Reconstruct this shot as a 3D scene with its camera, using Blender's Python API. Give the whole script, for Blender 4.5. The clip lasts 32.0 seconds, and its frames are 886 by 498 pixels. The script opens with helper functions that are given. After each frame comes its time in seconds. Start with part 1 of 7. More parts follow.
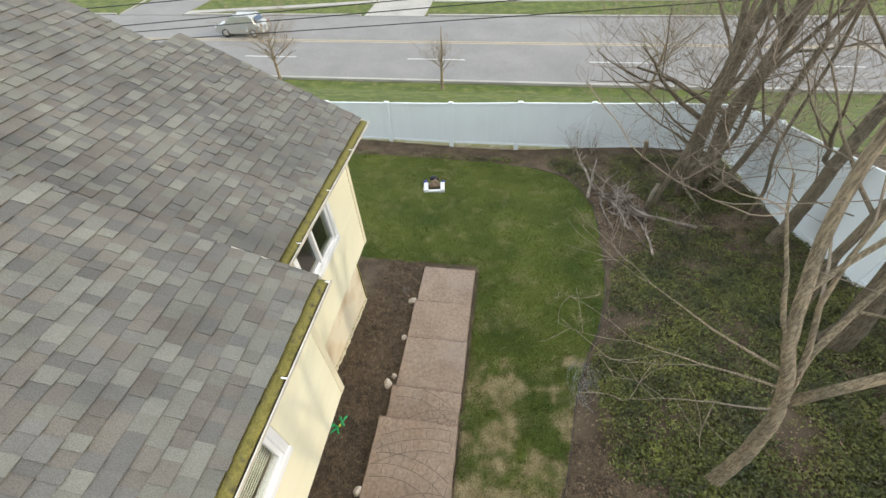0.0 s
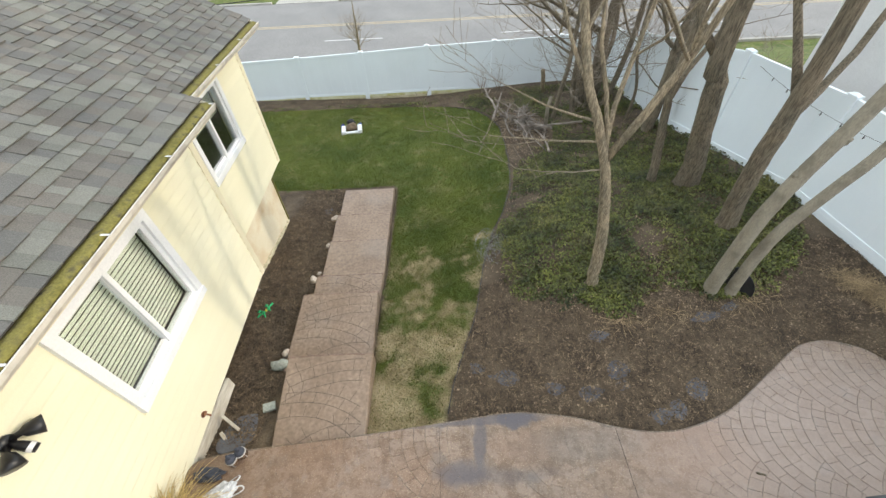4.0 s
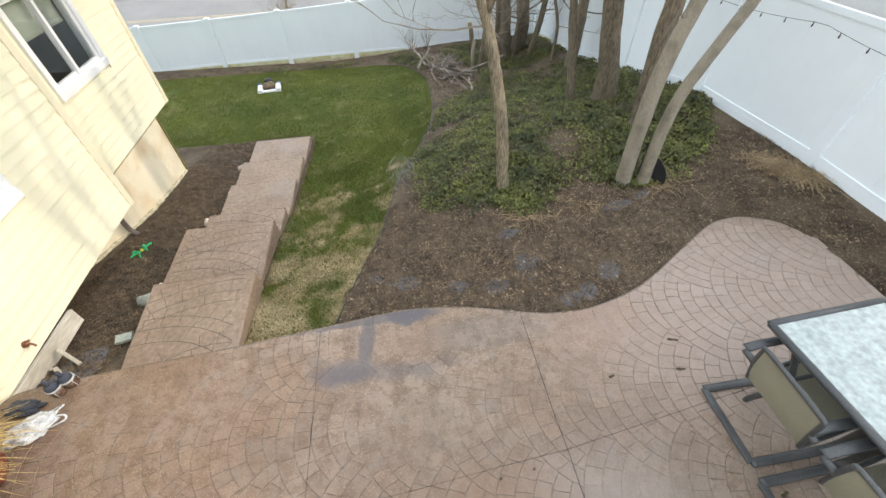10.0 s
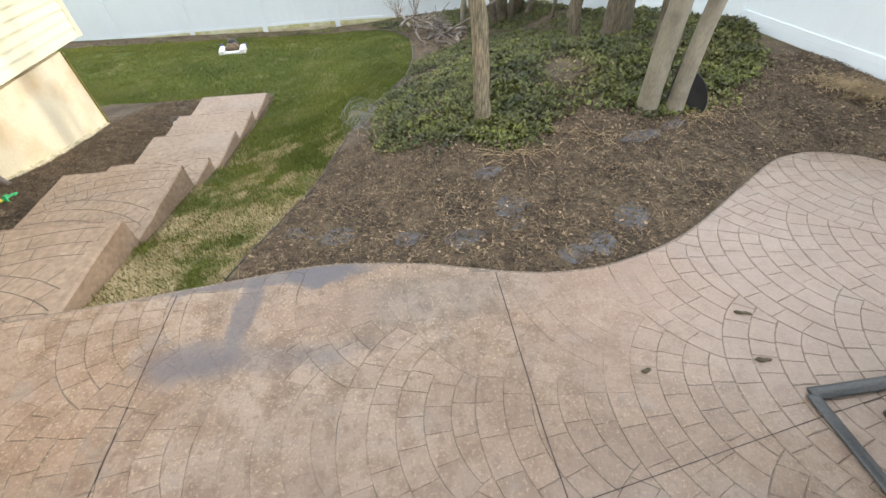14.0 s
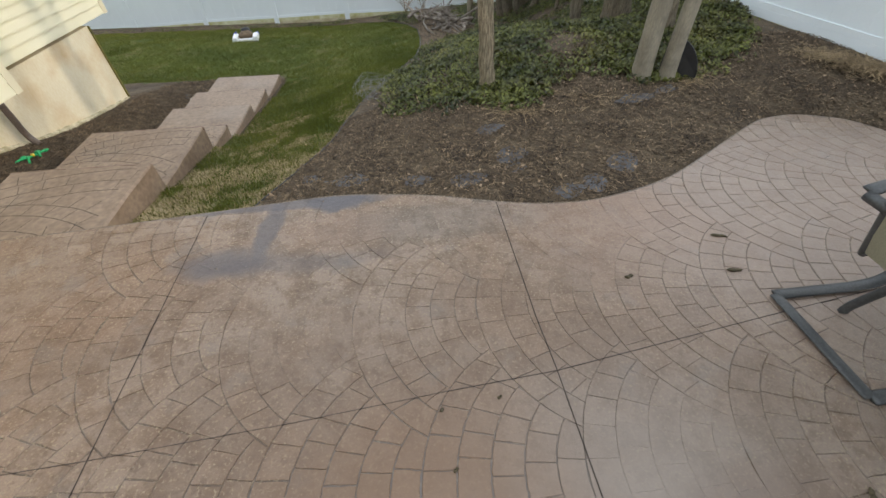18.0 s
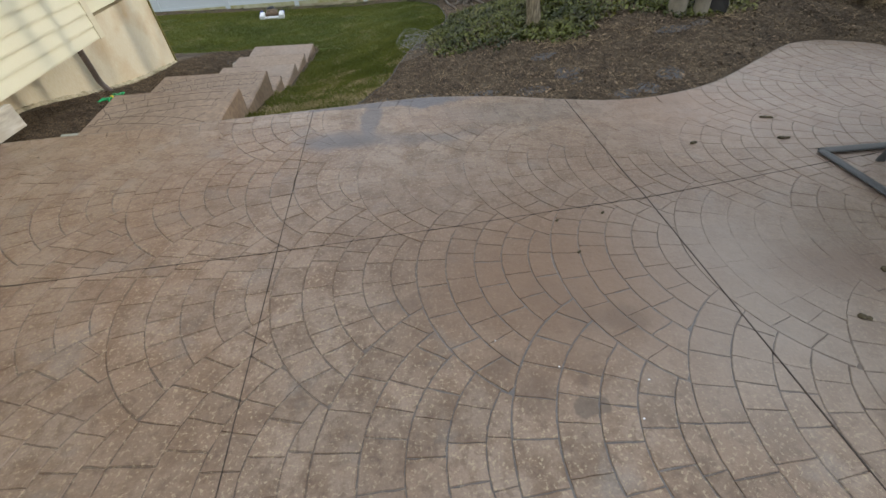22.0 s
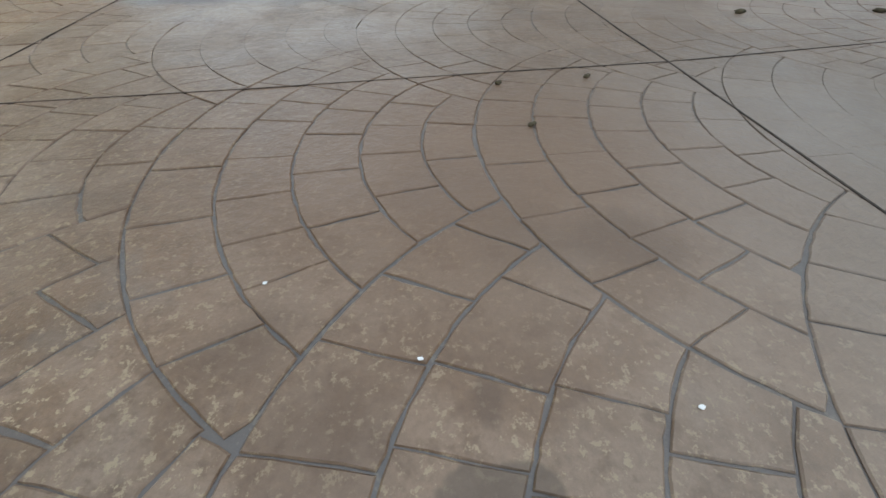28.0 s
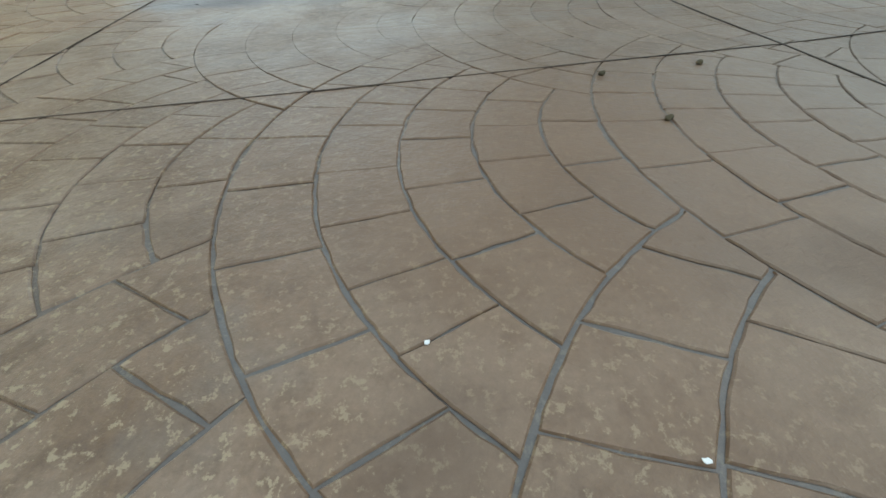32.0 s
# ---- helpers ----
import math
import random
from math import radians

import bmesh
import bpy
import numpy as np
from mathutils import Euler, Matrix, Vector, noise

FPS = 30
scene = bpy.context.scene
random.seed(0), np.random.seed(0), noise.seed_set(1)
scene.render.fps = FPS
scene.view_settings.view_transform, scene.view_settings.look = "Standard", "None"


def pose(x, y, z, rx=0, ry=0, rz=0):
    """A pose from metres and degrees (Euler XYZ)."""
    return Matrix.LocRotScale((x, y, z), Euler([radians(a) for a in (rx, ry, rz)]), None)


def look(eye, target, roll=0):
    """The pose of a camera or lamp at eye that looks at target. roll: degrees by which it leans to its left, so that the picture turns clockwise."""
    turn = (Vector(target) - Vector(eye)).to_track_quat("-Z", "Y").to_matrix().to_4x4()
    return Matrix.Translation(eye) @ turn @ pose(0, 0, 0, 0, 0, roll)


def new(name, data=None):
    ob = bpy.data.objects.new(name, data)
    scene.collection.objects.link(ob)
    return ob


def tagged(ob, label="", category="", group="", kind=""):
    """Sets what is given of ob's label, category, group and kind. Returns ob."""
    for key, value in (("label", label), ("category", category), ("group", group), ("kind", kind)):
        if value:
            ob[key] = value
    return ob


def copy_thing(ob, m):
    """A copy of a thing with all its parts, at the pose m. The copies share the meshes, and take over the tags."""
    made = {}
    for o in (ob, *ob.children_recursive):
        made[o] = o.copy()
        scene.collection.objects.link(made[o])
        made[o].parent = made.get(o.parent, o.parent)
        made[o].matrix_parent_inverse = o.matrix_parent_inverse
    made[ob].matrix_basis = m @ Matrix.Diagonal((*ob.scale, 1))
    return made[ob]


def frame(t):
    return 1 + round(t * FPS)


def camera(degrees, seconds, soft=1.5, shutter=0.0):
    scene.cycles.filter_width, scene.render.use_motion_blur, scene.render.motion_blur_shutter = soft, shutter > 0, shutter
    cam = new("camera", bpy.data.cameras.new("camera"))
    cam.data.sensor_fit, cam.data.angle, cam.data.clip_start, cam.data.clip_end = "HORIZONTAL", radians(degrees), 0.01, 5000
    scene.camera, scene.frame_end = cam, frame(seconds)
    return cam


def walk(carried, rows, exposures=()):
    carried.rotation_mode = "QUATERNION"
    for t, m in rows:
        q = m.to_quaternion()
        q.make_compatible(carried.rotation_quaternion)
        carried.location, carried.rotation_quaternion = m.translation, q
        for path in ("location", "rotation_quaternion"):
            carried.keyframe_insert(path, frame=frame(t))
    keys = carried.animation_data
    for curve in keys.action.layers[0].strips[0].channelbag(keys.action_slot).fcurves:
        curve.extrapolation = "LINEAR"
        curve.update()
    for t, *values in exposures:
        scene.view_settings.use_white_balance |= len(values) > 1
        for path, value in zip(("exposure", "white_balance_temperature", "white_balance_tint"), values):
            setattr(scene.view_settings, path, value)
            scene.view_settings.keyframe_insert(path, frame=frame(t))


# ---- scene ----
cam = camera(97.39, 32.0)
PATH = [
    (0.0, (-2.233, 1.350, 4.761), (-2.477, 2.717, 3.322), -2.86),
    (0.5, (-2.098, 1.052, 4.626), (-2.350, 2.419, 3.188), -3.10),
    (1.0, (-1.939, 0.781, 4.520), (-2.194, 2.148, 3.082), -2.92),
    (1.5, (-1.844, 0.551, 4.458), (-2.088, 1.921, 3.021), -2.49),
    (2.0, (-1.687, 0.272, 4.372), (-1.935, 1.645, 2.939), -2.22),
    (2.5, (-1.532, 0.183, 4.287), (-1.789, 1.550, 2.850), -2.19),
    (4.5, (-1.559, -0.304, 3.721), (-1.453, 1.064, 2.266), -2.73),
    (5.0, (-1.577, -0.410, 3.504), (-1.414, 0.953, 2.049), -2.18),
    (5.5, (-1.510, -0.522, 3.189), (-1.342, 0.847, 1.741), -1.81),
    (6.0, (-1.459, -0.674, 2.973), (-1.284, 0.695, 1.525), -1.73),
    (6.5, (-1.410, -0.885, 2.843), (-1.228, 0.490, 1.402), -1.50),
    (7.0, (-1.286, -1.159, 2.682), (-1.113, 0.226, 1.249), -1.47),
    (7.5, (-1.238, -1.257, 2.511), (-1.054, 0.123, 1.076), -1.14),
    (8.0, (-1.155, -1.233, 2.437), (-0.982, 0.153, 1.006), -1.29),
    (8.5, (-1.088, -1.087, 2.505), (-0.918, 0.293, 1.068), -1.33),
    (9.0, (-1.028, -0.952, 2.620), (-0.854, 0.424, 1.179), -1.36),
    (9.5, (-0.922, -0.824, 2.711), (-0.752, 0.551, 1.269), -1.49),
    (10.0, (-0.848, -0.699, 2.776), (-0.682, 0.670, 1.327), -1.98),
    (10.5, (-0.831, -0.609, 2.806), (-0.661, 0.761, 1.359), -1.98),
    (11.0, (-0.826, -0.553, 2.854), (-0.654, 0.820, 1.410), -1.95),
    (11.5, (-0.781, -0.530, 2.890), (-0.607, 0.842, 1.446), -1.97),
    (12.0, (-0.687, -0.464, 2.723), (-0.516, 0.909, 1.279), -1.93),
    (12.5, (-0.556, -0.384, 2.434), (-0.389, 0.990, 0.990), -1.90),
    (13.0, (-0.499, -0.300, 2.152), (-0.333, 1.082, 0.716), -1.62),
    (13.5, (-0.472, -0.237, 1.870), (-0.314, 1.147, 0.435), -1.93),
    (14.0, (-0.435, -0.259, 1.587), (-0.271, 1.133, 0.160), -1.47),
    (14.5, (-0.406, -0.339, 1.313), (-0.240, 1.060, -0.107), -1.26),
    (15.0, (-0.313, -0.401, 1.060), (-0.158, 1.001, -0.357), -1.56),
    (15.5, (-0.203, -0.412, 0.969), (-0.059, 0.996, -0.444), -1.65),
    (17.5, (-0.363, -0.593, 1.381), (-0.193, 0.818, -0.026), 0.10),
    (18.0, (-0.514, -0.704, 1.433), (-0.357, 0.704, 0.021), -0.64),
    (18.5, (-0.861, -0.957, 1.458), (-0.709, 0.448, 0.043), -0.93),
    (19.0, (-1.283, -1.271, 1.498), (-1.129, 0.133, 0.082), -1.04),
    (19.5, (-1.423, -1.449, 1.531), (-1.276, -0.048, 0.111), -1.26),
    (20.0, (-1.377, -1.524, 1.480), (-1.230, -0.120, 0.063), -1.10),
    (20.5, (-1.327, -1.508, 1.396), (-1.179, -0.104, -0.020), -1.20),
    (21.0, (-1.251, -1.452, 1.326), (-1.104, -0.047, -0.089), -1.24),
    (21.5, (-1.195, -1.419, 1.239), (-1.041, -0.012, -0.174), -1.28),
    (22.0, (-1.113, -1.359, 1.146), (-0.956, 0.049, -0.266), -1.25),
    (22.5, (-1.012, -1.288, 1.063), (-0.855, 0.121, -0.347), -1.15),
    (23.0, (-0.920, -1.215, 0.987), (-0.771, 0.197, -0.421), -1.46),
    (23.5, (-0.828, -1.165, 0.901), (-0.678, 0.248, -0.506), -1.23),
    (24.0, (-0.781, -1.122, 0.796), (-0.632, 0.295, -0.608), -1.21),
    (24.5, (-0.743, -1.082, 0.682), (-0.593, 0.336, -0.720), -1.27),
    (25.0, (-0.678, -1.061, 0.576), (-0.550, 0.357, -0.828), -1.57),
    (25.5, (-0.660, -1.068, 0.454), (-0.533, 0.360, -0.941), -1.66),
    (27.5, (-0.694, -0.992, 0.340), (-0.523, 0.412, -1.073), 0.74),
    (28.0, (-0.690, -1.001, 0.363), (-0.520, 0.408, -1.047), 0.80),
    (28.5, (-0.687, -1.001, 0.318), (-0.516, 0.418, -1.081), 0.75),
    (29.0, (-0.697, -0.988, 0.253), (-0.525, 0.439, -1.138), 0.48),
    (29.5, (-0.716, -0.955, 0.245), (-0.542, 0.461, -1.156), 0.53),
    (30.0, (-0.741, -0.916, 0.290), (-0.564, 0.492, -1.120), 0.65),
    (30.5, (-0.754, -0.891, 0.338), (-0.580, 0.517, -1.071), 0.38),
    (31.0, (-0.778, -0.875, 0.355), (-0.602, 0.533, -1.054), 0.48),
    (31.5, (-0.831, -0.857, 0.323), (-0.670, 0.567, -1.071), -0.73),
    (32.0, (-0.871, -0.864, 0.292), (-0.711, 0.572, -1.092), -1.62),
]
EXPOSURES = [(0.0, -0.2, 6650, 9), (2.5, -0.12, 6600, 8), (5.0, 0.03, 6400, 8), (6.0, 0.25, 6350, 9), (7.0, 0.25, 6450, 10), (8.0, 0.1, 6550, 10), (9.0, -0.06, 6550, 10), (10.0, 0.1, 6500, 10), (12.0, 0.45, 6450, 10), (13.0, 0.5, 6600, 10), (15.0, 0.2, 6600, 10), (15.5, 0.18, 6600, 10), (17.5, -0.3, 6500, 9), (18.0, -0.36, 6500, 9), (20.0, -0.55, 6350, 9), (23.0, -0.58, 6350, 10), (25.0, -0.58, 6200, 10), (28.0, -0.62, 6100, 5), (29.0, -0.61, 6150, 5), (31.0, -0.58, 6000, -4), (32.0, -0.56, 6000, -4)]
walk(cam, [(t, look(eye, target, roll)) for t, eye, target, roll in PATH], EXPOSURES)

# ---- world and sun ----
SUN_ELEVATION, SUN_AZIMUTH = 22.0, 89.0   # azimuth: degrees from +y towards +x
world = bpy.data.worlds.new("sky")
scene.world = world
world.use_nodes = True
_wn = world.node_tree.nodes
_sky = _wn.new("ShaderNodeTexSky")
_sky.sky_type = "NISHITA"
_sky.sun_disc = False
_sky.sun_elevation = radians(SUN_ELEVATION)
_sky.sun_rotation = radians(SUN_AZIMUTH)
_sky.air_density = 1.0
_sky.dust_density = 4.0
_wmix = _wn.new("ShaderNodeMixRGB")
_wmix.inputs[0].default_value = 0.72
_wmix.inputs[2].default_value = (6.2, 6.6, 7.0, 1)
world.node_tree.links.new(_sky.outputs[0], _wmix.inputs[1])
world.node_tree.links.new(_wmix.outputs[0], _wn["Background"].inputs[0])
_wn["Background"].inputs[1].default_value = 0.34
sun = new("sun", bpy.data.lights.new("sun", "SUN"))
sun.data.energy = 1.3
sun.data.angle = radians(1.2)
sun.data.color = (1.0, 0.88, 0.70)
_az, _el = radians(SUN_AZIMUTH), radians(SUN_ELEVATION)
sun.matrix_world = look((20 * math.sin(_az) * math.cos(_el), 20 * math.cos(_az) * math.cos(_el), 20 * math.sin(_el)), (0, 0, 0))

# ---- materials ----
def nodes_of(name):
    m = bpy.data.materials.new(name)
    m.use_nodes = True
    return m, m.node_tree.nodes, m.node_tree.links, m.node_tree.nodes["Principled BSDF"]


def surface(name, a, b, scale=6.0, rough=0.7, bump=0.15, fine=60.0, metal=0.0, vary=0.0, island=0.0, stain=None, stain_scale=1.3, stain_amount=0.35, stretch=(1, 1, 1), rough_spread=0.12, specks=None, speck_scale=35.0, speck_cut=0.66, other=None, coarse=0.55):
    """A procedural surface: two colours in broad noise, finer grain, optional stains, specks and variation by object or island."""
    m, n, l, p = nodes_of(name)
    co = n.new("ShaderNodeTexCoord")
    mp = n.new("ShaderNodeMapping")
    mp.inputs["Scale"].default_value = stretch
    geo = n.new("ShaderNodeNewGeometry")
    l.new(geo.outputs["Position"], mp.inputs[0])
    big = n.new("ShaderNodeTexNoise")
    big.inputs["Scale"].default_value = scale
    big.inputs["Detail"].default_value = 5.0
    l.new(mp.outputs[0], big.inputs["Vector"])
    fin = n.new("ShaderNodeTexNoise")
    fin.inputs["Scale"].default_value = fine
    fin.inputs["Detail"].default_value = 4.0
    l.new(mp.outputs[0], fin.inputs["Vector"])
    ramp = n.new("ShaderNodeValToRGB")
    ramp.color_ramp.elements[0].position, ramp.color_ramp.elements[1].position = 0.32, 0.68
    ramp.color_ramp.elements[0].color, ramp.color_ramp.elements[1].color = (*a, 1), (*b, 1)
    l.new(big.outputs["Fac"], ramp.inputs[0])
    grain = n.new("ShaderNodeMixRGB")
    grain.blend_type = "OVERLAY"
    grain.inputs[0].default_value = coarse
    l.new(ramp.outputs[0], grain.inputs[1])
    l.new(fin.outputs["Fac"], grain.inputs[2])
    out = grain.outputs[0]
    if stain:
        st = n.new("ShaderNodeTexNoise")
        st.inputs["Scale"].default_value = stain_scale
        st.inputs["Detail"].default_value = 6.0
        l.new(geo.outputs["Position"], st.inputs["Vector"])
        sr = n.new("ShaderNodeMapRange")
        sr.inputs[1].default_value, sr.inputs[2].default_value = 0.5, 0.75
        sr.inputs[4].default_value = stain_amount
        l.new(st.outputs["Fac"], sr.inputs[0])
        mx = n.new("ShaderNodeMixRGB")
        mx.inputs[2].default_value = (*stain, 1)
        l.new(sr.outputs[0], mx.inputs[0])
        l.new(out, mx.inputs[1])
        out = mx.outputs[0]
    if specks:
        sp = n.new("ShaderNodeTexNoise")
        sp.inputs["Scale"].default_value = speck_scale
        sp.inputs["Detail"].default_value = 3.0
        l.new(geo.outputs["Position"], sp.inputs["Vector"])
        sr2 = n.new("ShaderNodeMapRange")
        sr2.inputs[1].default_value, sr2.inputs[2].default_value = speck_cut, speck_cut + 0.06
        sr2.inputs[4].default_value = 0.7
        l.new(sp.outputs["Fac"], sr2.inputs[0])
        mx2 = n.new("ShaderNodeMixRGB")
        mx2.inputs[2].default_value = (*specks, 1)
        l.new(sr2.outputs[0], mx2.inputs[0])
        l.new(out, mx2.inputs[1])
        out = mx2.outputs[0]
    for amount, node, socket in ((vary, "ShaderNodeObjectInfo", "Random"), (island, "ShaderNodeNewGeometry", "Random Per Island")):
        if amount:
            oi = n.new(node)
            rg = n.new("ShaderNodeMapRange")
            rg.inputs[3].default_value, rg.inputs[4].default_value = 1 - amount, 1 + amount
            l.new(oi.outputs[socket], rg.inputs[0])
            hs = n.new("ShaderNodeHueSaturation")
            l.new(rg.outputs[0], hs.inputs["Value"])
            l.new(out, hs.inputs["Color"])
            out = hs.outputs[0]
    if other:
        a1, a2 = n.new("ShaderNodeObjectInfo"), n.new("ShaderNodeNewGeometry")
        ad, fr = n.new("ShaderNodeMath"), n.new("ShaderNodeMath")
        fr.operation = "FRACT"
        l.new(a1.outputs["Random"], ad.inputs[0])
        l.new(a2.outputs["Random Per Island"], ad.inputs[1])
        ml = n.new("ShaderNodeMath")
        ml.operation = "MULTIPLY"
        ml.inputs[1].default_value = 7.31
        l.new(ad.outputs[0], ml.inputs[0])
        l.new(ml.outputs[0], fr.inputs[0])
        mo = n.new("ShaderNodeMixRGB")
        mo.inputs[2].default_value = (*other, 1)
        l.new(fr.outputs[0], mo.inputs[0])
        l.new(out, mo.inputs[1])
        out = mo.outputs[0]
    l.new(out, p.inputs["Base Color"])
    rr = n.new("ShaderNodeMapRange")
    rr.inputs[3].default_value, rr.inputs[4].default_value = max(0.02, rough - rough_spread), min(1.0, rough + rough_spread)
    l.new(big.outputs["Fac"], rr.inputs[0])
    l.new(rr.outputs[0], p.inputs["Roughness"])
    p.inputs["Metallic"].default_value = metal
    if bump:
        bp = n.new("ShaderNodeBump")
        bp.inputs["Strength"].default_value = bump
        bp.inputs["Distance"].default_value = 0.01
        l.new(fin.outputs["Fac"], bp.inputs["Height"])
        l.new(bp.outputs[0], p.inputs["Normal"])
    return m


def glass(name, tint=(0.9, 0.95, 0.95), rough=0.02):
    m, n, l, p = nodes_of(name)
    p.inputs["Base Color"].default_value = (*tint, 1)
    p.inputs["Roughness"].default_value = rough
    p.inputs["Transmission Weight"].default_value = 1.0
    p.inputs["IOR"].default_value = 1.45
    return m


def stamped_stone(name, a, b, toning):
    """Stamped concrete: tan and brown blotches, pale scuffed specks, piece-by-piece tone, and spots of stain and
    painted light (x, y, rx, ry, colour, amount).
    """
    m, n, l, p = nodes_of(name)
    geo = n.new("ShaderNodeNewGeometry")

    def nz(scale, detail=4, rough=0.55):
        q = n.new("ShaderNodeTexNoise")
        q.inputs["Scale"].default_value, q.inputs["Detail"].default_value, q.inputs["Roughness"].default_value = scale, detail, rough
        l.new(geo.outputs["Position"], q.inputs["Vector"])
        return q

    def fac(src, lo, hi, top, bottom=0.0):
        q = n.new("ShaderNodeMapRange")
        q.interpolation_type = "SMOOTHSTEP"
        q.inputs[1].default_value, q.inputs[2].default_value, q.inputs[3].default_value, q.inputs[4].default_value = lo, hi, bottom, top
        l.new(src, q.inputs[0])
        return q.outputs[0]

    def mix(f, c1, c2, mode="MIX"):
        q = n.new("ShaderNodeMixRGB")
        q.blend_type = mode
        for sock, val in ((q.inputs[0], f), (q.inputs[1], c1), (q.inputs[2], c2)):
            if isinstance(val, (float, tuple)):
                sock.default_value = val if isinstance(val, float) else (*val, 1)
            else:
                l.new(val, sock)
        return q.outputs[0]
    out = mix(fac(nz(1.4, 5).outputs["Fac"], 0.36, 0.64, 1.0), a, b)
    out = mix(fac(nz(8.0, 5, 0.6).outputs["Fac"], 0.43, 0.64, 0.80), out, (0.152, 0.096, 0.058))
    out = mix(fac(nz(21.0, 5, 0.65).outputs["Fac"], 0.50, 0.64, 0.62), out, (0.122, 0.078, 0.050))
    out = mix(fac(nz(5.0, 4).outputs["Fac"], 0.56, 0.7, 0.35), out, (0.215, 0.205, 0.19))
    out = mix(0.5, out, nz(110, 5, 0.75).outputs["Fac"], "OVERLAY")
    gate = fac(nz(3.2, 3).outputs["Fac"], 0.30, 0.52, 1.0, 0.5)
    sp = n.new("ShaderNodeMath")
    sp.operation = "MULTIPLY"
    l.new(fac(nz(72, 4, 0.75).outputs["Fac"], 0.535, 0.64, 0.9), sp.inputs[0])
    l.new(gate, sp.inputs[1])
    out = mix(sp.outputs[0], out, (0.38, 0.305, 0.20))
    each, isle, both, part_of = n.new("ShaderNodeObjectInfo"), n.new("ShaderNodeNewGeometry"), n.new("ShaderNodeMath"), n.new("ShaderNodeMath")
    part_of.operation = "FRACT"
    l.new(each.outputs["Random"], both.inputs[0])
    l.new(isle.outputs["Random Per Island"], both.inputs[1])
    l.new(both.outputs[0], part_of.inputs[0])
    hs = n.new("ShaderNodeHueSaturation")
    l.new(fac(part_of.outputs[0], 0.0, 1.0, 1.10, 0.90), hs.inputs["Value"])
    l.new(out, hs.inputs["Color"])
    out = hs.outputs[0]
    wob = n.new("ShaderNodeMixRGB")
    wob.blend_type = "ADD"
    wob.inputs[0].default_value = 0.16
    l.new(geo.outputs["Position"], wob.inputs[1])
    l.new(nz(5.0, 5).outputs["Color"], wob.inputs[2])
    for x, y, rx, ry, colour, amount, soft in toning:
        mp = n.new("ShaderNodeMapping")
        mp.vector_type = "TEXTURE"
        mp.inputs["Location"].default_value = (x + 0.08, y + 0.08, 0.08)
        mp.inputs["Scale"].default_value = (rx, ry, 50)
        l.new(wob.outputs[0], mp.inputs[0])
        ln = n.new("ShaderNodeVectorMath")
        ln.operation = "LENGTH"
        l.new(mp.outputs[0], ln.inputs[0])
        out = mix(fac(ln.outputs["Value"], 1.0 - soft, 1.0 + soft, 0.0, amount), out, colour)
    l.new(out, p.inputs["Base Color"])
    l.new(fac(nz(3.0, 5).outputs["Fac"], 0.3, 0.7, 0.49, 0.29), p.inputs["Roughness"])
    bp = n.new("ShaderNodeBump")
    bp.inputs["Strength"].default_value, bp.inputs["Distance"].default_value = 0.7, 0.006
    l.new(nz(32, 6, 0.65).outputs["Fac"], bp.inputs["Height"])
    l.new(bp.outputs[0], p.inputs["Normal"])
    return m


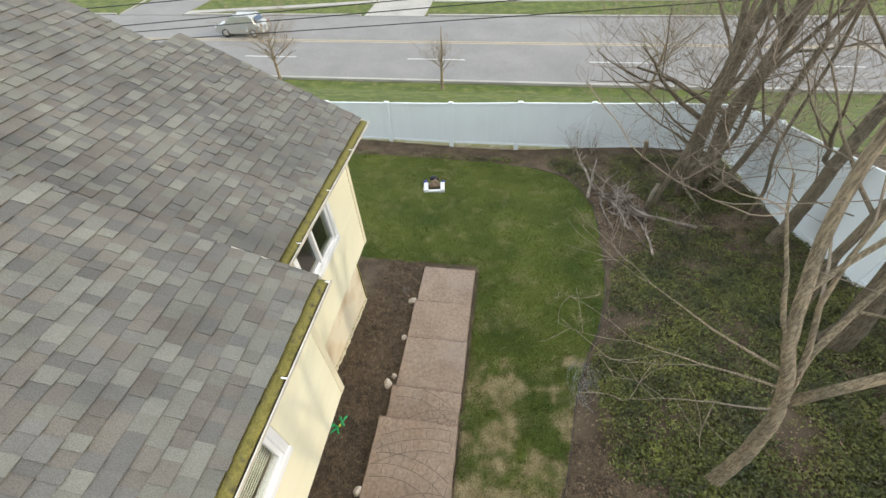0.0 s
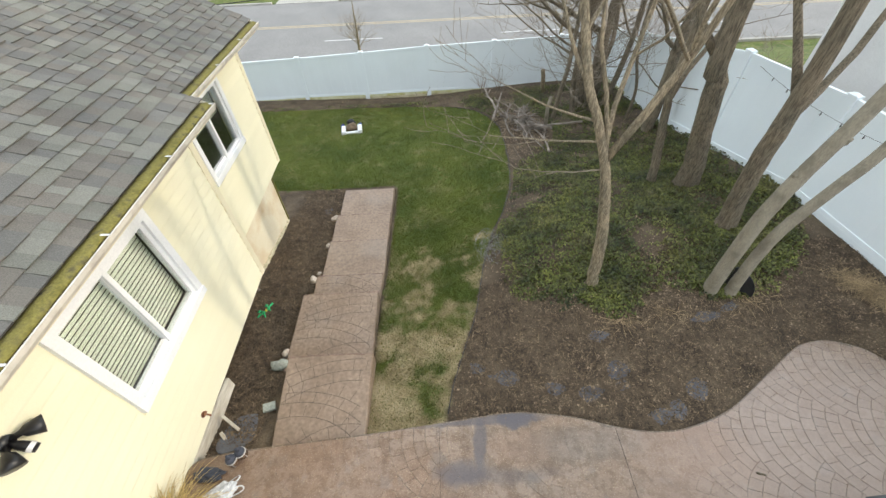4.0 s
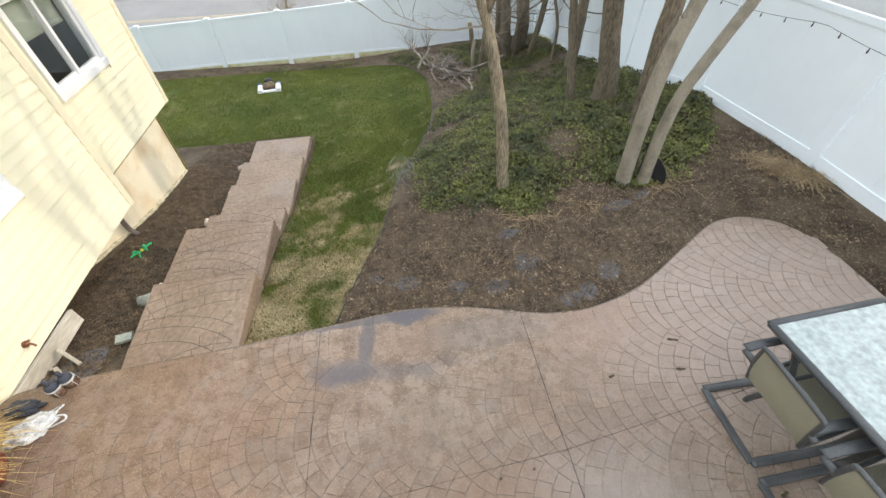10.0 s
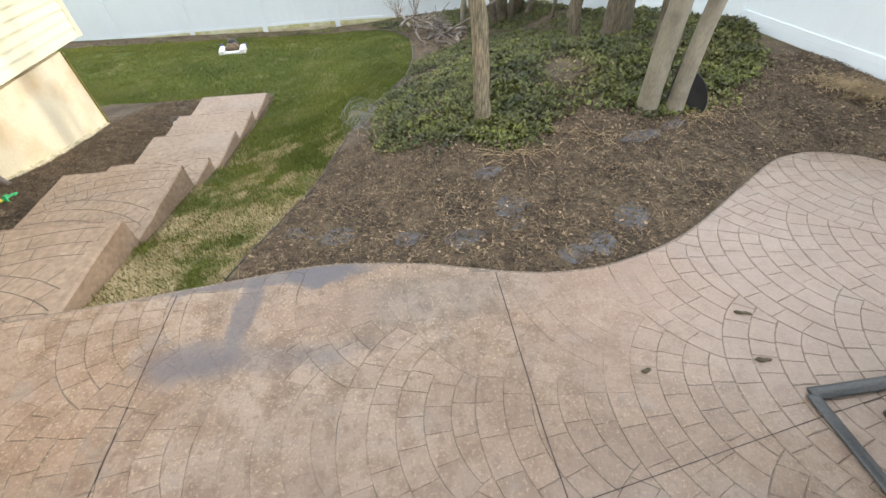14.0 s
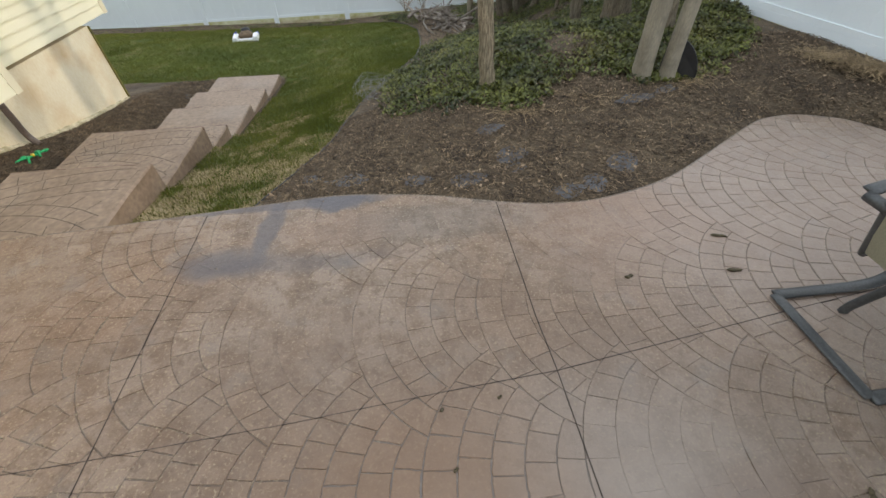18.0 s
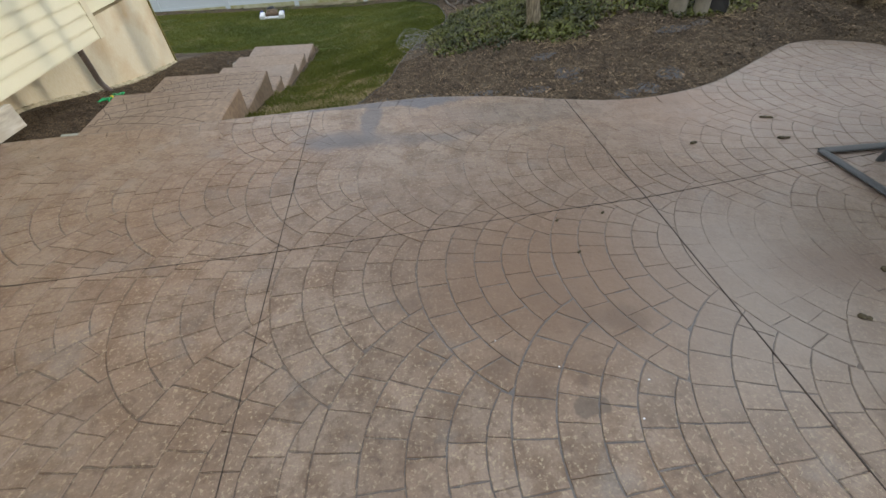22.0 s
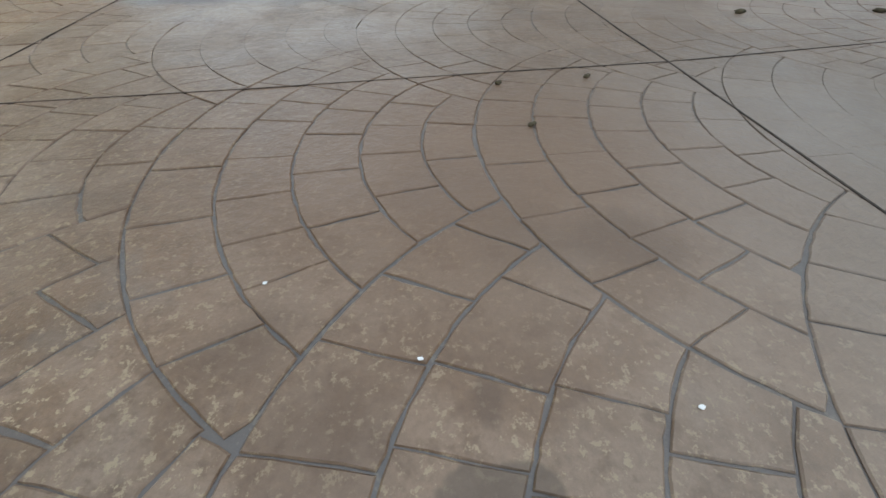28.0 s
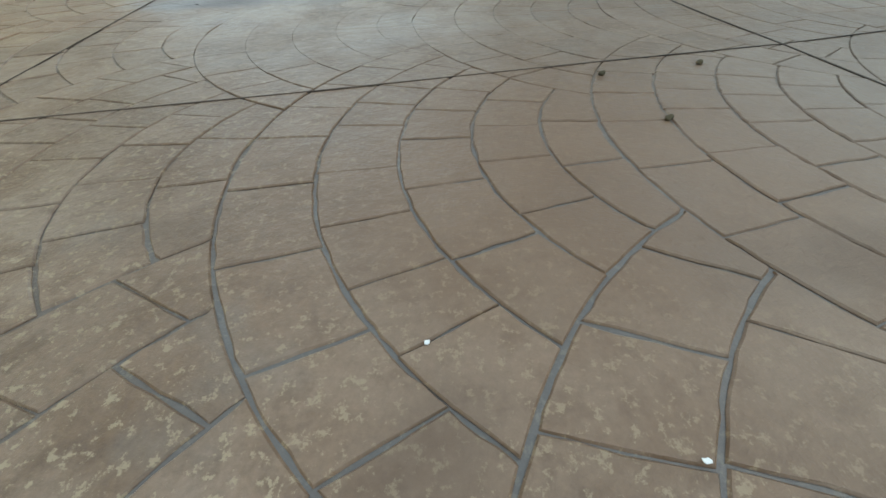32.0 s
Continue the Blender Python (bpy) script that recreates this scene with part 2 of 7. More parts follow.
# the russet tone is warm low sunlight put into the stone's colour
SLATEBLUE, BROWN, SUN_RUSSET, CLAY = (0.098, 0.088, 0.095), (0.12, 0.078, 0.052), (0.25, 0.135, 0.09), (0.30, 0.185, 0.13)
JOINT = stamped_stone("joint_concrete", (0.118, 0.088, 0.066), (0.165, 0.130, 0.104), [(-0.55, -0.75, 0.75, 0.55, (0.135, 0.130, 0.130), 0.75, 0.5), (-0.3, 0.3, 1.1, 0.6, (0.165, 0.135, 0.112), 0.6, 0.5)])
STONE = stamped_stone("stamped_concrete", (0.222, 0.152, 0.103), (0.274, 0.210, 0.160), [
    (0.02, -0.64, 0.46, 0.46, (0.305, 0.262, 0.224), 0.6, 0.7),
    # pale tones at x above 2 carry grazing sky sheen in their colour
    (-3.0, 0.4, 1.5, 1.3, SUN_RUSSET, 0.22, 0.5), (2.1, 0.75, 1.5, 1.1, (0.345, 0.272, 0.232), 0.62, 0.5), (2.2, -0.7, 0.9, 0.8, (0.29, 0.25, 0.215), 0.4, 0.5), (-0.35, 0.0, 1.15, 0.6, (0.160, 0.106, 0.074), 0.45, 0.6), (-0.92, 0.95, 0.28, 0.12, CLAY, 0.22, 0.6), (0.55, 0.9, 0.5, 0.4, CLAY, 0.25, 0.6),
    (-1.25, 1.205, 0.62, 0.045, SLATEBLUE, 0.75, 0.35), (-0.92, 1.20, 0.17, 0.075, SLATEBLUE, 0.9, 0.25), (-1.29, 1.0, 0.055, 0.24, SLATEBLUE, 0.7, 0.3), (-1.47, 0.76, 0.20, 0.10, SLATEBLUE, 0.75, 0.5), (-1.08, 0.73, 0.46, 0.06, SLATEBLUE, 0.4, 0.6), (-0.3, 0.95, 0.5, 0.15, (0.15, 0.14, 0.13), 0.3, 0.6),
    (0.90, -0.42, 0.55, 0.34, (0.125, 0.10, 0.08), 0.14, 0.7), (0.33, -0.45, 0.52, 0.40, (0.252, 0.216, 0.188), 0.4, 0.8), (0.56, -0.53, 0.25, 0.11, (0.15, 0.10, 0.075), 0.4, 0.8), (-2.9, -0.5, 0.28, 0.2, BROWN, 0.35, 0.7), (-1.92, 0.22, 0.3, 0.14, BROWN, 0.3, 0.7), (-0.58, -0.46, 0.46, 0.36, (0.190, 0.115, 0.068), 0.68, 0.7), (-2.6, -1.0, 0.7, 0.4, BROWN, 0.3, 0.6),
    (-0.635, -0.835, 0.017, 0.024, BROWN, 0.7, 0.5), (-0.642, -0.925, 0.040, 0.034, (0.115, 0.085, 0.062), 0.75, 0.12), (-0.87, -0.746, 0.05, 0.05, BROWN, 0.5, 0.6), (-0.78, -0.88, 0.06, 0.05, BROWN, 0.5, 0.6), (-0.39, -0.64, 0.06, 0.05, BROWN, 0.5, 0.6),
    (-1.148, -0.473, 0.045, 0.035, BROWN, 0.5, 0.6), (-0.60, -0.52, 0.11, 0.10, (0.165, 0.105, 0.068), 0.5, 0.6), (-0.52, -0.646, 0.08, 0.07, BROWN, 0.3, 0.6)])
STEP = surface("step_concrete", (0.238, 0.168, 0.118), (0.318, 0.234, 0.172), 2.5, 0.6, 0.2, 24, vary=0.14, stain=(0.30, 0.255, 0.22), stain_amount=0.45)
WORNCUT = surface("worn_saw_cut", (0.060, 0.045, 0.036), (0.115, 0.086, 0.068), 20, 0.9, 0.2, 90)
CUT = surface("saw_cut", (0.034, 0.026, 0.021), (0.07, 0.054, 0.044), 20, 0.9, 0.2, 90)
SIDING = surface("vinyl_siding", (0.795, 0.755, 0.555), (0.825, 0.790, 0.600), 1.5, 0.5, 0.05, 120, vary=0.02, stain=(0.72, 0.68, 0.50), stain_amount=0.2, coarse=0.12)
TRIM = surface("cream_trim", (0.72, 0.66, 0.48), (0.78, 0.72, 0.54), 3, 0.5, 0.05, 90, coarse=0.2)
FOUND = surface("parged_foundation", (0.70, 0.62, 0.45), (0.78, 0.71, 0.54), 1.5, 0.85, 0.15, 70, stretch=(1, 1, 0.35), stain=(0.56, 0.36, 0.15), stain_scale=1.6, stain_amount=0.8, coarse=0.35)
MORTAR = surface("rough_mortar", (0.40, 0.35, 0.22), (0.66, 0.60, 0.45), 16, 0.95, 0.9, 70, stain=(0.26, 0.23, 0.12), stain_scale=7, stain_amount=0.7)
DARKPIPE = surface("dark_brown_pipe", (0.15, 0.115, 0.095), (0.21, 0.165, 0.14), 5, 0.5, 0.1, 60)
WHITE = surface("white_vinyl", (0.80, 0.86, 0.89), (0.83, 0.89, 0.915), 1.2, 0.42, 0.03, 60, vary=0.008, stain=(0.62, 0.65, 0.60), stain_amount=0.10, coarse=0.15)
FRAMEWHITE = surface("window_vinyl", (0.78, 0.79, 0.80), (0.83, 0.84, 0.85), 3, 0.4, 0.02, 60)
SHINGLES = [surface(nm, lo, hi, 1.8, 0.95, 0.6, 140, vary=0.14, island=0.14, stain=(0.15, 0.148, 0.130), stain_amount=0.3, stain_scale=2.5) for nm, lo, hi in (
    ("grey_green_shingle", (0.131, 0.131, 0.112), (0.179, 0.178, 0.151)), ("slate_grey_shingle", (0.116, 0.114, 0.105), (0.156, 0.152, 0.140)), ("mauve_brown_shingle", (0.120, 0.110, 0.095), (0.162, 0.149, 0.128)), ("pale_grey_shingle", (0.154, 0.154, 0.132), (0.198, 0.196, 0.169)))]
ROOFDECK = surface("roof_underlay", (0.06, 0.055, 0.05), (0.09, 0.085, 0.08), 4, 0.95, 0.3, 90)
MOSS = surface("gutter_moss", (0.13, 0.115, 0.022), (0.24, 0.21, 0.055), 14, 0.95, 0.6, 70, stain=(0.035, 0.03, 0.022), stain_scale=14, stain_amount=1.0)
LITTER = surface("rotting_litter", (0.020, 0.016, 0.012), (0.05, 0.04, 0.028), 20, 0.95, 0.6, 70)
GUTTER = surface("gutter_paint", (0.60, 0.56, 0.48), (0.70, 0.66, 0.57), 5, 0.5, 0.1, 60, stain=(0.36, 0.31, 0.27), stain_scale=9, stain_amount=0.7, coarse=0.15)
def furrowed_bark(name, dark, light, scale, deep):
    """Long upright ridges with dark furrows between, and broad lichen-grey patches."""
    m, n, l, p = nodes_of(name)
    geo, mp = n.new("ShaderNodeNewGeometry"), n.new("ShaderNodeMapping")
    mp.inputs["Scale"].default_value = (1, 1, 0.11)
    l.new(geo.outputs["Position"], mp.inputs[0])

    def nz(src, size, detail, rough=0.6):
        q = n.new("ShaderNodeTexNoise")
        q.inputs["Scale"].default_value, q.inputs["Detail"].default_value, q.inputs["Roughness"].default_value = size, detail, rough
        l.new(src, q.inputs["Vector"])
        return q.outputs["Fac"]
    ridge = nz(mp.outputs[0], scale, 5, 0.65)
    ramp = n.new("ShaderNodeValToRGB")
    ramp.color_ramp.elements[0].position, ramp.color_ramp.elements[1].position = 0.40, 0.60
    ramp.color_ramp.elements[0].color, ramp.color_ramp.elements[1].color = (*dark, 1), (*light, 1)
    l.new(ridge, ramp.inputs[0])
    patch, grain = n.new("ShaderNodeMixRGB"), n.new("ShaderNodeMixRGB")
    patch.blend_type, grain.blend_type = "MULTIPLY", "OVERLAY"
    tone = n.new("ShaderNodeValToRGB")
    tone.color_ramp.elements[0].color, tone.color_ramp.elements[1].color = (0.72, 0.74, 0.70, 1), (1.12, 1.06, 0.98, 1)
    tone.color_ramp.elements[0].position, tone.color_ramp.elements[1].position = 0.35, 0.65
    l.new(nz(geo.outputs["Position"], 3.5, 4), tone.inputs[0])
    patch.inputs[0].default_value, grain.inputs[0].default_value = 0.8, 0.5
    l.new(ramp.outputs[0], patch.inputs[1])
    l.new(tone.outputs[0], patch.inputs[2])
    l.new(patch.outputs[0], grain.inputs[1])
    l.new(nz(geo.outputs["Position"], 130, 3), grain.inputs[2])
    l.new(grain.outputs[0], p.inputs["Base Color"])
    p.inputs["Roughness"].default_value = 0.92
    bp = n.new("ShaderNodeBump")
    bp.inputs["Strength"].default_value, bp.inputs["Distance"].default_value = deep, 0.02
    l.new(ridge, bp.inputs["Height"])
    l.new(bp.outputs[0], p.inputs["Normal"])
    return m


BARK = furrowed_bark("grey_brown_bark", (0.150, 0.122, 0.085), (0.36, 0.30, 0.210), 75, 0.7)
BARK_DARK = furrowed_bark("dark_ridged_bark", (0.105, 0.084, 0.060), (0.245, 0.205, 0.150), 75, 0.7)
BARK_PALE = surface("pale_smooth_bark", (0.205, 0.176, 0.128), (0.29, 0.255, 0.192), 5, 0.85, 0.12, 60, stretch=(1.6, 1.6, 0.5), stain=(0.10, 0.085, 0.062), stain_scale=6.0, stain_amount=0.75, coarse=0.4)
KNOT = surface("branch_scar", (0.12, 0.102, 0.074), (0.25, 0.22, 0.165), 22, 0.9, 0.5, 60)
TWIG = surface("twig_bark", (0.17, 0.135, 0.10), (0.30, 0.25, 0.19), 5, 0.9, 0.3, 50)
DEADWOOD = surface("weathered_branch", (0.15, 0.12, 0.095), (0.33, 0.285, 0.24), 6, 0.9, 0.5, 50, vary=0.25)
METAL = surface("powder_coated_metal", (0.055, 0.058, 0.060), (0.085, 0.088, 0.090), 6, 0.42, 0.06, 120, metal=0.2)
SLING = surface("sling_fabric", (0.225, 0.215, 0.16), (0.275, 0.262, 0.195), 3, 0.8, 0.3, 260)
TABLEGLASS = surface("textured_glass_top", (0.27, 0.32, 0.31), (0.36, 0.415, 0.405), 9, 0.16, 0.5, 26, rough_spread=0.06)
TERRACOTTA = surface("glazed_terracotta", (0.16, 0.038, 0.022), (0.22, 0.06, 0.034), 6, 0.3, 0.1, 60)
STRAW = surface("dry_grass_blade", (0.42, 0.31, 0.12), (0.60, 0.46, 0.20), 5, 0.8, 0.0, 60, island=0.4)
PLASTICBAG = surface("thin_plastic_bag", (0.46, 0.47, 0.48), (0.72, 0.73, 0.74), 22, 0.3, 0.7, 45)
BOXGREY = surface("resin_box", (0.138, 0.138, 0.124), (0.168, 0.168, 0.151), 4, 0.5, 0.05, 120, coarse=0.15)
BLACK = surface("black_plastic", (0.012, 0.012, 0.014), (0.025, 0.025, 0.028), 6, 0.4, 0.1, 60)
SHOE = surface("dark_shoe_fabric", (0.03, 0.035, 0.05), (0.06, 0.065, 0.085), 12, 0.8, 0.3, 120)
RUBBER = surface("pale_rubber", (0.42, 0.42, 0.40), (0.55, 0.54, 0.52), 12, 0.7, 0.1, 90)
GREEN = surface("green_plastic", (0.01, 0.30, 0.09), (0.02, 0.42, 0.14), 6, 0.4, 0.05, 60)
YELLOW = surface("yellow_plastic", (0.65, 0.50, 0.03), (0.75, 0.60, 0.05), 6, 0.4, 0.05, 60)
ROCK = surface("pale_field_stone", (0.48, 0.40, 0.32), (0.66, 0.58, 0.49), 7, 0.85, 0.5, 40, vary=0.15)
GREYROCK = surface("grey_green_stone", (0.26, 0.28, 0.24), (0.38, 0.40, 0.35), 7, 0.85, 0.5, 40)
SLATE = surface("grey_flagstone", (0.076, 0.076, 0.083), (0.108, 0.110, 0.122), 4, 0.75, 0.3, 40, vary=0.10, stain=(0.080, 0.062, 0.048), stain_scale=9, stain_amount=0.6, coarse=0.3)
BOARD = surface("weathered_painted_board", (0.50, 0.46, 0.38), (0.68, 0.64, 0.55), 6, 0.85, 0.4, 40, stretch=(1, 0.2, 1), stain=(0.25, 0.20, 0.14), stain_amount=0.5)
CHIP = surface("bark_mulch", (0.066, 0.045, 0.027), (0.185, 0.133, 0.082), 12, 0.95, 0.5, 60, island=0.6)
LEAFLITTER = surface("dead_leaf", (0.14, 0.095, 0.06), (0.29, 0.21, 0.135), 12, 0.85, 0.3, 60, island=0.4)
IVY = surface("ground_cover_leaf", (0.044, 0.056, 0.013), (0.150, 0.160, 0.036), 2.2, 0.5, 0.1, 60, island=0.7, stain=(0.19, 0.15, 0.06), stain_scale=1.6, stain_amount=0.5)
STALK = surface("fallen_stalk", (0.19, 0.13, 0.065), (0.38, 0.275, 0.155), 5, 0.85, 0.0, 60, island=0.4)
GRASS = surface("turf_blade", (0.092, 0.112, 0.016), (0.170, 0.176, 0.034), 0.9, 0.75, 0.0, 40, island=0.35)
GRASSDRY = surface("dry_turf_blade", (0.29, 0.23, 0.118), (0.45, 0.36, 0.205), 2.0, 0.85, 0.0, 40, island=0.25)


def let_light_through(m, share):
    """Thin leaves and blades pass part of the light on."""
    n, l = m.node_tree.nodes, m.node_tree.links
    p, end = n["Principled BSDF"], n["Material Output"]
    tr, mx = n.new("ShaderNodeBsdfTranslucent"), n.new("ShaderNodeMixShader")
    mx.inputs[0].default_value = share
    l.new(p.inputs["Base Color"].links[0].from_socket, tr.inputs[0])
    l.new(p.outputs[0], mx.inputs[1])
    l.new(tr.outputs[0], mx.inputs[2])
    l.new(mx.outputs[0], end.inputs[0])


for thin_leaf, share in ((GRASS, 0.45), (GRASSDRY, 0.3), (IVY, 0.25), (STRAW, 0.3)):
    let_light_through(thin_leaf, share)
ASPHALT = surface("worn_asphalt", (0.205, 0.20, 0.195), (0.25, 0.245, 0.236), 0.35, 0.9, 0.2, 20, stain=(0.17, 0.17, 0.175), stain_scale=0.25)
CONCRETE = surface("pale_concrete", (0.32, 0.31, 0.28), (0.42, 0.405, 0.37), 0.8, 0.85, 0.2, 20)
PAINTY = surface("faded_yellow_line", (0.38, 0.31, 0.19), (0.46, 0.38, 0.25), 3, 0.8, 0.1, 20)
PAINTW = surface("faded_white_line", (0.55, 0.55, 0.54), (0.66, 0.66, 0.65), 3, 0.8, 0.1, 20)
CARPAINT = surface("silver_car_paint", (0.50, 0.52, 0.50), (0.54, 0.56, 0.54), 1, 0.25, 0.0, 60, metal=0.6)
CARGLASS = surface("dark_car_glass", (0.03, 0.06, 0.12), (0.04, 0.08, 0.16), 1, 0.08, 0.0, 60)
TYRE = surface("tyre_rubber", (0.02, 0.02, 0.02), (0.03, 0.03, 0.03), 8, 0.85, 0.1, 60)
CHROME = surface("alloy_rim", (0.55, 0.56, 0.58), (0.6, 0.61, 0.63), 3, 0.3, 0.0, 60, metal=0.9)
BLIND = surface("blind_slat", (0.55, 0.57, 0.48), (0.60, 0.62, 0.53), 3, 0.6, 0.0, 60, coarse=0.1)
SHADE = surface("roller_shade", (0.20, 0.22, 0.18), (0.25, 0.27, 0.22), 3, 0.8, 0.05, 60)
# room lining coloured dark: the unlit interior's shade is in this colour
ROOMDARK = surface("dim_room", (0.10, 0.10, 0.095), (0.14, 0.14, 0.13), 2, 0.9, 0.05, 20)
PANE = glass("window_pane")
CABLE = surface("black_cable", (0.015, 0.015, 0.015), (0.03, 0.03, 0.03), 8, 0.6, 0.0, 60)
NETTING = surface("grey_wire", (0.20, 0.20, 0.20), (0.32, 0.32, 0.31), 9, 0.5, 0.0, 60, metal=0.4)
RUST = surface("rusty_brass", (0.22, 0.09, 0.05), (0.36, 0.17, 0.09), 20, 0.6, 0.3, 80, metal=0.4)
BLUE = surface("blue_plastic", (0.03, 0.04, 0.20), (0.05, 0.07, 0.30), 6, 0.5, 0.05, 60)


# ---- mesh tools ----
class Shape:
    """Collects vertices and faces for one mesh."""

    def __init__(self):
        self.v, self.f = [], []

    def add(self, verts, faces):
        o = len(self.v)
        self.v += [tuple(q) for q in verts]
        self.f += [tuple(i + o for i in q) for q in faces]

    def box(self, x0, x1, y0, y1, z0, z1, c=0.0):
        """A box whose upper edges are chamfered by c."""
        if c <= 0:
            self.add([(x0, y0, z0), (x1, y0, z0), (x1, y1, z0), (x0, y1, z0), (x0, y0, z1), (x1, y0, z1), (x1, y1, z1), (x0, y1, z1)],
                     [(3, 2, 1, 0), (4, 5, 6, 7), (0, 1, 5, 4), (1, 2, 6, 5), (2, 3, 7, 6), (3, 0, 4, 7)])
        else:
            self.add([(x0, y0, z0), (x1, y0, z0), (x1, y1, z0), (x0, y1, z0), (x0, y0, z1 - c), (x1, y0, z1 - c), (x1, y1, z1 - c), (x0, y1, z1 - c),
                      (x0 + c, y0 + c, z1), (x1 - c, y0 + c, z1), (x1 - c, y1 - c, z1), (x0 + c, y1 - c, z1)],
                     [(3, 2, 1, 0), (0, 1, 5, 4), (1, 2, 6, 5), (2, 3, 7, 6), (3, 0, 4, 7), (4, 5, 9, 8), (5, 6, 10, 9), (6, 7, 11, 10), (7, 4, 8, 11), (8, 9, 10, 11)])
        return self

    def tube(self, path, radii, n=8, cap=True, flat=1.0, ridges=None):
        """A tube along a path; flat < 1 squashes it along one axis; ridges scale its radius column by column."""
        pts = [Vector(p) for p in path]
        if not hasattr(radii, "__len__"):
            radii = [radii] * len(pts)
        o = len(self.v)
        side = None
        for i, p in enumerate(pts):
            d = (pts[min(i + 1, len(pts) - 1)] - pts[max(i - 1, 0)])
            d = d.normalized() if d.length > 1e-9 else Vector((0, 0, 1))
            if side is None:
                side = d.orthogonal().normalized() if abs(d.z) > 0.9 else d.cross(Vector((0, 0, 1))).normalized()
            else:
                side = (side - d * side.dot(d)).normalized()
            up = d.cross(side)
            for k in range(n):
                a = 2 * math.pi * k / n
                k2 = ridges(k, i) if ridges else 1.0
                self.v.append(tuple(p + radii[i] * k2 * (math.cos(a) * side + flat * math.sin(a) * up)))
        for i in range(len(pts) - 1):
            for k in range(n):
                a, b = o + i * n + k, o + i * n + (k + 1) % n
                self.f.append((a, b, b + n, a + n))
        if cap:
            self.f.append(tuple(o + k for k in reversed(range(n))))
            self.f.append(tuple(o + (len(pts) - 1) * n + k for k in range(n)))
        return self

    def prism(self, outline, z0, z1, c=0.0):
        """An upright prism over an anticlockwise outline, its upper edge chamfered by c towards the middle."""
        n = len(outline)
        mx, my = sum(q[0] for q in outline) / n, sum(q[1] for q in outline) / n
        o = len(self.v)
        self.v += [(x, y, z0) for x, y in outline] + [(x, y, z1 - c) for x, y in outline]
        self.f += [(o + i, o + (i + 1) % n, o + n + (i + 1) % n, o + n + i) for i in range(n)]
        if c > 0:
            for x, y in outline:
                d = math.hypot(mx - x, my - y) or 1
                self.v.append((x + (mx - x) / d * c, y + (my - y) / d * c, z1))
            self.f += [(o + n + i, o + n + (i + 1) % n, o + 2 * n + (i + 1) % n, o + 2 * n + i) for i in range(n)]
            self.f.append(tuple(o + 2 * n + i for i in range(n)))
        else:
            self.f.append(tuple(o + n + i for i in range(n)))
        self.f.append(tuple(o + i for i in reversed(range(n))))
        return self

    def blob(self, centre, size, seed, rough=0.18, n=10, m=7):
        """A rounded uneven stone-like lump."""
        o, cx, cy, cz = len(self.v), *centre
        for j in range(m + 1):
            th = math.pi * j / m
            for i in range(n):
                ph = 2 * math.pi * i / n
                d = Vector((math.sin(th) * math.cos(ph), math.sin(th) * math.sin(ph), math.cos(th)))
                k = 1 + rough * noise.noise(d * 1.6 + Vector((seed * 7.3, seed * 3.1, 0)))
                self.v.append((cx + size[0] * d.x * k, cy + size[1] * d.y * k, cz + size[2] * d.z * k))
        for j in range(m):
            for i in range(n):
                a, b = o + j * n + i, o + j * n + (i + 1) % n
                self.f.append((a, a + n, b + n, b))
        return self

    def mesh(self, name, mat, smooth=False):
        me = bpy.data.meshes.new(name)
        me.from_pydata(self.v, [], self.f)
        me.materials.append(mat)
        if smooth:
            me.shade_smooth()
        me.update()
        return me


def part(name, shape, mat, parent=None, label="", smooth=False, at=None):
    """Links a Shape (or a finished mesh) as one object, under a parent if given."""
    me = shape.mesh(name, mat, smooth) if isinstance(shape, Shape) else shape
    ob = new(name, me)
    if at is not None:
        ob.matrix_basis = at
    if parent is not None:
        ob.parent = parent
    if label:
        ob["label"] = label
    return ob


def thing(name, place, label, category, group="", turn=0.0, kind=""):
    """An Empty at a thing's base, which parents its parts."""
    ob = new(name)
    ob.empty_display_size = 0.1
    ob.matrix_basis = pose(*place, 0, 0, turn)
    return tagged(ob, label, category, group, kind)


def smoothstep(a, b, x):
    t = min(1.0, max(0.0, (x - a) / (b - a)))
    return t * t * (3 - 2 * t)


def along(stops, x):
    """Linear interpolation in (x, value) stops, eased at each stop."""
    if x <= stops[0][0]:
        return stops[0][1]
    for (a, va), (b, vb) in zip(stops, stops[1:]):
        if x <= b:
            return va + (vb - va) * (x - a) / (b - a)
    return stops[-1][1]


# ---- the lie of the land ----
PATIO_EDGE = [(-3.98, 0.88), (-3.86, 0.99), (-3.3, 1.06), (-2.37, 1.13), (-1.47, 1.22), (-1.1, 1.26), (-0.84, 1.265), (-0.38, 1.2), (0.05, 1.08), (0.35, 1.03), (0.68, 1.05),
              (1.16, 1.2), (1.74, 1.54), (2.18, 1.8), (2.4, 1.865), (2.62, 1.865), (2.89, 1.75), (3.04, 1.54), (3.1, 1.25), (3.12, 0.6)]


def smooth_line(pts, steps=5):
    """A Catmull-Rom line through points."""
    out = []
    p = [pts[0]] + list(pts) + [pts[-1]]
    for i in range(1, len(p) - 2):
        for s in range(steps):
            t = s / steps
            out.append(tuple(0.5 * (2 * p[i][k] + (p[i + 1][k] - p[i - 1][k]) * t + (2 * p[i - 1][k] - 5 * p[i][k] + 4 * p[i + 1][k] - p[i + 2][k]) * t * t
                                    + (3 * p[i][k] - p[i - 1][k] - 3 * p[i + 1][k] + p[i + 2][k]) * t ** 3) for k in range(2)))
    out.append(tuple(pts[-1]))
    return out


EDGE = smooth_line(PATIO_EDGE)
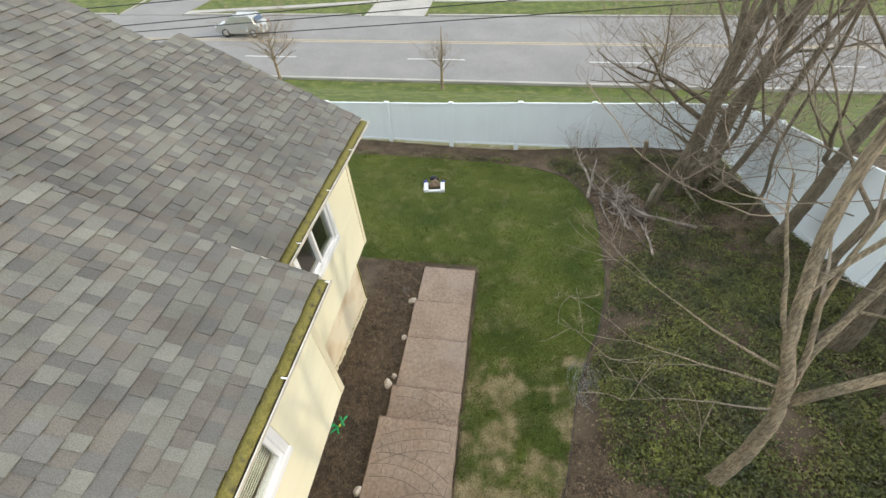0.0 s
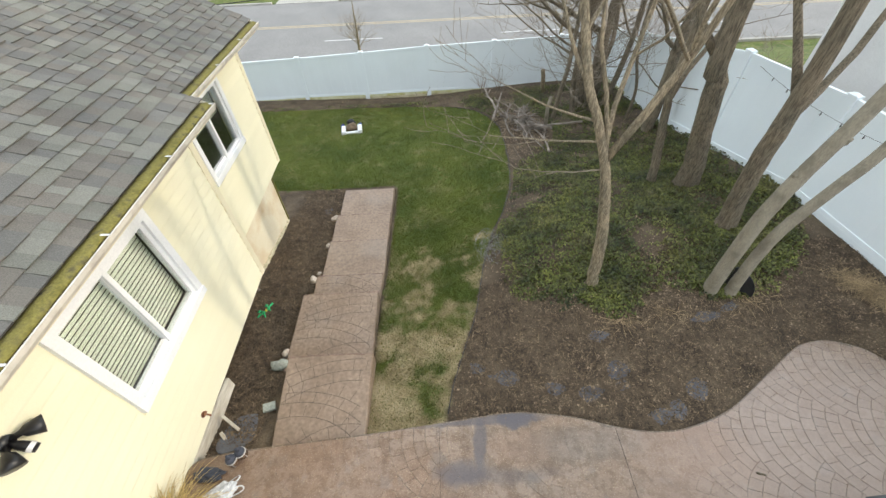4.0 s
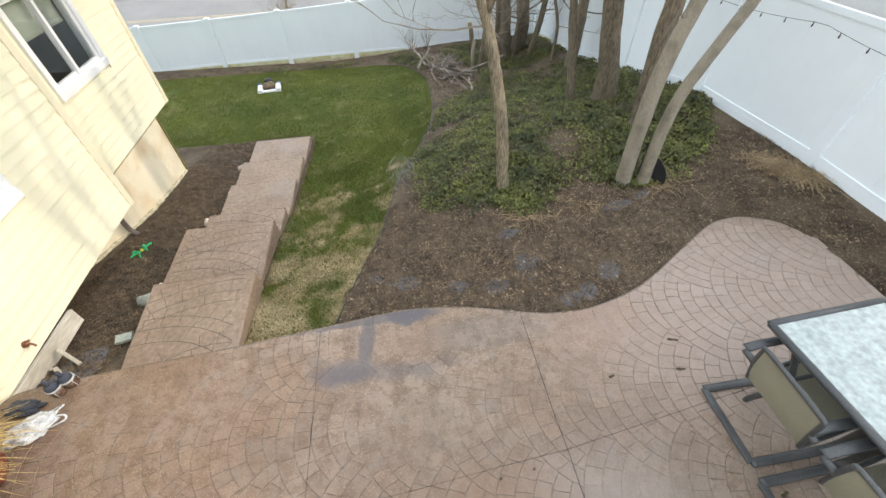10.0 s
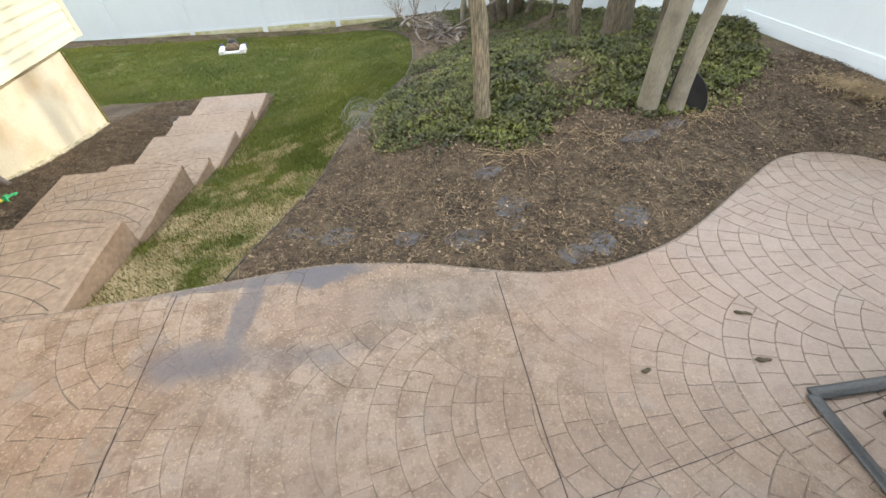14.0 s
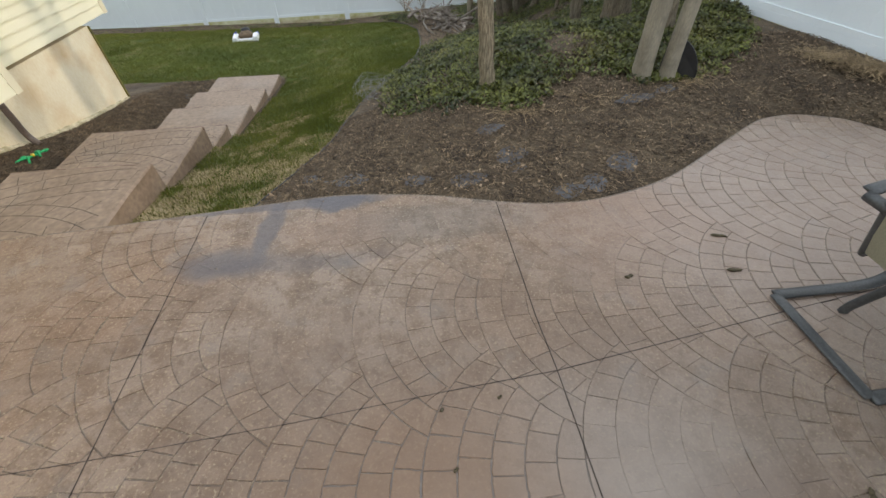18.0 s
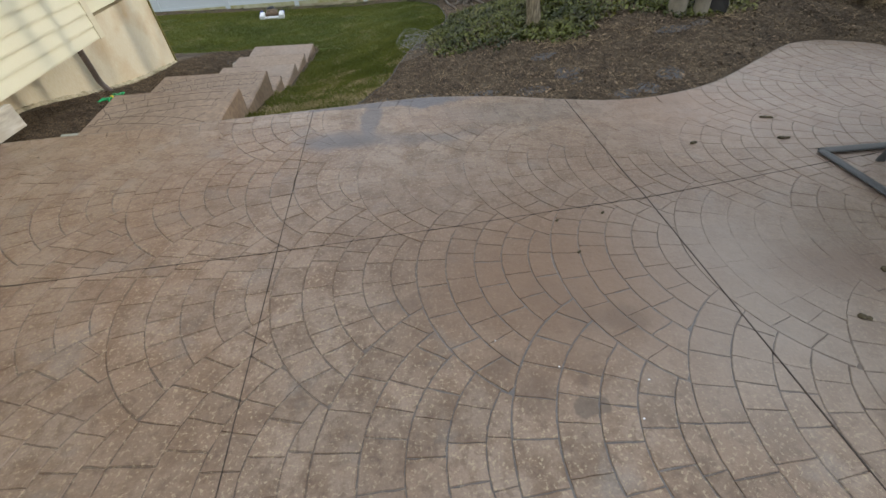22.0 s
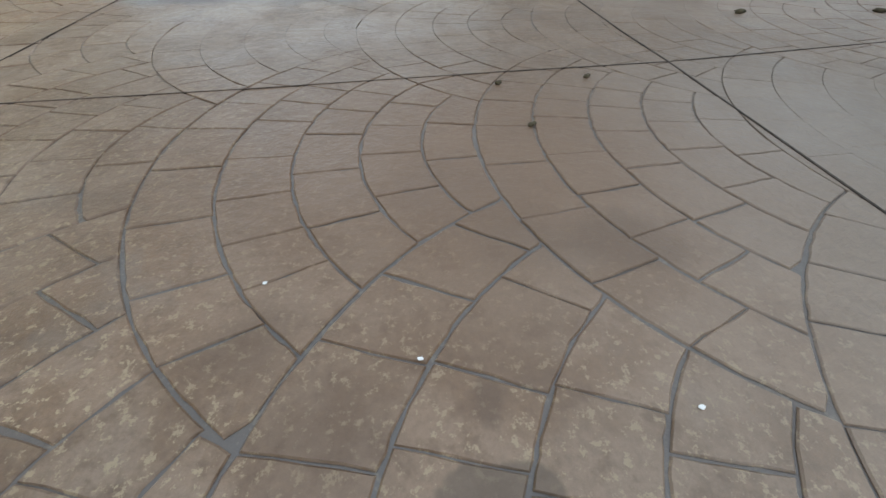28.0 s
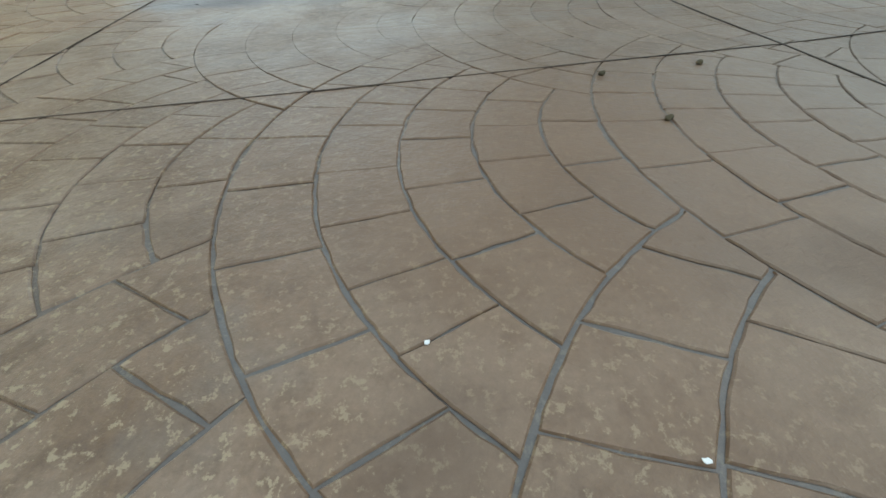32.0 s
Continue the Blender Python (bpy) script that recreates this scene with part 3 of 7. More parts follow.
PATIO_S, PATIO_W, PATIO_E = -5.5, -3.98, 3.12


def on_patio(x, y, grow=0.0):
    return PATIO_W - grow < x < PATIO_E + grow and PATIO_S < y < along(EDGE, min(x, 3.08)) + grow


LEFT = [(0.9, -0.10), (1.3, -0.22), (2.17, -0.48), (3.22, -0.74), (3.8, -0.91), (4.6, -1.05), (5.5, -1.18), (6.6, -1.24), (9.3, -1.38), (12.1, -1.78), (13.0, -1.85), (24.0, -5.45), (25.0, -5.5)]
RIGHT = [(0.9, -0.02), (1.4, 0.0), (2.6, 0.08), (3.6, 0.16), (4.8, -0.12), (6.0, -0.5), (7.2, -0.85), (9.0, -1.15), (11.5, -1.35), (13.0, -1.75), (24.0, -5.45), (25.0, -5.5)]


def profile(stops, y):
    return (along(stops, y - 0.35) + along(stops, y) + along(stops, y + 0.35)) / 3 if y < 13 else along(stops, y)


def fence_foot(y):
    """Foot of the side fence."""
    return along([(-6, 0.0), (0.5, 0.12), (2.36, 0.17), (4.2, 0.16), (5.43, -0.05), (6.26, -0.26), (7.85, -0.62), (9.6, -0.95), (11.45, -1.3)], y)


def fence_top(y):
    """Top of the side fence."""
    return along([(-6, 1.38), (0.5, 1.53), (2.36, 1.56), (4.2, 1.58), (6.0, 1.46), (7.75, 1.06), (9.6, 0.60), (11.45, 0.10)], y)


def gz(x, y):
    """The height of the ground."""
    hi = 1.3 + 0.05 * max(0, y - 3)
    s = 0.5 * smoothstep(-2.4, hi, x) + 0.5 * min(1.0, max(0.0, (x + 2.4) / (hi + 2.4)))
    z = profile(LEFT, y) * (1 - s) + profile(RIGHT, y) * s
    if x < -3.4 and y < 7:
        z += 0.17 * smoothstep(-3.6, -4.4, x) * smoothstep(1.4, 2.6, y) * (1 - smoothstep(5.4, 6.6, y))
    if x > 2.0 and y < 12.5:
        k = smoothstep(2.0, 3.3, x) * (1 - smoothstep(11.2, 12.4, y))
        z = z * (1 - k) + (fence_foot(y) + 0.02) * k
    return z


PADS = [(1.00, 2.08, -0.16, -3.39, -2.41), (2.08, 3.17, -0.42, -3.52, -2.47), (3.17, 3.72, -0.68, -3.50, -2.49),
        (3.72, 4.65, -0.86, -3.50, -2.50), (4.65, 5.50, -1.00, -3.53, -2.51), (5.50, 6.44, -1.14, -3.53, -2.51)]   # y0, y1, top, x0, x1
EDGE_NP = np.array(EDGE)


def settle(x, y, z):
    """Keeps the ground under the patio's rim and under the treads."""
    if y < 2.7 and x < 3.6:
        d = float(np.min(np.hypot(EDGE_NP[:, 0] - x, EDGE_NP[:, 1] - y)))
        z = min(z, -0.022 + 0.30 * d)
    if -3.75 < x < -1.9 and 0.9 < y < 6.6:
        for y0, y1, top, x0, x1 in PADS:
            if x0 + 0.02 < x < x1 - 0.02 and y0 - 0.05 < y < y1 - 0.02:
                return min(z, top - 0.08)
            if y0 <= y <= y1 and (x1 - 0.02 <= x < x1 + 0.45):
                k, w = (y - y0) / (y1 - y0), 1.0 - smoothstep(x1 + 0.04, x1 + 0.45, x)
                rim = top - 0.05 - 0.19 * k if y0 < 3.0 else top - 0.04 - 0.10 * k
                z = z * (1 - w) + rim * w
    return z


def lawn_edge(y):
    """Where the lawn ends towards the beds."""
    return along([(1.1, -1.65), (1.7, -1.52), (2.2, -1.35), (2.7, -1.17), (3.5, -1.0), (3.8, -0.93), (4.4, -0.74), (4.9, -0.5), (5.7, -0.24), (6.2, -0.15), (7.0, -0.05), (7.8, 0.0), (8.8, 0.02), (9.5, -0.15), (10.1, -0.5), (10.6, -1.2), (11.0, -2.4), (11.4, -12)], y)


def in_lawn(x, y):
    if y > 12.25:
        return y < 25.4 or y > 39
    if x < -2.45 and y < 6.62 and x > -5.5:
        return False
    return x < lawn_edge(y) and y > 1.1 and y < 11.35

# ---- ground, road and verge ----
def axis(parts):
    out = []
    for a, b, step in parts:
        n = max(1, round((b - a) / step))
        out += [a + (b - a) * i / n for i in range(n)]
    return out + [parts[-1][1]]


def build_ground():
    xs = axis([(-300, -60, 40), (-60, -20, 4), (-20, -6, 0.6), (-6, 4.6, 0.06), (4.6, 12, 0.6), (12, 60, 4), (60, 300, 40)])
    ys = axis([(-60, -8, 6), (-8, 0.8, 0.8), (0.8, 12.6, 0.06), (12.6, 26, 0.5), (26, 40, 2), (40, 100, 10), (100, 600, 100)])
    verts, soil, dry = [], [], []
    for y in ys:
        for x in xs:
            z = gz(x, y)
            if on_patio(x, y, -0.05) or y < 0.85:
                z = min(z, -0.16) if -4.2 < x < 3.3 else min(z, 0.0)
            if y < 13:
                z += 0.016 * noise.noise(Vector((x * 2.2, y * 2.2, 0))) + 0.008 * noise.noise(Vector((x * 9, y * 9, 3)))
            verts.append((x, y, settle(x, y, z)))
            w = 0.05 * noise.noise(Vector((x * 6, y * 6, 1)))
            soil.append(0.0 if in_lawn(x + w, y + w) or x < -12 else 1.0)
            d = smoothstep(0.0, 0.75, noise.noise(Vector((x * 2.4, y * 2.4, 8))) * 0.8 + noise.noise(Vector((x * 7, y * 7, 2))) * 0.6 + 0.61 - 0.18 * (y - 1.2) + 0.12 * smoothstep(-1.5, -2.1, x)) if y < 4.5 else 0.0
            dry.append(d)
    nx = len(xs)
    faces = [(j * nx + i, j * nx + i + 1, (j + 1) * nx + i + 1, (j + 1) * nx + i) for j in range(len(ys) - 1) for i in range(nx - 1)]
    me = bpy.data.meshes.new("ground")
    me.from_pydata(verts, [], faces)
    for key, values in (("soil", soil), ("dry", dry)):
        at = me.attributes.new(key, "FLOAT", "POINT")
        at.data.foreach_set("value", values)
    me.shade_smooth()
    m, n, l, p = nodes_of("lawn_and_mulch")
    geo = n.new("ShaderNodeNewGeometry")

    def nz(scale, detail=5):
        q = n.new("ShaderNodeTexNoise")
        q.inputs["Scale"].default_value, q.inputs["Detail"].default_value = scale, detail
        l.new(geo.outputs["Position"], q.inputs["Vector"])
        return q.outputs["Fac"]

    def ramp(fac, a, b, lo=0.35, hi=0.65):
        q = n.new("ShaderNodeValToRGB")
        q.color_ramp.elements[0].position, q.color_ramp.elements[1].position = lo, hi
        q.color_ramp.elements[0].color, q.color_ramp.elements[1].color = (*a, 1), (*b, 1)
        l.new(fac, q.inputs[0])
        return q.outputs[0]

    def mix(fac, a, b, mode="MIX"):
        q = n.new("ShaderNodeMixRGB")
        q.blend_type = mode
        if isinstance(fac, float):
            q.inputs[0].default_value = fac
        else:
            l.new(fac, q.inputs[0])
        l.new(a, q.inputs[1])
        l.new(b, q.inputs[2])
        return q.outputs[0]

    def attr(key):
        q = n.new("ShaderNodeAttribute")
        q.attribute_name = key
        return q.outputs["Fac"]
    turf = mix(0.6, ramp(nz(1.1), (0.055, 0.088, 0.011), (0.115, 0.145, 0.024)), nz(70, 3), "OVERLAY")
    straw = mix(0.5, ramp(nz(5), (0.26, 0.205, 0.105), (0.43, 0.345, 0.20)), nz(60, 3), "OVERLAY")
    thin = n.new("ShaderNodeMapRange")
    thin.inputs[1].default_value, thin.inputs[2].default_value = 0.52, 0.72
    thin.inputs[4].default_value = 0.35
    l.new(nz(2.3, 8), thin.inputs[0])
    turf = mix(thin.outputs[0], turf, straw)
    turf = mix(attr("dry"), turf, straw)
    soil_c = mix(0.7, ramp(nz(3.0, 8), (0.060, 0.042, 0.026), (0.130, 0.096, 0.060)), nz(85, 4), "OVERLAY")
    l.new(mix(attr("soil"), turf, soil_c), p.inputs["Base Color"])
    p.inputs["Roughness"].default_value = 0.95
    bp = n.new("ShaderNodeBump")
    bp.inputs["Strength"].default_value, bp.inputs["Distance"].default_value = 0.9, 0.03
    l.new(nz(45, 4), bp.inputs["Height"])
    l.new(bp.outputs[0], p.inputs["Normal"])
    me.materials.append(m)
    return tagged(new("ground", me), "sloping green lawn with dry straw patches beside dark mulch beds", "ground", kind="structure")


build_ground()

ROAD_Z = -5.47


def strip(name, x0, x1, y0, y1, z, mat, label, category, thick=0.05, kind="structure", step=None):
    s = Shape()
    if step:
        n = max(1, int((x1 - x0) / step))
        for i in range(n):
            s.box(x0 + (x1 - x0) * i / n, x0 + (x1 - x0) * (i + 1) / n - 0.02, y0, y1, z - thick, z, 0.01)
    else:
        s.box(x0, x1, y0, y1, z - thick, z, 0.005)
    return tagged(part(name, s, mat), label, category, kind=kind)


strip("road", -160, 160, 25.5, 38.6, ROAD_Z, ASPHALT, "worn pale grey asphalt road with faded paint", "road")
strip("kerb", -160, 160, 25.25, 25.5, ROAD_Z + 0.12, CONCRETE, "low pale concrete kerb along the road", "kerb", 0.3, step=3.0)
for i, (xa, xb) in enumerate(((-160, -39.6), (-32.4, -15.2), (-9.2, 160))):
    strip("kerb_far" if i == 0 else ("kerb_far_middle" if i == 1 else "kerb_far_east"), xa, xb, 38.6, 38.85, ROAD_Z + 0.12, CONCRETE, "low pale concrete kerb across the road", "kerb", 0.3, step=3.0)
strip("centre_line", -160, 160, 32.1, 32.24, ROAD_Z + 0.006, PAINTY, "faded yellow centre line on the road", "road marking", 0.01)
strip("centre_line_second", -160, 160, 32.42, 32.56, ROAD_Z + 0.006, PAINTY, "faded yellow centre line on the road", "road marking", 0.01)
for i in range(-4, 6):
    tagged(strip("lane_dash", -9.0 + 12.2 * i, -5.0 + 12.2 * i, 28.95, 29.07, ROAD_Z + 0.006, PAINTW, "faded white lane dash on the road", "road marking", 0.01), group="lane dashes")
strip("driveway", -14.9, -9.5, 38.62, 60, ROAD_Z + 0.03, CONCRETE, "pale concrete driveway across the road", "driveway", 0.2)
strip("side_driveway", -39.3, -32.7, 38.62, 60, ROAD_Z + 0.03, ASPHALT, "grey asphalt side drive across the road", "driveway", 0.2)


def sidewalk(name, pts, w):
    """A pale walk along a bent line, slab by slab."""
    s = Shape()
    for (ax, ay), (bx, by) in zip(pts, pts[1:]):
        n = max(1, int(math.hypot(bx - ax, by - ay) / 1.5))
        for k in range(n):
            x0, y0, x1, y1 = ax + (bx - ax) * k / n, ay + (by - ay) * k / n, ax + (bx - ax) * (k + 1) / n - 0.02, ay + (by - ay) * (k + 1) / n
            s.prism([(x0, y0), (x1, y1), (x1, y1 + w), (x0, y0 + w)], ROAD_Z - 0.15, ROAD_Z + 0.05)
    return tagged(part(name, s, CONCRETE), "pale concrete sidewalk on the far verge", "sidewalk", kind="structure")


sidewalk("sidewalk", [(-32.6, 39.0), (-27.5, 40.0), (-22.7, 40.9), (-15.0, 42.6)], 0.9)
sidewalk("sidewalk_east", [(-9.4, 43.0), (30.0, 44.0), (120.0, 44.0)], 1.1)
sidewalk("sidewalk_west", [(-39.4, 38.9), (-40.2, 43.7)], 0.9)

# ---- patio ----
def build_patio():
    outline = [(PATIO_W, PATIO_S), (PATIO_E, PATIO_S)] + list(reversed(EDGE))
    s = Shape().prism(outline, -0.16, -0.0034, 0.002)
    slab = tagged(part("patio", s, JOINT), "stamped brown concrete patio with a fan cobble pattern", "patio", kind="structure")
    return slab


patio = build_patio()

# ---- steps down to the lawn ----
# step edges: wear, plus the shadow line along each step painted darker
NOSING = surface("worn_shaded_step_edge", (0.15, 0.095, 0.072), (0.25, 0.165, 0.125), 5, 0.7, 0.4, 50)
def build_steps():
    top = thing("garden_steps", (-3.03, 1.1, -0.2), "stamped terracotta-coloured concrete steps descending beside the house", "steps")
    rnd = random.Random(4)
    for i, (y0, y1, z, x0, x1) in enumerate(PADS):
        outline = []
        corners = [(x0 + (0.07 if i == 0 else 0.0), y0 - 0.05), (x1, y0 - 0.05), (x1, y1), (x0, y1)]
        for (ax, ay), (bx, by) in zip(corners, corners[1:] + corners[:1]):
            for k in range(6):
                outline.append((ax + (bx - ax) * k / 6 + rnd.uniform(-.006, .006), ay + (by - ay) * k / 6 + rnd.uniform(-.006, .006)))
        s = Shape().prism([(x + 3.03, y - 1.1) for x, y in outline], z + 0.2 - 0.5, z + 0.2, 0.014)
        tr = part("tread", s, STEP, top, "terracotta-coloured stamped concrete tread")
        xs = [x0 + 0.006 + (x1 - x0 - 0.008) * k / 30 for k in range(31)]
        nose = [(x + 3.03, y1 - 1.1 - 0.013 + 0.012 * noise.noise(Vector((x * 5, i * 3.0, 0))), z + 0.2 - 0.020) for x in xs]
        part("nosing", Shape().tube(nose, [0.021 + 0.003 * noise.noise(Vector((x * 8, i, 2))) for x in xs], 10), NOSING, tr, "worn rounded nosing with the step's shadow line coloured in", True)
    return top


build_steps()

# ---- house ----
AX, BX = -3.99, -4.43          # faces of the two walls
A_END, B_END = 3.31, 5.92      # where they end
A_TOP, B_TOP = 2.25, 2.07
LAP = 0.105


def wall_with_hole(x0, x1, y0, y1, z0, z1, holes):
    """A wall slab in x from x0 to x1 with rectangular holes (y0, y1, z0, z1)."""
    s = Shape()
    ys = sorted({y0, y1, *[h[0] for h in holes], *[h[1] for h in holes]})
    zs = sorted({z0, z1, *[h[2] for h in holes], *[h[3] for h in holes]})
    for a, b in zip(ys, ys[1:]):
        for c, d in zip(zs, zs[1:]):
            if not any(h[0] <= (a + b) / 2 <= h[1] and h[2] <= (c + d) / 2 <= h[3] for h in holes):
                s.box(x0, x1, a, b, c, d)
    return s


def siding(wall, x, y0, y1, z0, z1, holes):
    """Lapped boards, each one leaning out at its foot, cut round the openings."""
    z = z0
    while z < z1 - 0.02:
        top = min(z + LAP, z1)
        cuts = [(y0, y1)]
        for h in holes:
            if z < h[3] - 0.01 and top > h[2] + 0.01:
                cuts = [c for a, b in cuts for c in ((a, min(b, h[0])), (max(a, h[1]), b)) if c[1] - c[0] > 0.02]
        for a, b in cuts:
            s = Shape()
            s.add([(x, a, z - 0.004), (x + 0.017, a, z - 0.004), (x + 0.017, a, z + 0.012), (x + 0.003, a, top + 0.003), (x, a, top + 0.003),
                   (x, b, z - 0.004), (x + 0.017, b, z - 0.004), (x + 0.017, b, z + 0.012), (x + 0.003, b, top + 0.003), (x, b, top + 0.003)],
                  [(0, 1, 2, 3, 4), (9, 8, 7, 6, 5), (0, 5, 6, 1), (1, 6, 7, 2), (2, 7, 8, 3), (3, 8, 9, 4), (4, 9, 5, 0)])
            part("siding_board", s, SIDING, wall)
        z = top


def window(house, name, x, y0, y1, z0, z1, blinds, label):
    """A white vinyl slider: casing, two sashes with panes, sill, room behind, blinds where drawn."""
    w = part(name, Shape().box(x - 0.10, x + 0.035, y0, y0 + 0.075, z0, z1, 0.004).box(x - 0.10, x + 0.035, y1 - 0.075, y1, z0, z1, 0.004)
             .box(x - 0.10, x + 0.035, y0 + 0.075, y1 - 0.075, z1 - 0.075, z1, 0.004), FRAMEWHITE, house, label)
    part("window_sill", Shape().box(x - 0.10, x + 0.045, y0 - 0.005, y1 + 0.005, z0 - 0.005, z0 + 0.08, 0.008), FRAMEWHITE, w)
    mid = (y0 + y1) / 2
    for a, b, d in ((y0 + 0.075, mid + 0.02, 0.0), (mid - 0.02, y1 - 0.075, 0.025)):
        s = Shape()
        f = 0.042
        s.box(x - 0.06 + d, x - 0.02 + d, a, a + f, z0 + 0.08, z1 - 0.075).box(x - 0.06 + d, x - 0.02 + d, b - f, b, z0 + 0.08, z1 - 0.075)
        s.box(x - 0.06 + d, x - 0.02 + d, a + f, b - f, z0 + 0.08, z0 + 0.08 + f).box(x - 0.06 + d, x - 0.02 + d, a + f, b - f, z1 - 0.075 - f, z1 - 0.075)
        part("window_frame", s, FRAMEWHITE, w)
        g = part("pane", Shape().box(x - 0.043 + d, x - 0.037 + d, a + f, b - f, z0 + 0.08 + f, z1 - 0.075 - f), PANE, w)
        g.visible_shadow = False
    if blinds:
        n = int((z1 - z0 - 0.16) / 0.042)
        for i in range(n):
            zc = z0 + 0.10 + i * 0.042
            s = Shape()
            prof = [(x - 0.120, zc - 0.0195), (x - 0.119, zc - 0.006), (x - 0.117, zc + 0.006), (x - 0.112, zc + 0.0195)]
            prof += [(q - 0.0015, h + 0.0006) for q, h in reversed(prof)]
            s.add([(q, y0 + 0.08, h) for q, h in prof] + [(q, y1 - 0.08, h) for q, h in prof],
                  [(k, (k + 1) % 8, 8 + (k + 1) % 8, 8 + k) for k in range(8)] + [(7, 6, 5, 4, 3, 2, 1, 0), (8, 9, 10, 11, 12, 13, 14, 15)])
            part("blind_slat", s, BLIND, w)
    else:
        part("roller_shade", Shape().box(x - 0.135, x - 0.130, y0 + 0.08, y1 - 0.08, z1 - 0.46, z1 - 0.075), SHADE, w, "pale green half-drawn shade")
        part("hem_bar", Shape().box(x - 0.140, x - 0.125, y0 + 0.08, y1 - 0.08, z1 - 0.48, z1 - 0.46, 0.003), SHADE, w)
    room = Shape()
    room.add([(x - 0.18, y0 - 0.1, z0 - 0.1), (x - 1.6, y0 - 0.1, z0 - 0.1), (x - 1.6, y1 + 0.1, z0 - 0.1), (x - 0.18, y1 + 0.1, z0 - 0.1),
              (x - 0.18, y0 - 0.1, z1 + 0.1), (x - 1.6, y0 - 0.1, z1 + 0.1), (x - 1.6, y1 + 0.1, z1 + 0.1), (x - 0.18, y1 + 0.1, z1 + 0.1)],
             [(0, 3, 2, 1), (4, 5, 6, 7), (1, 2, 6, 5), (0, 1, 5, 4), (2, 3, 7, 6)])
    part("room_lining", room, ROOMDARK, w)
    return w


def build_house():
    house = thing("house", (-5.2, 2.0, -0.6), "cream vinyl-sided house with grey shingle roof above a parged foundation", "house")
    base = house.matrix_basis.inverted()

    def hp(name, s, mat, label="", parent=house):
        ob = part(name, s, mat, parent, label)
        if parent is house:
            ob.matrix_parent_inverse = base
        return ob
    wa_hole, wb_hole = (1.10, 2.32, 0.84, 1.93), (3.97, 5.08, 0.90, 1.90)
    wa = hp("wall", wall_with_hole(AX - 0.16, AX, -8.0, A_END, -0.04, A_TOP, [wa_hole]), SIDING, "cream lapped vinyl siding wall")
    siding(wa, AX, -4.0, A_END - 0.05, -0.04, A_TOP, [(1.08, 2.34, 0.82, 1.95)])
    wb = hp("wall", wall_with_hole(BX - 0.16, BX, A_END - 0.6, B_END, 0.0, B_TOP, [wb_hole]), SIDING, "cream lapped vinyl siding wall")
    siding(wb, BX, A_END, B_END - 0.05, 0.0, B_TOP, [(3.95, 5.10, 0.88, 1.92)])
    hp("return_wall", Shape().box(BX - 0.16, AX, A_END - 0.16, A_END - 0.02, -0.04, A_TOP), SIDING)
    hp("gable_wall", Shape().box(-9.5, BX, B_END - 0.16, B_END - 0.002, 0.0, B_TOP), SIDING)
    hp("corner_trim", Shape().box(AX - 0.07, AX + 0.022, A_END - 0.06, A_END + 0.022, -0.05, A_TOP, 0.003), TRIM)
    hp("corner_trim", Shape().box(BX - 0.07, BX + 0.022, B_END - 0.06, B_END + 0.022, -0.01, B_TOP, 0.003), TRIM)
    hp("foundation", Shape().box(BX - 0.30, BX - 0.015, -8.0, 5.43, -1.9, -0.045), FOUND, "stained cream parged foundation")
    hp("foundation", Shape().box(-9.5, BX - 0.30, 5.20, 5.43, -1.9, -0.045), FOUND)
    hp("overhang_floor", Shape().box(BX - 0.30, AX - 0.01, -8.0, A_END - 0.17, -0.044, -0.03), TRIM)
    ys = [0.9 + (5.40 - 0.9) * k / 120 for k in range(121)]
    lip = [(BX + 0.014 * noise.noise(Vector((y * 9, 0, 1))), y, gz(BX + 0.1, y) + 0.01) for y in ys]
    hp("footing_lip", Shape().tube(lip, [(0.028 + 0.020 * noise.noise(Vector((y * 7, 3, 0))) + 0.014 * noise.noise(Vector((y * 21, 1, 0)))) * (1 - 0.6 * smoothstep(5.2, 5.4, y)) for y in ys], 8), MORTAR, "rough mortar lip at the foot of the foundation")
    hp("corner_edge", Shape().box(BX - 0.03, BX + 0.004, 5.415, 5.436, -1.6, -0.05), MOSS, "mossy worn corner of the foundation")
    window(house, "window_near", AX, *wa_hole, True, "white vinyl slider window with drawn blinds").matrix_parent_inverse = base
    window(house, "window_far", BX, *wb_hole, False, "white vinyl slider window with a dark room behind").matrix_parent_inverse = base
    return house, base, hp


house, HOUSE_BASE, hp = build_house()

# roof planes: eave line, slope
EAVE_A = (-3.58, 2.38, 0.42)
EAVE_B = (-4.11, 2.20, 0.50)
RIDGE_X = -8.6
RIDGE_B = -6.08


def roof_z(e, x):
    return e[1] + (e[0] - x) * e[2]


def roof_deck(name, e, y0, y1, ridge=RIDGE_X):
    s = Shape()
    x0, x1 = ridge, e[0] - 0.04
    za, zb = roof_z(e, x0), roof_z(e, x1)
    s.add([(x1, y0, zb - 0.06), (x1, y1, zb - 0.06), (x0, y1, za - 0.06), (x0, y0, za - 0.06), (x1, y0, zb - 0.012), (x1, y1, zb - 0.012), (x0, y1, za - 0.012), (x0, y0, za - 0.012)],
          [(0, 1, 2, 3), (7, 6, 5, 4), (0, 4, 5, 1), (1, 5, 6, 2), (2, 6, 7, 3), (3, 7, 4, 0)])
    return hp(name, s, ROOFDECK, "grey asphalt shingle roof")


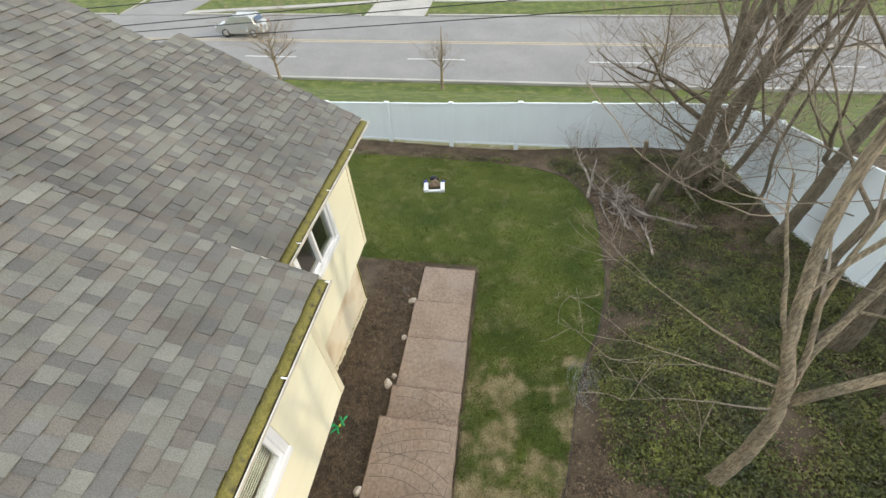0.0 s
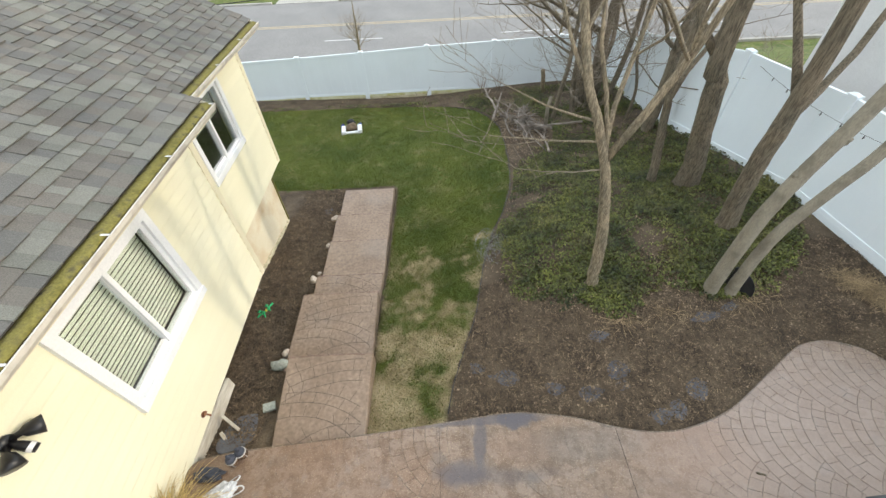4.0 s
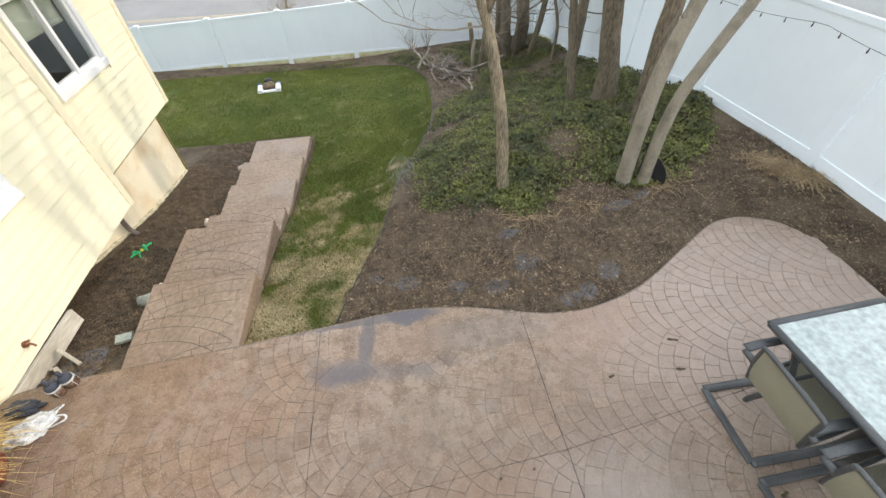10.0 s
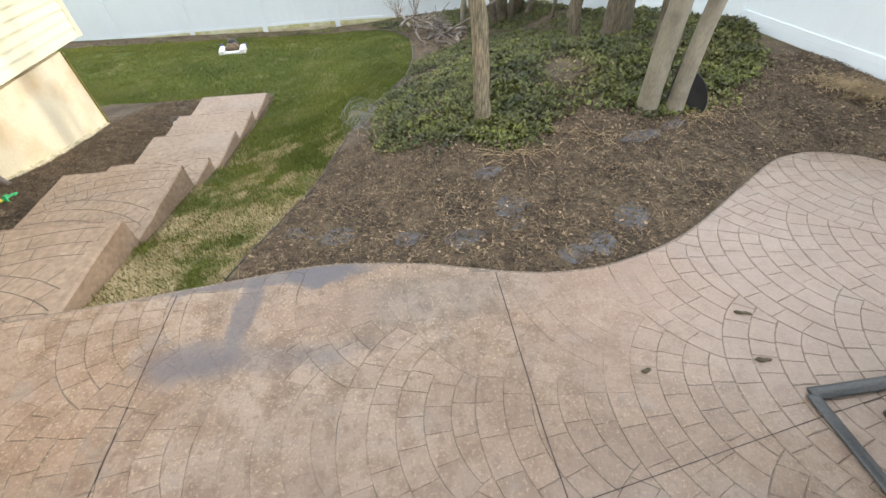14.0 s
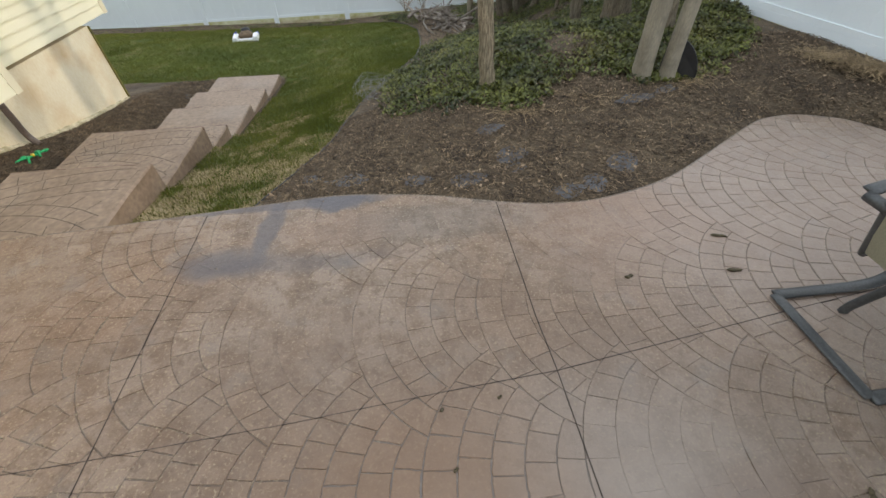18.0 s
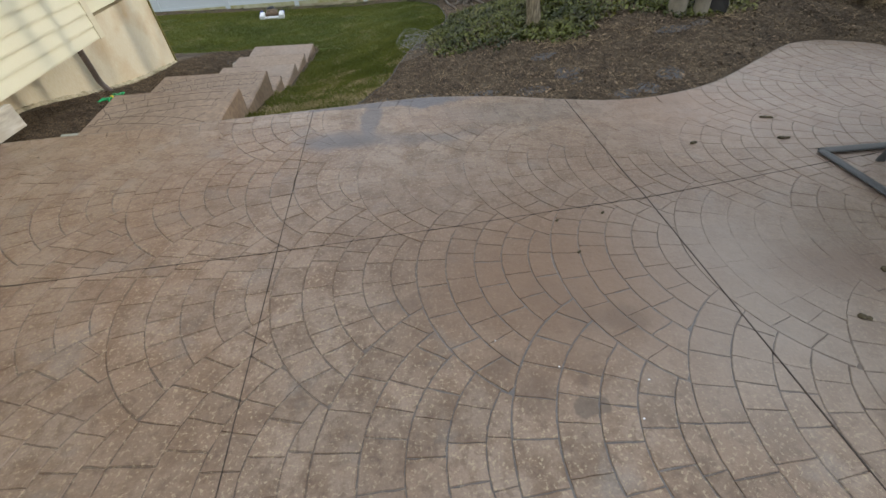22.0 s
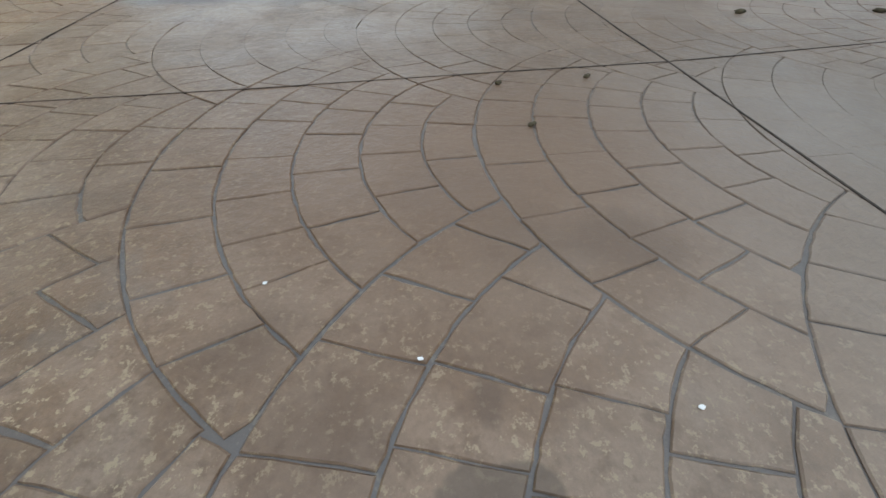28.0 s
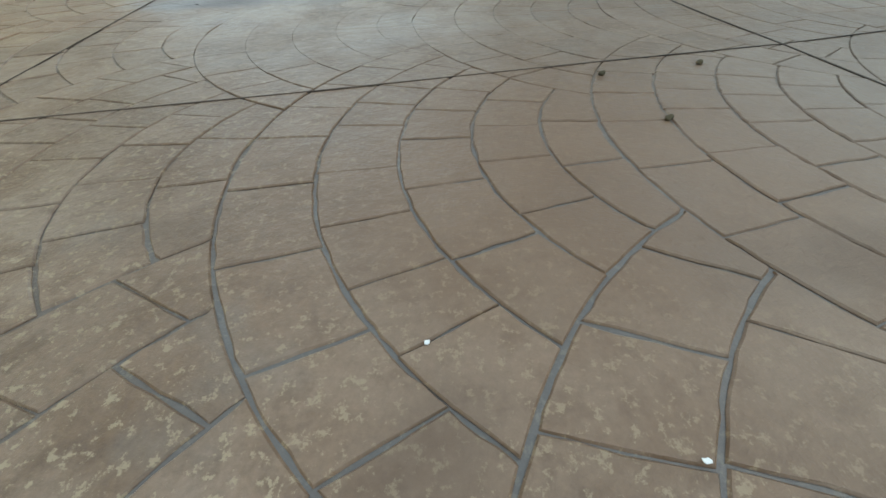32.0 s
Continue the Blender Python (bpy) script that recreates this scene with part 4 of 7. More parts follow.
roof_a = roof_deck("roof", EAVE_A, -9.0, 3.20)
roof_b = roof_deck("roof", EAVE_B, 2.6, 6.11, RIDGE_B)
roof_c = roof_deck("roof", (RIDGE_B, roof_z(EAVE_B, RIDGE_B), 0.5), 2.6, 5.70, RIDGE_X)
back = Shape()
zr = roof_z(EAVE_A, RIDGE_X)
back.add([(RIDGE_X, -9, zr - 0.01), (RIDGE_X, 3.2, zr - 0.01), (-14, 3.2, zr - 2.3), (-14, -9, zr - 2.3), (RIDGE_X, -9, zr - 0.07), (RIDGE_X, 3.2, zr - 0.07), (-14, 3.2, zr - 2.36), (-14, -9, zr - 2.36)],
         [(0, 1, 2, 3), (7, 6, 5, 4), (0, 4, 5, 1), (1, 5, 6, 2), (2, 6, 7, 3), (3, 7, 4, 0)])
hp("roof_back", back, SHINGLES[1])
back = Shape()
zr = roof_z(EAVE_B, RIDGE_X)
back.add([(RIDGE_X, 2.6, zr - 0.01), (RIDGE_X, 5.70, zr - 0.01), (-12.6, 5.70, zr - 2.0), (-12.6, 2.6, zr - 2.0), (RIDGE_X, 2.6, zr - 0.07), (RIDGE_X, 5.70, zr - 0.07), (-12.6, 5.70, zr - 2.06), (-12.6, 2.6, zr - 2.06)],
         [(0, 1, 2, 3), (7, 6, 5, 4), (0, 4, 5, 1), (1, 5, 6, 2), (2, 6, 7, 3), (3, 7, 4, 0)])
hp("roof_back", back, SHINGLES[1])
hp("end_wall", Shape().box(-9.6, -9.5, -8.0, B_END, -1.9, 2.2), SIDING)
hp("soffit", Shape().box(AX - 0.02, EAVE_A[0] - 0.02, -8.0, 3.19, A_TOP - 0.02, A_TOP), TRIM)
hp("soffit", Shape().box(BX - 0.02, EAVE_B[0] - 0.02, 3.22, 6.09, B_TOP - 0.02, B_TOP), TRIM)


def gutter(e, y0, y1, base_z):
    s = Shape()
    x, z = e[0], e[1] - 0.03
    prof = [(x, z), (x, z - 0.06), (x + 0.066, z - 0.06), (x + 0.084, z - 0.03), (x + 0.090, z + 0.006), (x + 0.080, z + 0.006), (x + 0.075, z - 0.028), (x + 0.060, z - 0.052), (x + 0.008, z - 0.052), (x + 0.008, z)]
    k = len(prof)
    s.add([(a, y0, b) for a, b in prof] + [(a, y1, b) for a, b in prof], [(i, (i + 1) % k, k + (i + 1) % k, k + i) for i in range(k)] + [tuple(range(k)), tuple(k + i for i in reversed(range(k)))])
    g = hp("gutter", s, GUTTER, "stained pale gutter filled with moss and leaf litter")
    ys = [y0 + 0.02 + (y1 - y0 - 0.04) * i / 260 for i in range(261)]
    litter = Shape().tube([(x + 0.046, y, z - 0.030 + 0.006 * noise.noise(Vector((y * 5, 3, 0)))) for y in ys], [0.016 + 0.003 * noise.noise(Vector((y * 19, 5, 1))) for y in ys], 8)
    part("leaf_litter", litter, LITTER, g, "dark rotting leaf litter", True)
    m = Shape().tube([(x + 0.006 + 0.005 * noise.noise(Vector((y * 9, 4, 0))), y, z + 0.001 + 0.004 * noise.noise(Vector((y * 8, 1, 0)))) for y in ys], [max(0.03, 0.060 + 0.006 * noise.noise(Vector((y * 7, 2, 5))) + 0.006 * noise.noise(Vector((y * 31, 7, 5)))) for y in ys], 10, flat=0.32)
    part("moss", m, MOSS, g, "yellow-green moss with dark litter", True)
    hp("fascia", Shape().box(x - 0.03, x - 0.001, y0, y1, base_z - 0.02, z + 0.0), TRIM)
    k = y0 + 0.5
    while k < y1:
        part("gutter_strap", Shape().box(x - 0.02, x + 0.086, k, k + 0.012, z + 0.012, z + 0.016), FRAMEWHITE, g)
        k += 0.82
    return g


gutter(EAVE_A, -8.0, 3.20, A_TOP)
gutter(EAVE_B, 3.22, 6.11, B_TOP)
hp("rake_trim", Shape().tube([(x, 6.115, roof_z(EAVE_B, x) - 0.03) for x in (-4.11, -5.2, RIDGE_B)], 0.02, 4), GUTTER)
hp("rake_trim", Shape().tube([(x, 3.205, roof_z(EAVE_A, x) - 0.03) for x in (-3.58, -4.0, -4.4)], 0.02, 4), GUTTER)

# ---- white vinyl fence ----
def fence_panel(fence, a, b):
    """Boards, rails and one end post between two points (x, y, foot, top), following the slope."""
    ax, ay, fa, ta = a
    bx, by, fb, tb = b
    length = math.hypot(bx - ax, by - ay)
    m = pose(ax, ay, 0, 0, 0, math.degrees(math.atan2(by - ay, bx - ax)))

    def put(name, s, mat=WHITE):
        ob = part(name, s, mat, fence)
        ob.matrix_basis = fence.matrix_basis.inverted() @ m
        return ob

    def raked(x0, x1, t, lo, hi):
        """A bar whose foot and top (share of the height, offset) follow the slope."""
        s = Shape().box(x0, x1, -t, t, 0.0, 1.0, 0.0)
        out = []
        for x, y, z in s.v:
            k = x / length
            foot, top = fa + (fb - fa) * k, ta + (tb - ta) * k
            share, off = lo if z < 0.5 else hi
            out.append((x, y, foot + (top - foot) * share + off))
        s.v = out
        return s
    put("post", Shape().box(-0.064, 0.064, -0.04, 0.04, fa - 0.25, ta + 0.012))
    z = ta + 0.012
    cap = Shape().box(-0.070, 0.070, -0.05, 0.05, z, z + 0.018)
    cap.add([(-0.066, -0.046, z + 0.018), (0.066, -0.046, z + 0.018), (0.066, 0.046, z + 0.018), (-0.066, 0.046, z + 0.018), (0, 0, z + 0.045)], [(0, 1, 4), (1, 2, 4), (2, 3, 4), (3, 0, 4)])
    put("post_cap", cap)
    put("rail", raked(0.064, length - 0.064, 0.024, (1, -0.06), (1, 0.0)))
    put("rail", raked(0.064, length - 0.064, 0.024, (0, 0.105), (0, 0.16)))
    put("mossy_rail_foot", raked(0.064, length - 0.064, 0.0245, (0, 0.02), (0, 0.1045)), ALGAE if ay > 11 else WHITE)
    put("foot_strip", raked(0.064, length - 0.064, 0.020, (0, -0.42), (0, 0.019)), FOOTSTRIP)
    n = 9
    w = (length - 0.128) / n
    for i in range(n):
        put("fence_board", raked(0.064 + i * w + 0.0005, 0.064 + (i + 1) * w - 0.0005, 0.011, (0, -0.08), (1, -0.05)))


def build_fence(name, pts, label):
    f = thing(name, pts[0][:3], label, "fence")
    for p, q in zip(pts, pts[1:]):
        fence_panel(f, p, q)
    return f


def back_foot(x):
    return along([(-12, -2.15), (-5.65, -1.8), (-1.76, -1.66), (0.13, -1.66), (4, -1.5)], x)


def back_top(x):
    return along([(-12, -0.84), (-5.65, -0.49), (-1.76, -0.24), (0.13, -0.19), (4, -0.09)], x)


ALGAE = surface("algae_on_vinyl", (0.50, 0.47, 0.20), (0.74, 0.74, 0.55), 5, 0.6, 0.1, 50)
FOOTSTRIP = surface("dirty_fence_foot", (0.42, 0.36, 0.20), (0.62, 0.56, 0.40), 4, 0.7, 0.2, 40)
back_pts = [(-11.53 + 1.96 * i, 12.35 - 0.075 * i + 0.1 * math.sin(i), back_foot(-11.53 + 1.96 * i), back_top(-11.53 + 1.96 * i)) for i in range(8)] + [(3.6, 11.45, -1.35, 0.08)]
build_fence("back_fence", back_pts, "white vinyl privacy fence along the back of the lawn")
side_pts = [(x, y, fence_foot(y), fence_top(y)) for x, y in ((3.6, 11.45), (3.45, 9.6), (3.33, 7.75), (3.36, 6.0), (3.50, 4.2), (3.66, 2.36), (3.72, 0.5), (3.75, -1.4), (3.78, -3.3), (3.8, -5.2))]
build_fence("side_fence", side_pts, "white vinyl privacy fence stepping down the side of the garden")

# ---- bare trees ----
def limb(s, rnd, start, direction, length, r0, depth, wander=0.22, gravity=0.05, split=3, twigs=None):
    """A tapering crooked limb that forks; thin ends go into the twig mesh."""
    n = 6
    p, d = Vector(start), Vector(direction).normalized()
    path, radii = [tuple(p)], [r0]
    for i in range(n):
        d = (d + Vector((rnd.uniform(-1, 1), rnd.uniform(-1, 1), rnd.uniform(-.6, .8) + gravity)) * wander).normalized()
        p = p + d * (length / n)
        path.append(tuple(p))
        radii.append(max(0.0022, r0 * (1 - 0.72 * (i + 1) / n)))
    target = s if r0 > 0.012 or twigs is None else twigs
    target.tube(path, radii, 7 if r0 > 0.03 else (5 if r0 > 0.01 else 3), cap=r0 > 0.03)
    if depth > 0:
        for k in range(split):
            i = rnd.randint(2, n)
            q = Vector(path[i])
            e = (d * 0.6 + Vector((rnd.uniform(-1, 1), rnd.uniform(-1, 1), rnd.uniform(-.35, .9)))).normalized()
            limb(s, rnd, q, e, length * rnd.uniform(0.45, 0.75), max(0.003, radii[i] * rnd.uniform(0.5, 0.75)), depth - 1, wander, gravity, split, twigs)


def tree(name, path, radii, label, bark, seed, limbs=(), depth=3, split=3, flare=1.2, knots=()):
    """A bare tree: trunk along a path, limbs (height share, direction, length, radius), twigs."""
    top = thing(name, path[0], label, "tree")
    inv = top.matrix_basis.inverted()
    rnd = random.Random(seed)
    pts = smooth3(path)
    rr = [radii[0] * (flare if i == 0 else 1.0 + (flare - 1) * max(0, 0.5 - 0.25 * i)) if i < 3 else along(list(zip([j * (len(pts) - 1) / (len(radii) - 1) for j in range(len(radii))], radii)), i) for i in range(len(pts))]
    t, tw = Shape(), Shape()
    start = Vector(pts[0]) - Vector((0, 0, 0.25))
    jit = [tuple(Vector(q) + Vector((rnd.uniform(-1, 1), rnd.uniform(-1, 1), 0)) * rr[i] * (0.10 if bark is not BARK_PALE else 0.03)) for i, q in enumerate(pts)]
    cols = [rnd.uniform(0.93, 1.07) for k in range(30)] if bark is not BARK_PALE else [rnd.uniform(0.985, 1.015) for k in range(30)]
    for k in range(0, 30, 2 if bark is not BARK_PALE else 30):
        cols[k] *= 0.90 if bark is not BARK_PALE else 1.0
    t.tube([tuple(start)] + jit, [rr[0] * 1.15] + rr, 30, ridges=lambda k, i: cols[k] * (1 + 0.03 * noise.noise(Vector((k * 1.7, i * 0.8, seed)))))
    scars = []
    for share, r in knots:
        i = min(len(jit) - 1, int(share * (len(jit) - 1)))
        q = Vector(jit[i])
        turn = 2.4 * len(scars) - 1.9 + seed
        ox, oy = math.cos(turn), math.sin(turn)
        scars.append(Shape().blob((q.x + ox * rr[i] * 0.42, q.y + oy * rr[i] * 0.42, q.z), (rr[i] * 0.74, rr[i] * 0.74, r * 0.9), seed + share, 0.22, 14, 9).blob((q.x + ox * rr[i] * 0.8, q.y + oy * rr[i] * 0.8, q.z + r * 0.25), (r * 0.55, r * 0.55, r * 0.42), seed + share + 1, 0.3, 10, 7))
    made = [(t, "trunk", bark, True)]
    for share, d, length, r in limbs:
        i = min(len(jit) - 1, int(share * (len(jit) - 1)))
        br = Shape()
        limb(br, rnd, jit[i], d, length, r, depth, twigs=tw, split=split)
        made.append((br, "limb", bark, True))
    made += [(scar, "knot", KNOT, True) for scar in scars]
    for s, nm, mt, sm in made + [(tw, "crown", TWIG, False)]:
        if s.v:
            ob = part(nm, s, mt, top, smooth=sm)
            ob.matrix_basis = inv
    return top


def smooth3(pts, steps=5):
    out = []
    p = [Vector(pts[0])] + [Vector(q) for q in pts] + [Vector(pts[-1])]
    for i in range(1, len(p) - 2):
        for s in range(steps):
            t = s / steps
            out.append(0.5 * (2 * p[i] + (p[i + 1] - p[i - 1]) * t + (2 * p[i - 1] - 5 * p[i] + 4 * p[i + 1] - p[i + 2]) * t * t + (3 * p[i] - p[i - 1] - 3 * p[i + 1] + p[i + 2]) * t ** 3))
    return [tuple(q) for q in out] + [tuple(pts[-1])]


tree("slim_tree", [(0.31, 2.82, gz(.31, 2.82)), (0.27, 2.83, 0.32), (0.24, 2.84, 0.68), (0.17, 2.845, 1.08), (0.10, 2.85, 1.4), (0.03, 2.86, 1.68), (-0.15, 2.9, 2.16), (-0.31, 2.96, 2.55), (-0.45, 3.2, 3.4), (-0.5, 3.3, 4.6), (-0.4, 3.4, 6.2)], [0.070, 0.064, 0.054, 0.042, 0.032, 0.015],
     "slim bare tree with crooked forked trunk in ground cover", BARK, 3,
     limbs=[(0.52, (0.30, 0.0, 0.8), 3.0, 0.040), (0.50, (-0.35, 0.25, 0.8), 2.2, 0.026), (0.55, (0.05, 0.45, 0.85), 2.4, 0.028), (0.50, (-0.8, 0.1, 0.0), 0.9, 0.010), (0.56, (-0.9, 0.35, -0.1), 1.0, 0.013), (0.6, (-0.9, 0.7, 0.0), 1.0, 0.014), (0.68, (-0.3, 0.4, 0.9), 1.3, 0.02), (0.75, (0.6, 0.5, 0.7), 1.6, 0.02), (0.85, (-0.5, 0.3, 0.8), 1.6, 0.02)], depth=2, flare=1.25)
tree("twin_trunk_tree", [(1.60, 2.55, gz(1.6, 2.55)), (1.57, 2.55, 0.90), (1.585, 2.55, 1.35), (1.65, 2.55, 1.73), (1.76, 2.55, 2.18), (1.86, 2.56, 2.57), (2.1, 2.6, 3.6), (2.3, 2.7, 7.0)], [0.078, 0.070, 0.060, 0.055, 0.048], "pale smooth trunk with knots, one of a pair", BARK_PALE, 5,
     limbs=[(0.75, (0.6, 0.5, 0.8), 2.4, 0.04), (0.85, (-0.4, 0.6, 0.8), 2.2, 0.035), (0.9, (0.3, -0.5, 0.9), 2.2, 0.03)], knots=[(0.43, 0.055), (0.57, 0.06)], flare=1.12)
tree("twin_trunk_tree", [(1.81, 2.50, gz(1.81, 2.5)), (1.81, 2.52, 0.69), (1.855, 2.53, 1.06), (1.98, 2.54, 1.39), (2.18, 2.55, 1.86), (2.26, 2.55, 2.20), (2.34, 2.55, 2.46), (2.6, 2.45, 3.6), (2.75, 2.15, 5.4), (2.9, 1.9, 7.0)], [0.063, 0.054, 0.046, 0.043, 0.038], "pale smooth trunk with knots, the slimmer of a pair", BARK_PALE, 6,
     limbs=[(0.75, (0.7, -0.2, 0.8), 2.4, 0.035), (0.85, (0.3, 0.6, 0.8), 2.2, 0.03)], knots=[(0.5, 0.06), (0.62, 0.05)], flare=1.12)
tree("side_tree", [(2.30, 3.58, gz(2.30, 3.58)), (2.23, 3.58, 0.9), (2.19, 3.58, 1.5), (2.20, 3.60, 2.3), (2.0, 3.8, 7.5)], [0.12, 0.105, 0.095, 0.06], "grey-brown bare tree with ridged bark near the side fence", BARK_DARK, 7,
     limbs=[(0.6, (0.7, 0.2, 0.6), 2.8, 0.05), (0.7, (-0.3, 0.6, 0.7), 2.8, 0.05), (0.85, (0.2, 0.7, 0.7), 2.6, 0.04)])
tree("stout_tree", [(2.42, 4.72, gz(2.42, 4.72)), (2.28, 4.73, 0.7), (2.12, 4.75, 1.6), (2.0, 4.78, 2.3), (1.8, 5.0, 8.0)], [0.16, 0.13, 0.12, 0.08], "stout bare tree with ridged brown bark in ground cover", BARK_DARK, 8,
     limbs=[(0.7, (-0.5, 0.6, 0.7), 3.0, 0.06), (0.75, (0.6, 0.5, 0.7), 3.0, 0.06), (0.85, (-0.1, 0.7, 0.8), 3.0, 0.05), (0.92, (0.4, 0.4, 0.8), 2.6, 0.05)], flare=1.3)
tree("thin_tree", [(1.97, 4.96, gz(1.97, 4.96)), (1.86, 4.98, 0.5), (1.75, 5.0, 1.14), (1.72, 5.02, 1.9), (1.9, 5.2, 6.0)], [0.07, 0.06, 0.05, 0.03], "slender grey bare tree in ground cover", BARK_DARK, 9,
     limbs=[(0.55, (0.45, 0.3, 0.8), 2.6, 0.04), (0.75, (-0.5, 0.6, 0.7), 2.0, 0.025), (0.85, (0.6, 0.4, 0.7), 2.0, 0.025)])
for i, (x, y, r, lean, sd) in enumerate([(2.25, 9.7, 0.14, -0.06, 21), (2.62, 9.9, 0.17, 0.10, 22), (2.0, 9.3, 0.07, -0.16, 23), (2.42, 9.55, 0.06, 0.18, 27), (2.75, 9.3, 0.07, 0.22, 28), (2.85, 8.1, 0.035, -0.06, 24), (1.38, 8.9, 0.055, 0.05, 25), (2.9, 7.2, 0.11, 0.05, 26)]):
    z0 = gz(x, y)
    kink = random.Random(sd + 100)
    sway = [kink.uniform(-.16, .16) for k in range(8)]
    tree("back_tree", [(x, y, z0), (x + 0.5 * lean + 0.3 * sway[0], y + 0.3 * sway[1], z0 + 0.7), (x + lean + sway[2], y + sway[3], z0 + 1.6), (x + 2.4 * lean + sway[4], y + 0.1 + sway[5], z0 + 3.2), (x + 4 * lean + 1.5 * sway[6], y + 0.15 + sway[7], z0 + 5.2), (x + 5 * lean, y + 0.1, z0 + 8.0)], [r, r * 0.86, r * 0.75, r * 0.4],
         "bare tree in the clump at the back fence", BARK_DARK, sd,
         limbs=[(0.20 + 0.05 * k, (math.cos(2.3 * k + sd), math.sin(2.3 * k + sd), rnd_up), 1.6, max(0.010, r * 0.12)) for k, rnd_up in enumerate((0.1, 0.5, -0.1, 0.3, 0.7, 0.0, 0.4, 0.2, 0.6))] + [(0.4, (-0.8, -0.2, 0.55), 2.6, r * 0.4), (0.5, (0.6, 0.4, 0.7), 2.6, r * 0.4), (0.62, (-0.4, 0.5, 0.8), 2.6, r * 0.38), (0.75, (0.3, -0.6, 0.8), 2.6, r * 0.36), (0.88, (-0.5, -0.4, 0.8), 2.2, r * 0.3)], depth=3)
for x, y, h, sd, lb in [(-16.4, 24.7, 4.2, 31, "wide bare roadside tree on the verge"), (-5.9, 24.4, 3.8, 32, "slim bare roadside tree on the verge"), (6.0, 24.6, 5.0, 33, "bare roadside tree with a low spreading crown")]:
    z0 = gz(x, y)
    wide = 0.4 if sd == 32 else 1.0
    tree("street_tree", [(x, y, z0), (x, y, z0 + h * 0.25), (x + 0.02, y, z0 + h * 0.4), (x + 0.05, y, z0 + h * (0.9 if sd == 32 else 0.6))], [0.09, 0.075, 0.06, 0.02], lb, BARK, sd,
         limbs=[(0.38 + 0.035 * k, (wide * math.cos(2.4 * k), wide * math.sin(2.4 * k), 0.75), h * 0.45 * (0.7 if wide < 1 else 1.0), 0.03) for k in range(8 if wide < 1 else 17)], depth=3, split=4)

# ---- patio furniture ----
def patio_chair():
    """A sling chair on a flat-bar sled base; it faces +x."""
    c = thing("patio_chair", (1.12, -0.02, 0.0), "dark metal sling patio chair with olive fabric on a sled base", "chair", "chairs at the patio table")
    w = 0.245

    def bar(name, path, r=0.028, flat=0.30, label=""):
        return part(name, Shape().tube(smooth3(path, 4), r, 8, flat=flat), METAL, c, label, True)
    bar("base_bar", [(0.0, -w, 0.014), (0.0, -0.08, 0.014), (0.0, 0.08, 0.014), (0.0, w, 0.014)])
    for sgn in (-1, 1):
        y = sgn * w
        bar("side_frame", [(0.0, y, 0.014), (0.2, y, 0.014), (0.42, y, 0.016), (0.53, y, 0.06), (0.55, y, 0.20), (0.52, y, 0.42), (0.47, y, 0.56), (0.38, y, 0.62), (0.1, y, 0.63), (-0.02, y, 0.60)])
        part("back_post", Shape().tube(smooth3([(0.07, y * 0.86 - 0.05, 0.36), (0.03, y * 0.86 - 0.05, 0.46), (-0.03, y * 0.86 - 0.05, 0.62), (-0.06, y * 0.84 - 0.05, 0.76)], 4), 0.014, 8), METAL, c, smooth=True)
        part("seat_rail", Shape().tube(smooth3([(0.07, y * 0.86 - 0.05, 0.36), (0.25, y * 0.86 - 0.03, 0.37), (0.50, y * 0.86, 0.42)], 4), 0.014, 8), METAL, c, smooth=True)
        part("hinge_bolt", Shape().tube([(-0.02, y * 0.84 - 0.05, 0.585), (-0.02, y * 1.10 - 0.03, 0.585)], 0.02, 10), METAL, c, smooth=True)
    part("top_rail", Shape().tube(smooth3([(-0.058, -w * 0.85 - 0.05, 0.755), (-0.065, -w * 0.6 - 0.05, 0.77), (-0.065, w * 0.6 - 0.05, 0.77), (-0.058, w * 0.85 - 0.05, 0.755)], 4), 0.014, 8), METAL, c, smooth=True)

    def sheet(rows, shift=0.05):
        s = Shape()
        n = 7
        for x, z in rows:
            for k in range(n):
                u = k / (n - 1) * 2 - 1
                s.v.append((x + 0.012 * (1 - u * u), u * w * 0.84 - shift, z - 0.012 * (1 - u * u)))
        for i in range(len(rows) - 1):
            for k in range(n - 1):
                a = i * n + k
                s.f.append((a, a + 1, a + n + 1, a + n))
        m = len(s.v)
        s.v += [(x - 0.004, y, z - 0.004) for x, y, z in s.v]
        s.f += [tuple(m + q for q in reversed(f)) for f in s.f[:]]
        return s
    part("backrest", sheet([(-0.062, 0.765), (-0.045, 0.68), (-0.02, 0.58), (0.02, 0.47), (0.06, 0.38)]), SLING, c, "olive woven sling backrest", True)
    part("seat", sheet([(0.08, 0.37), (0.2, 0.375), (0.36, 0.385), (0.50, 0.425)], 0.03), SLING, c, "olive woven sling seat", True)
    return c


chair = patio_chair()
copy_thing(chair, pose(1.11, -0.62, 0, 0, 0, 1.5))
copy_thing(chair, pose(1.10, -1.24, 0, 0, 0, -2))


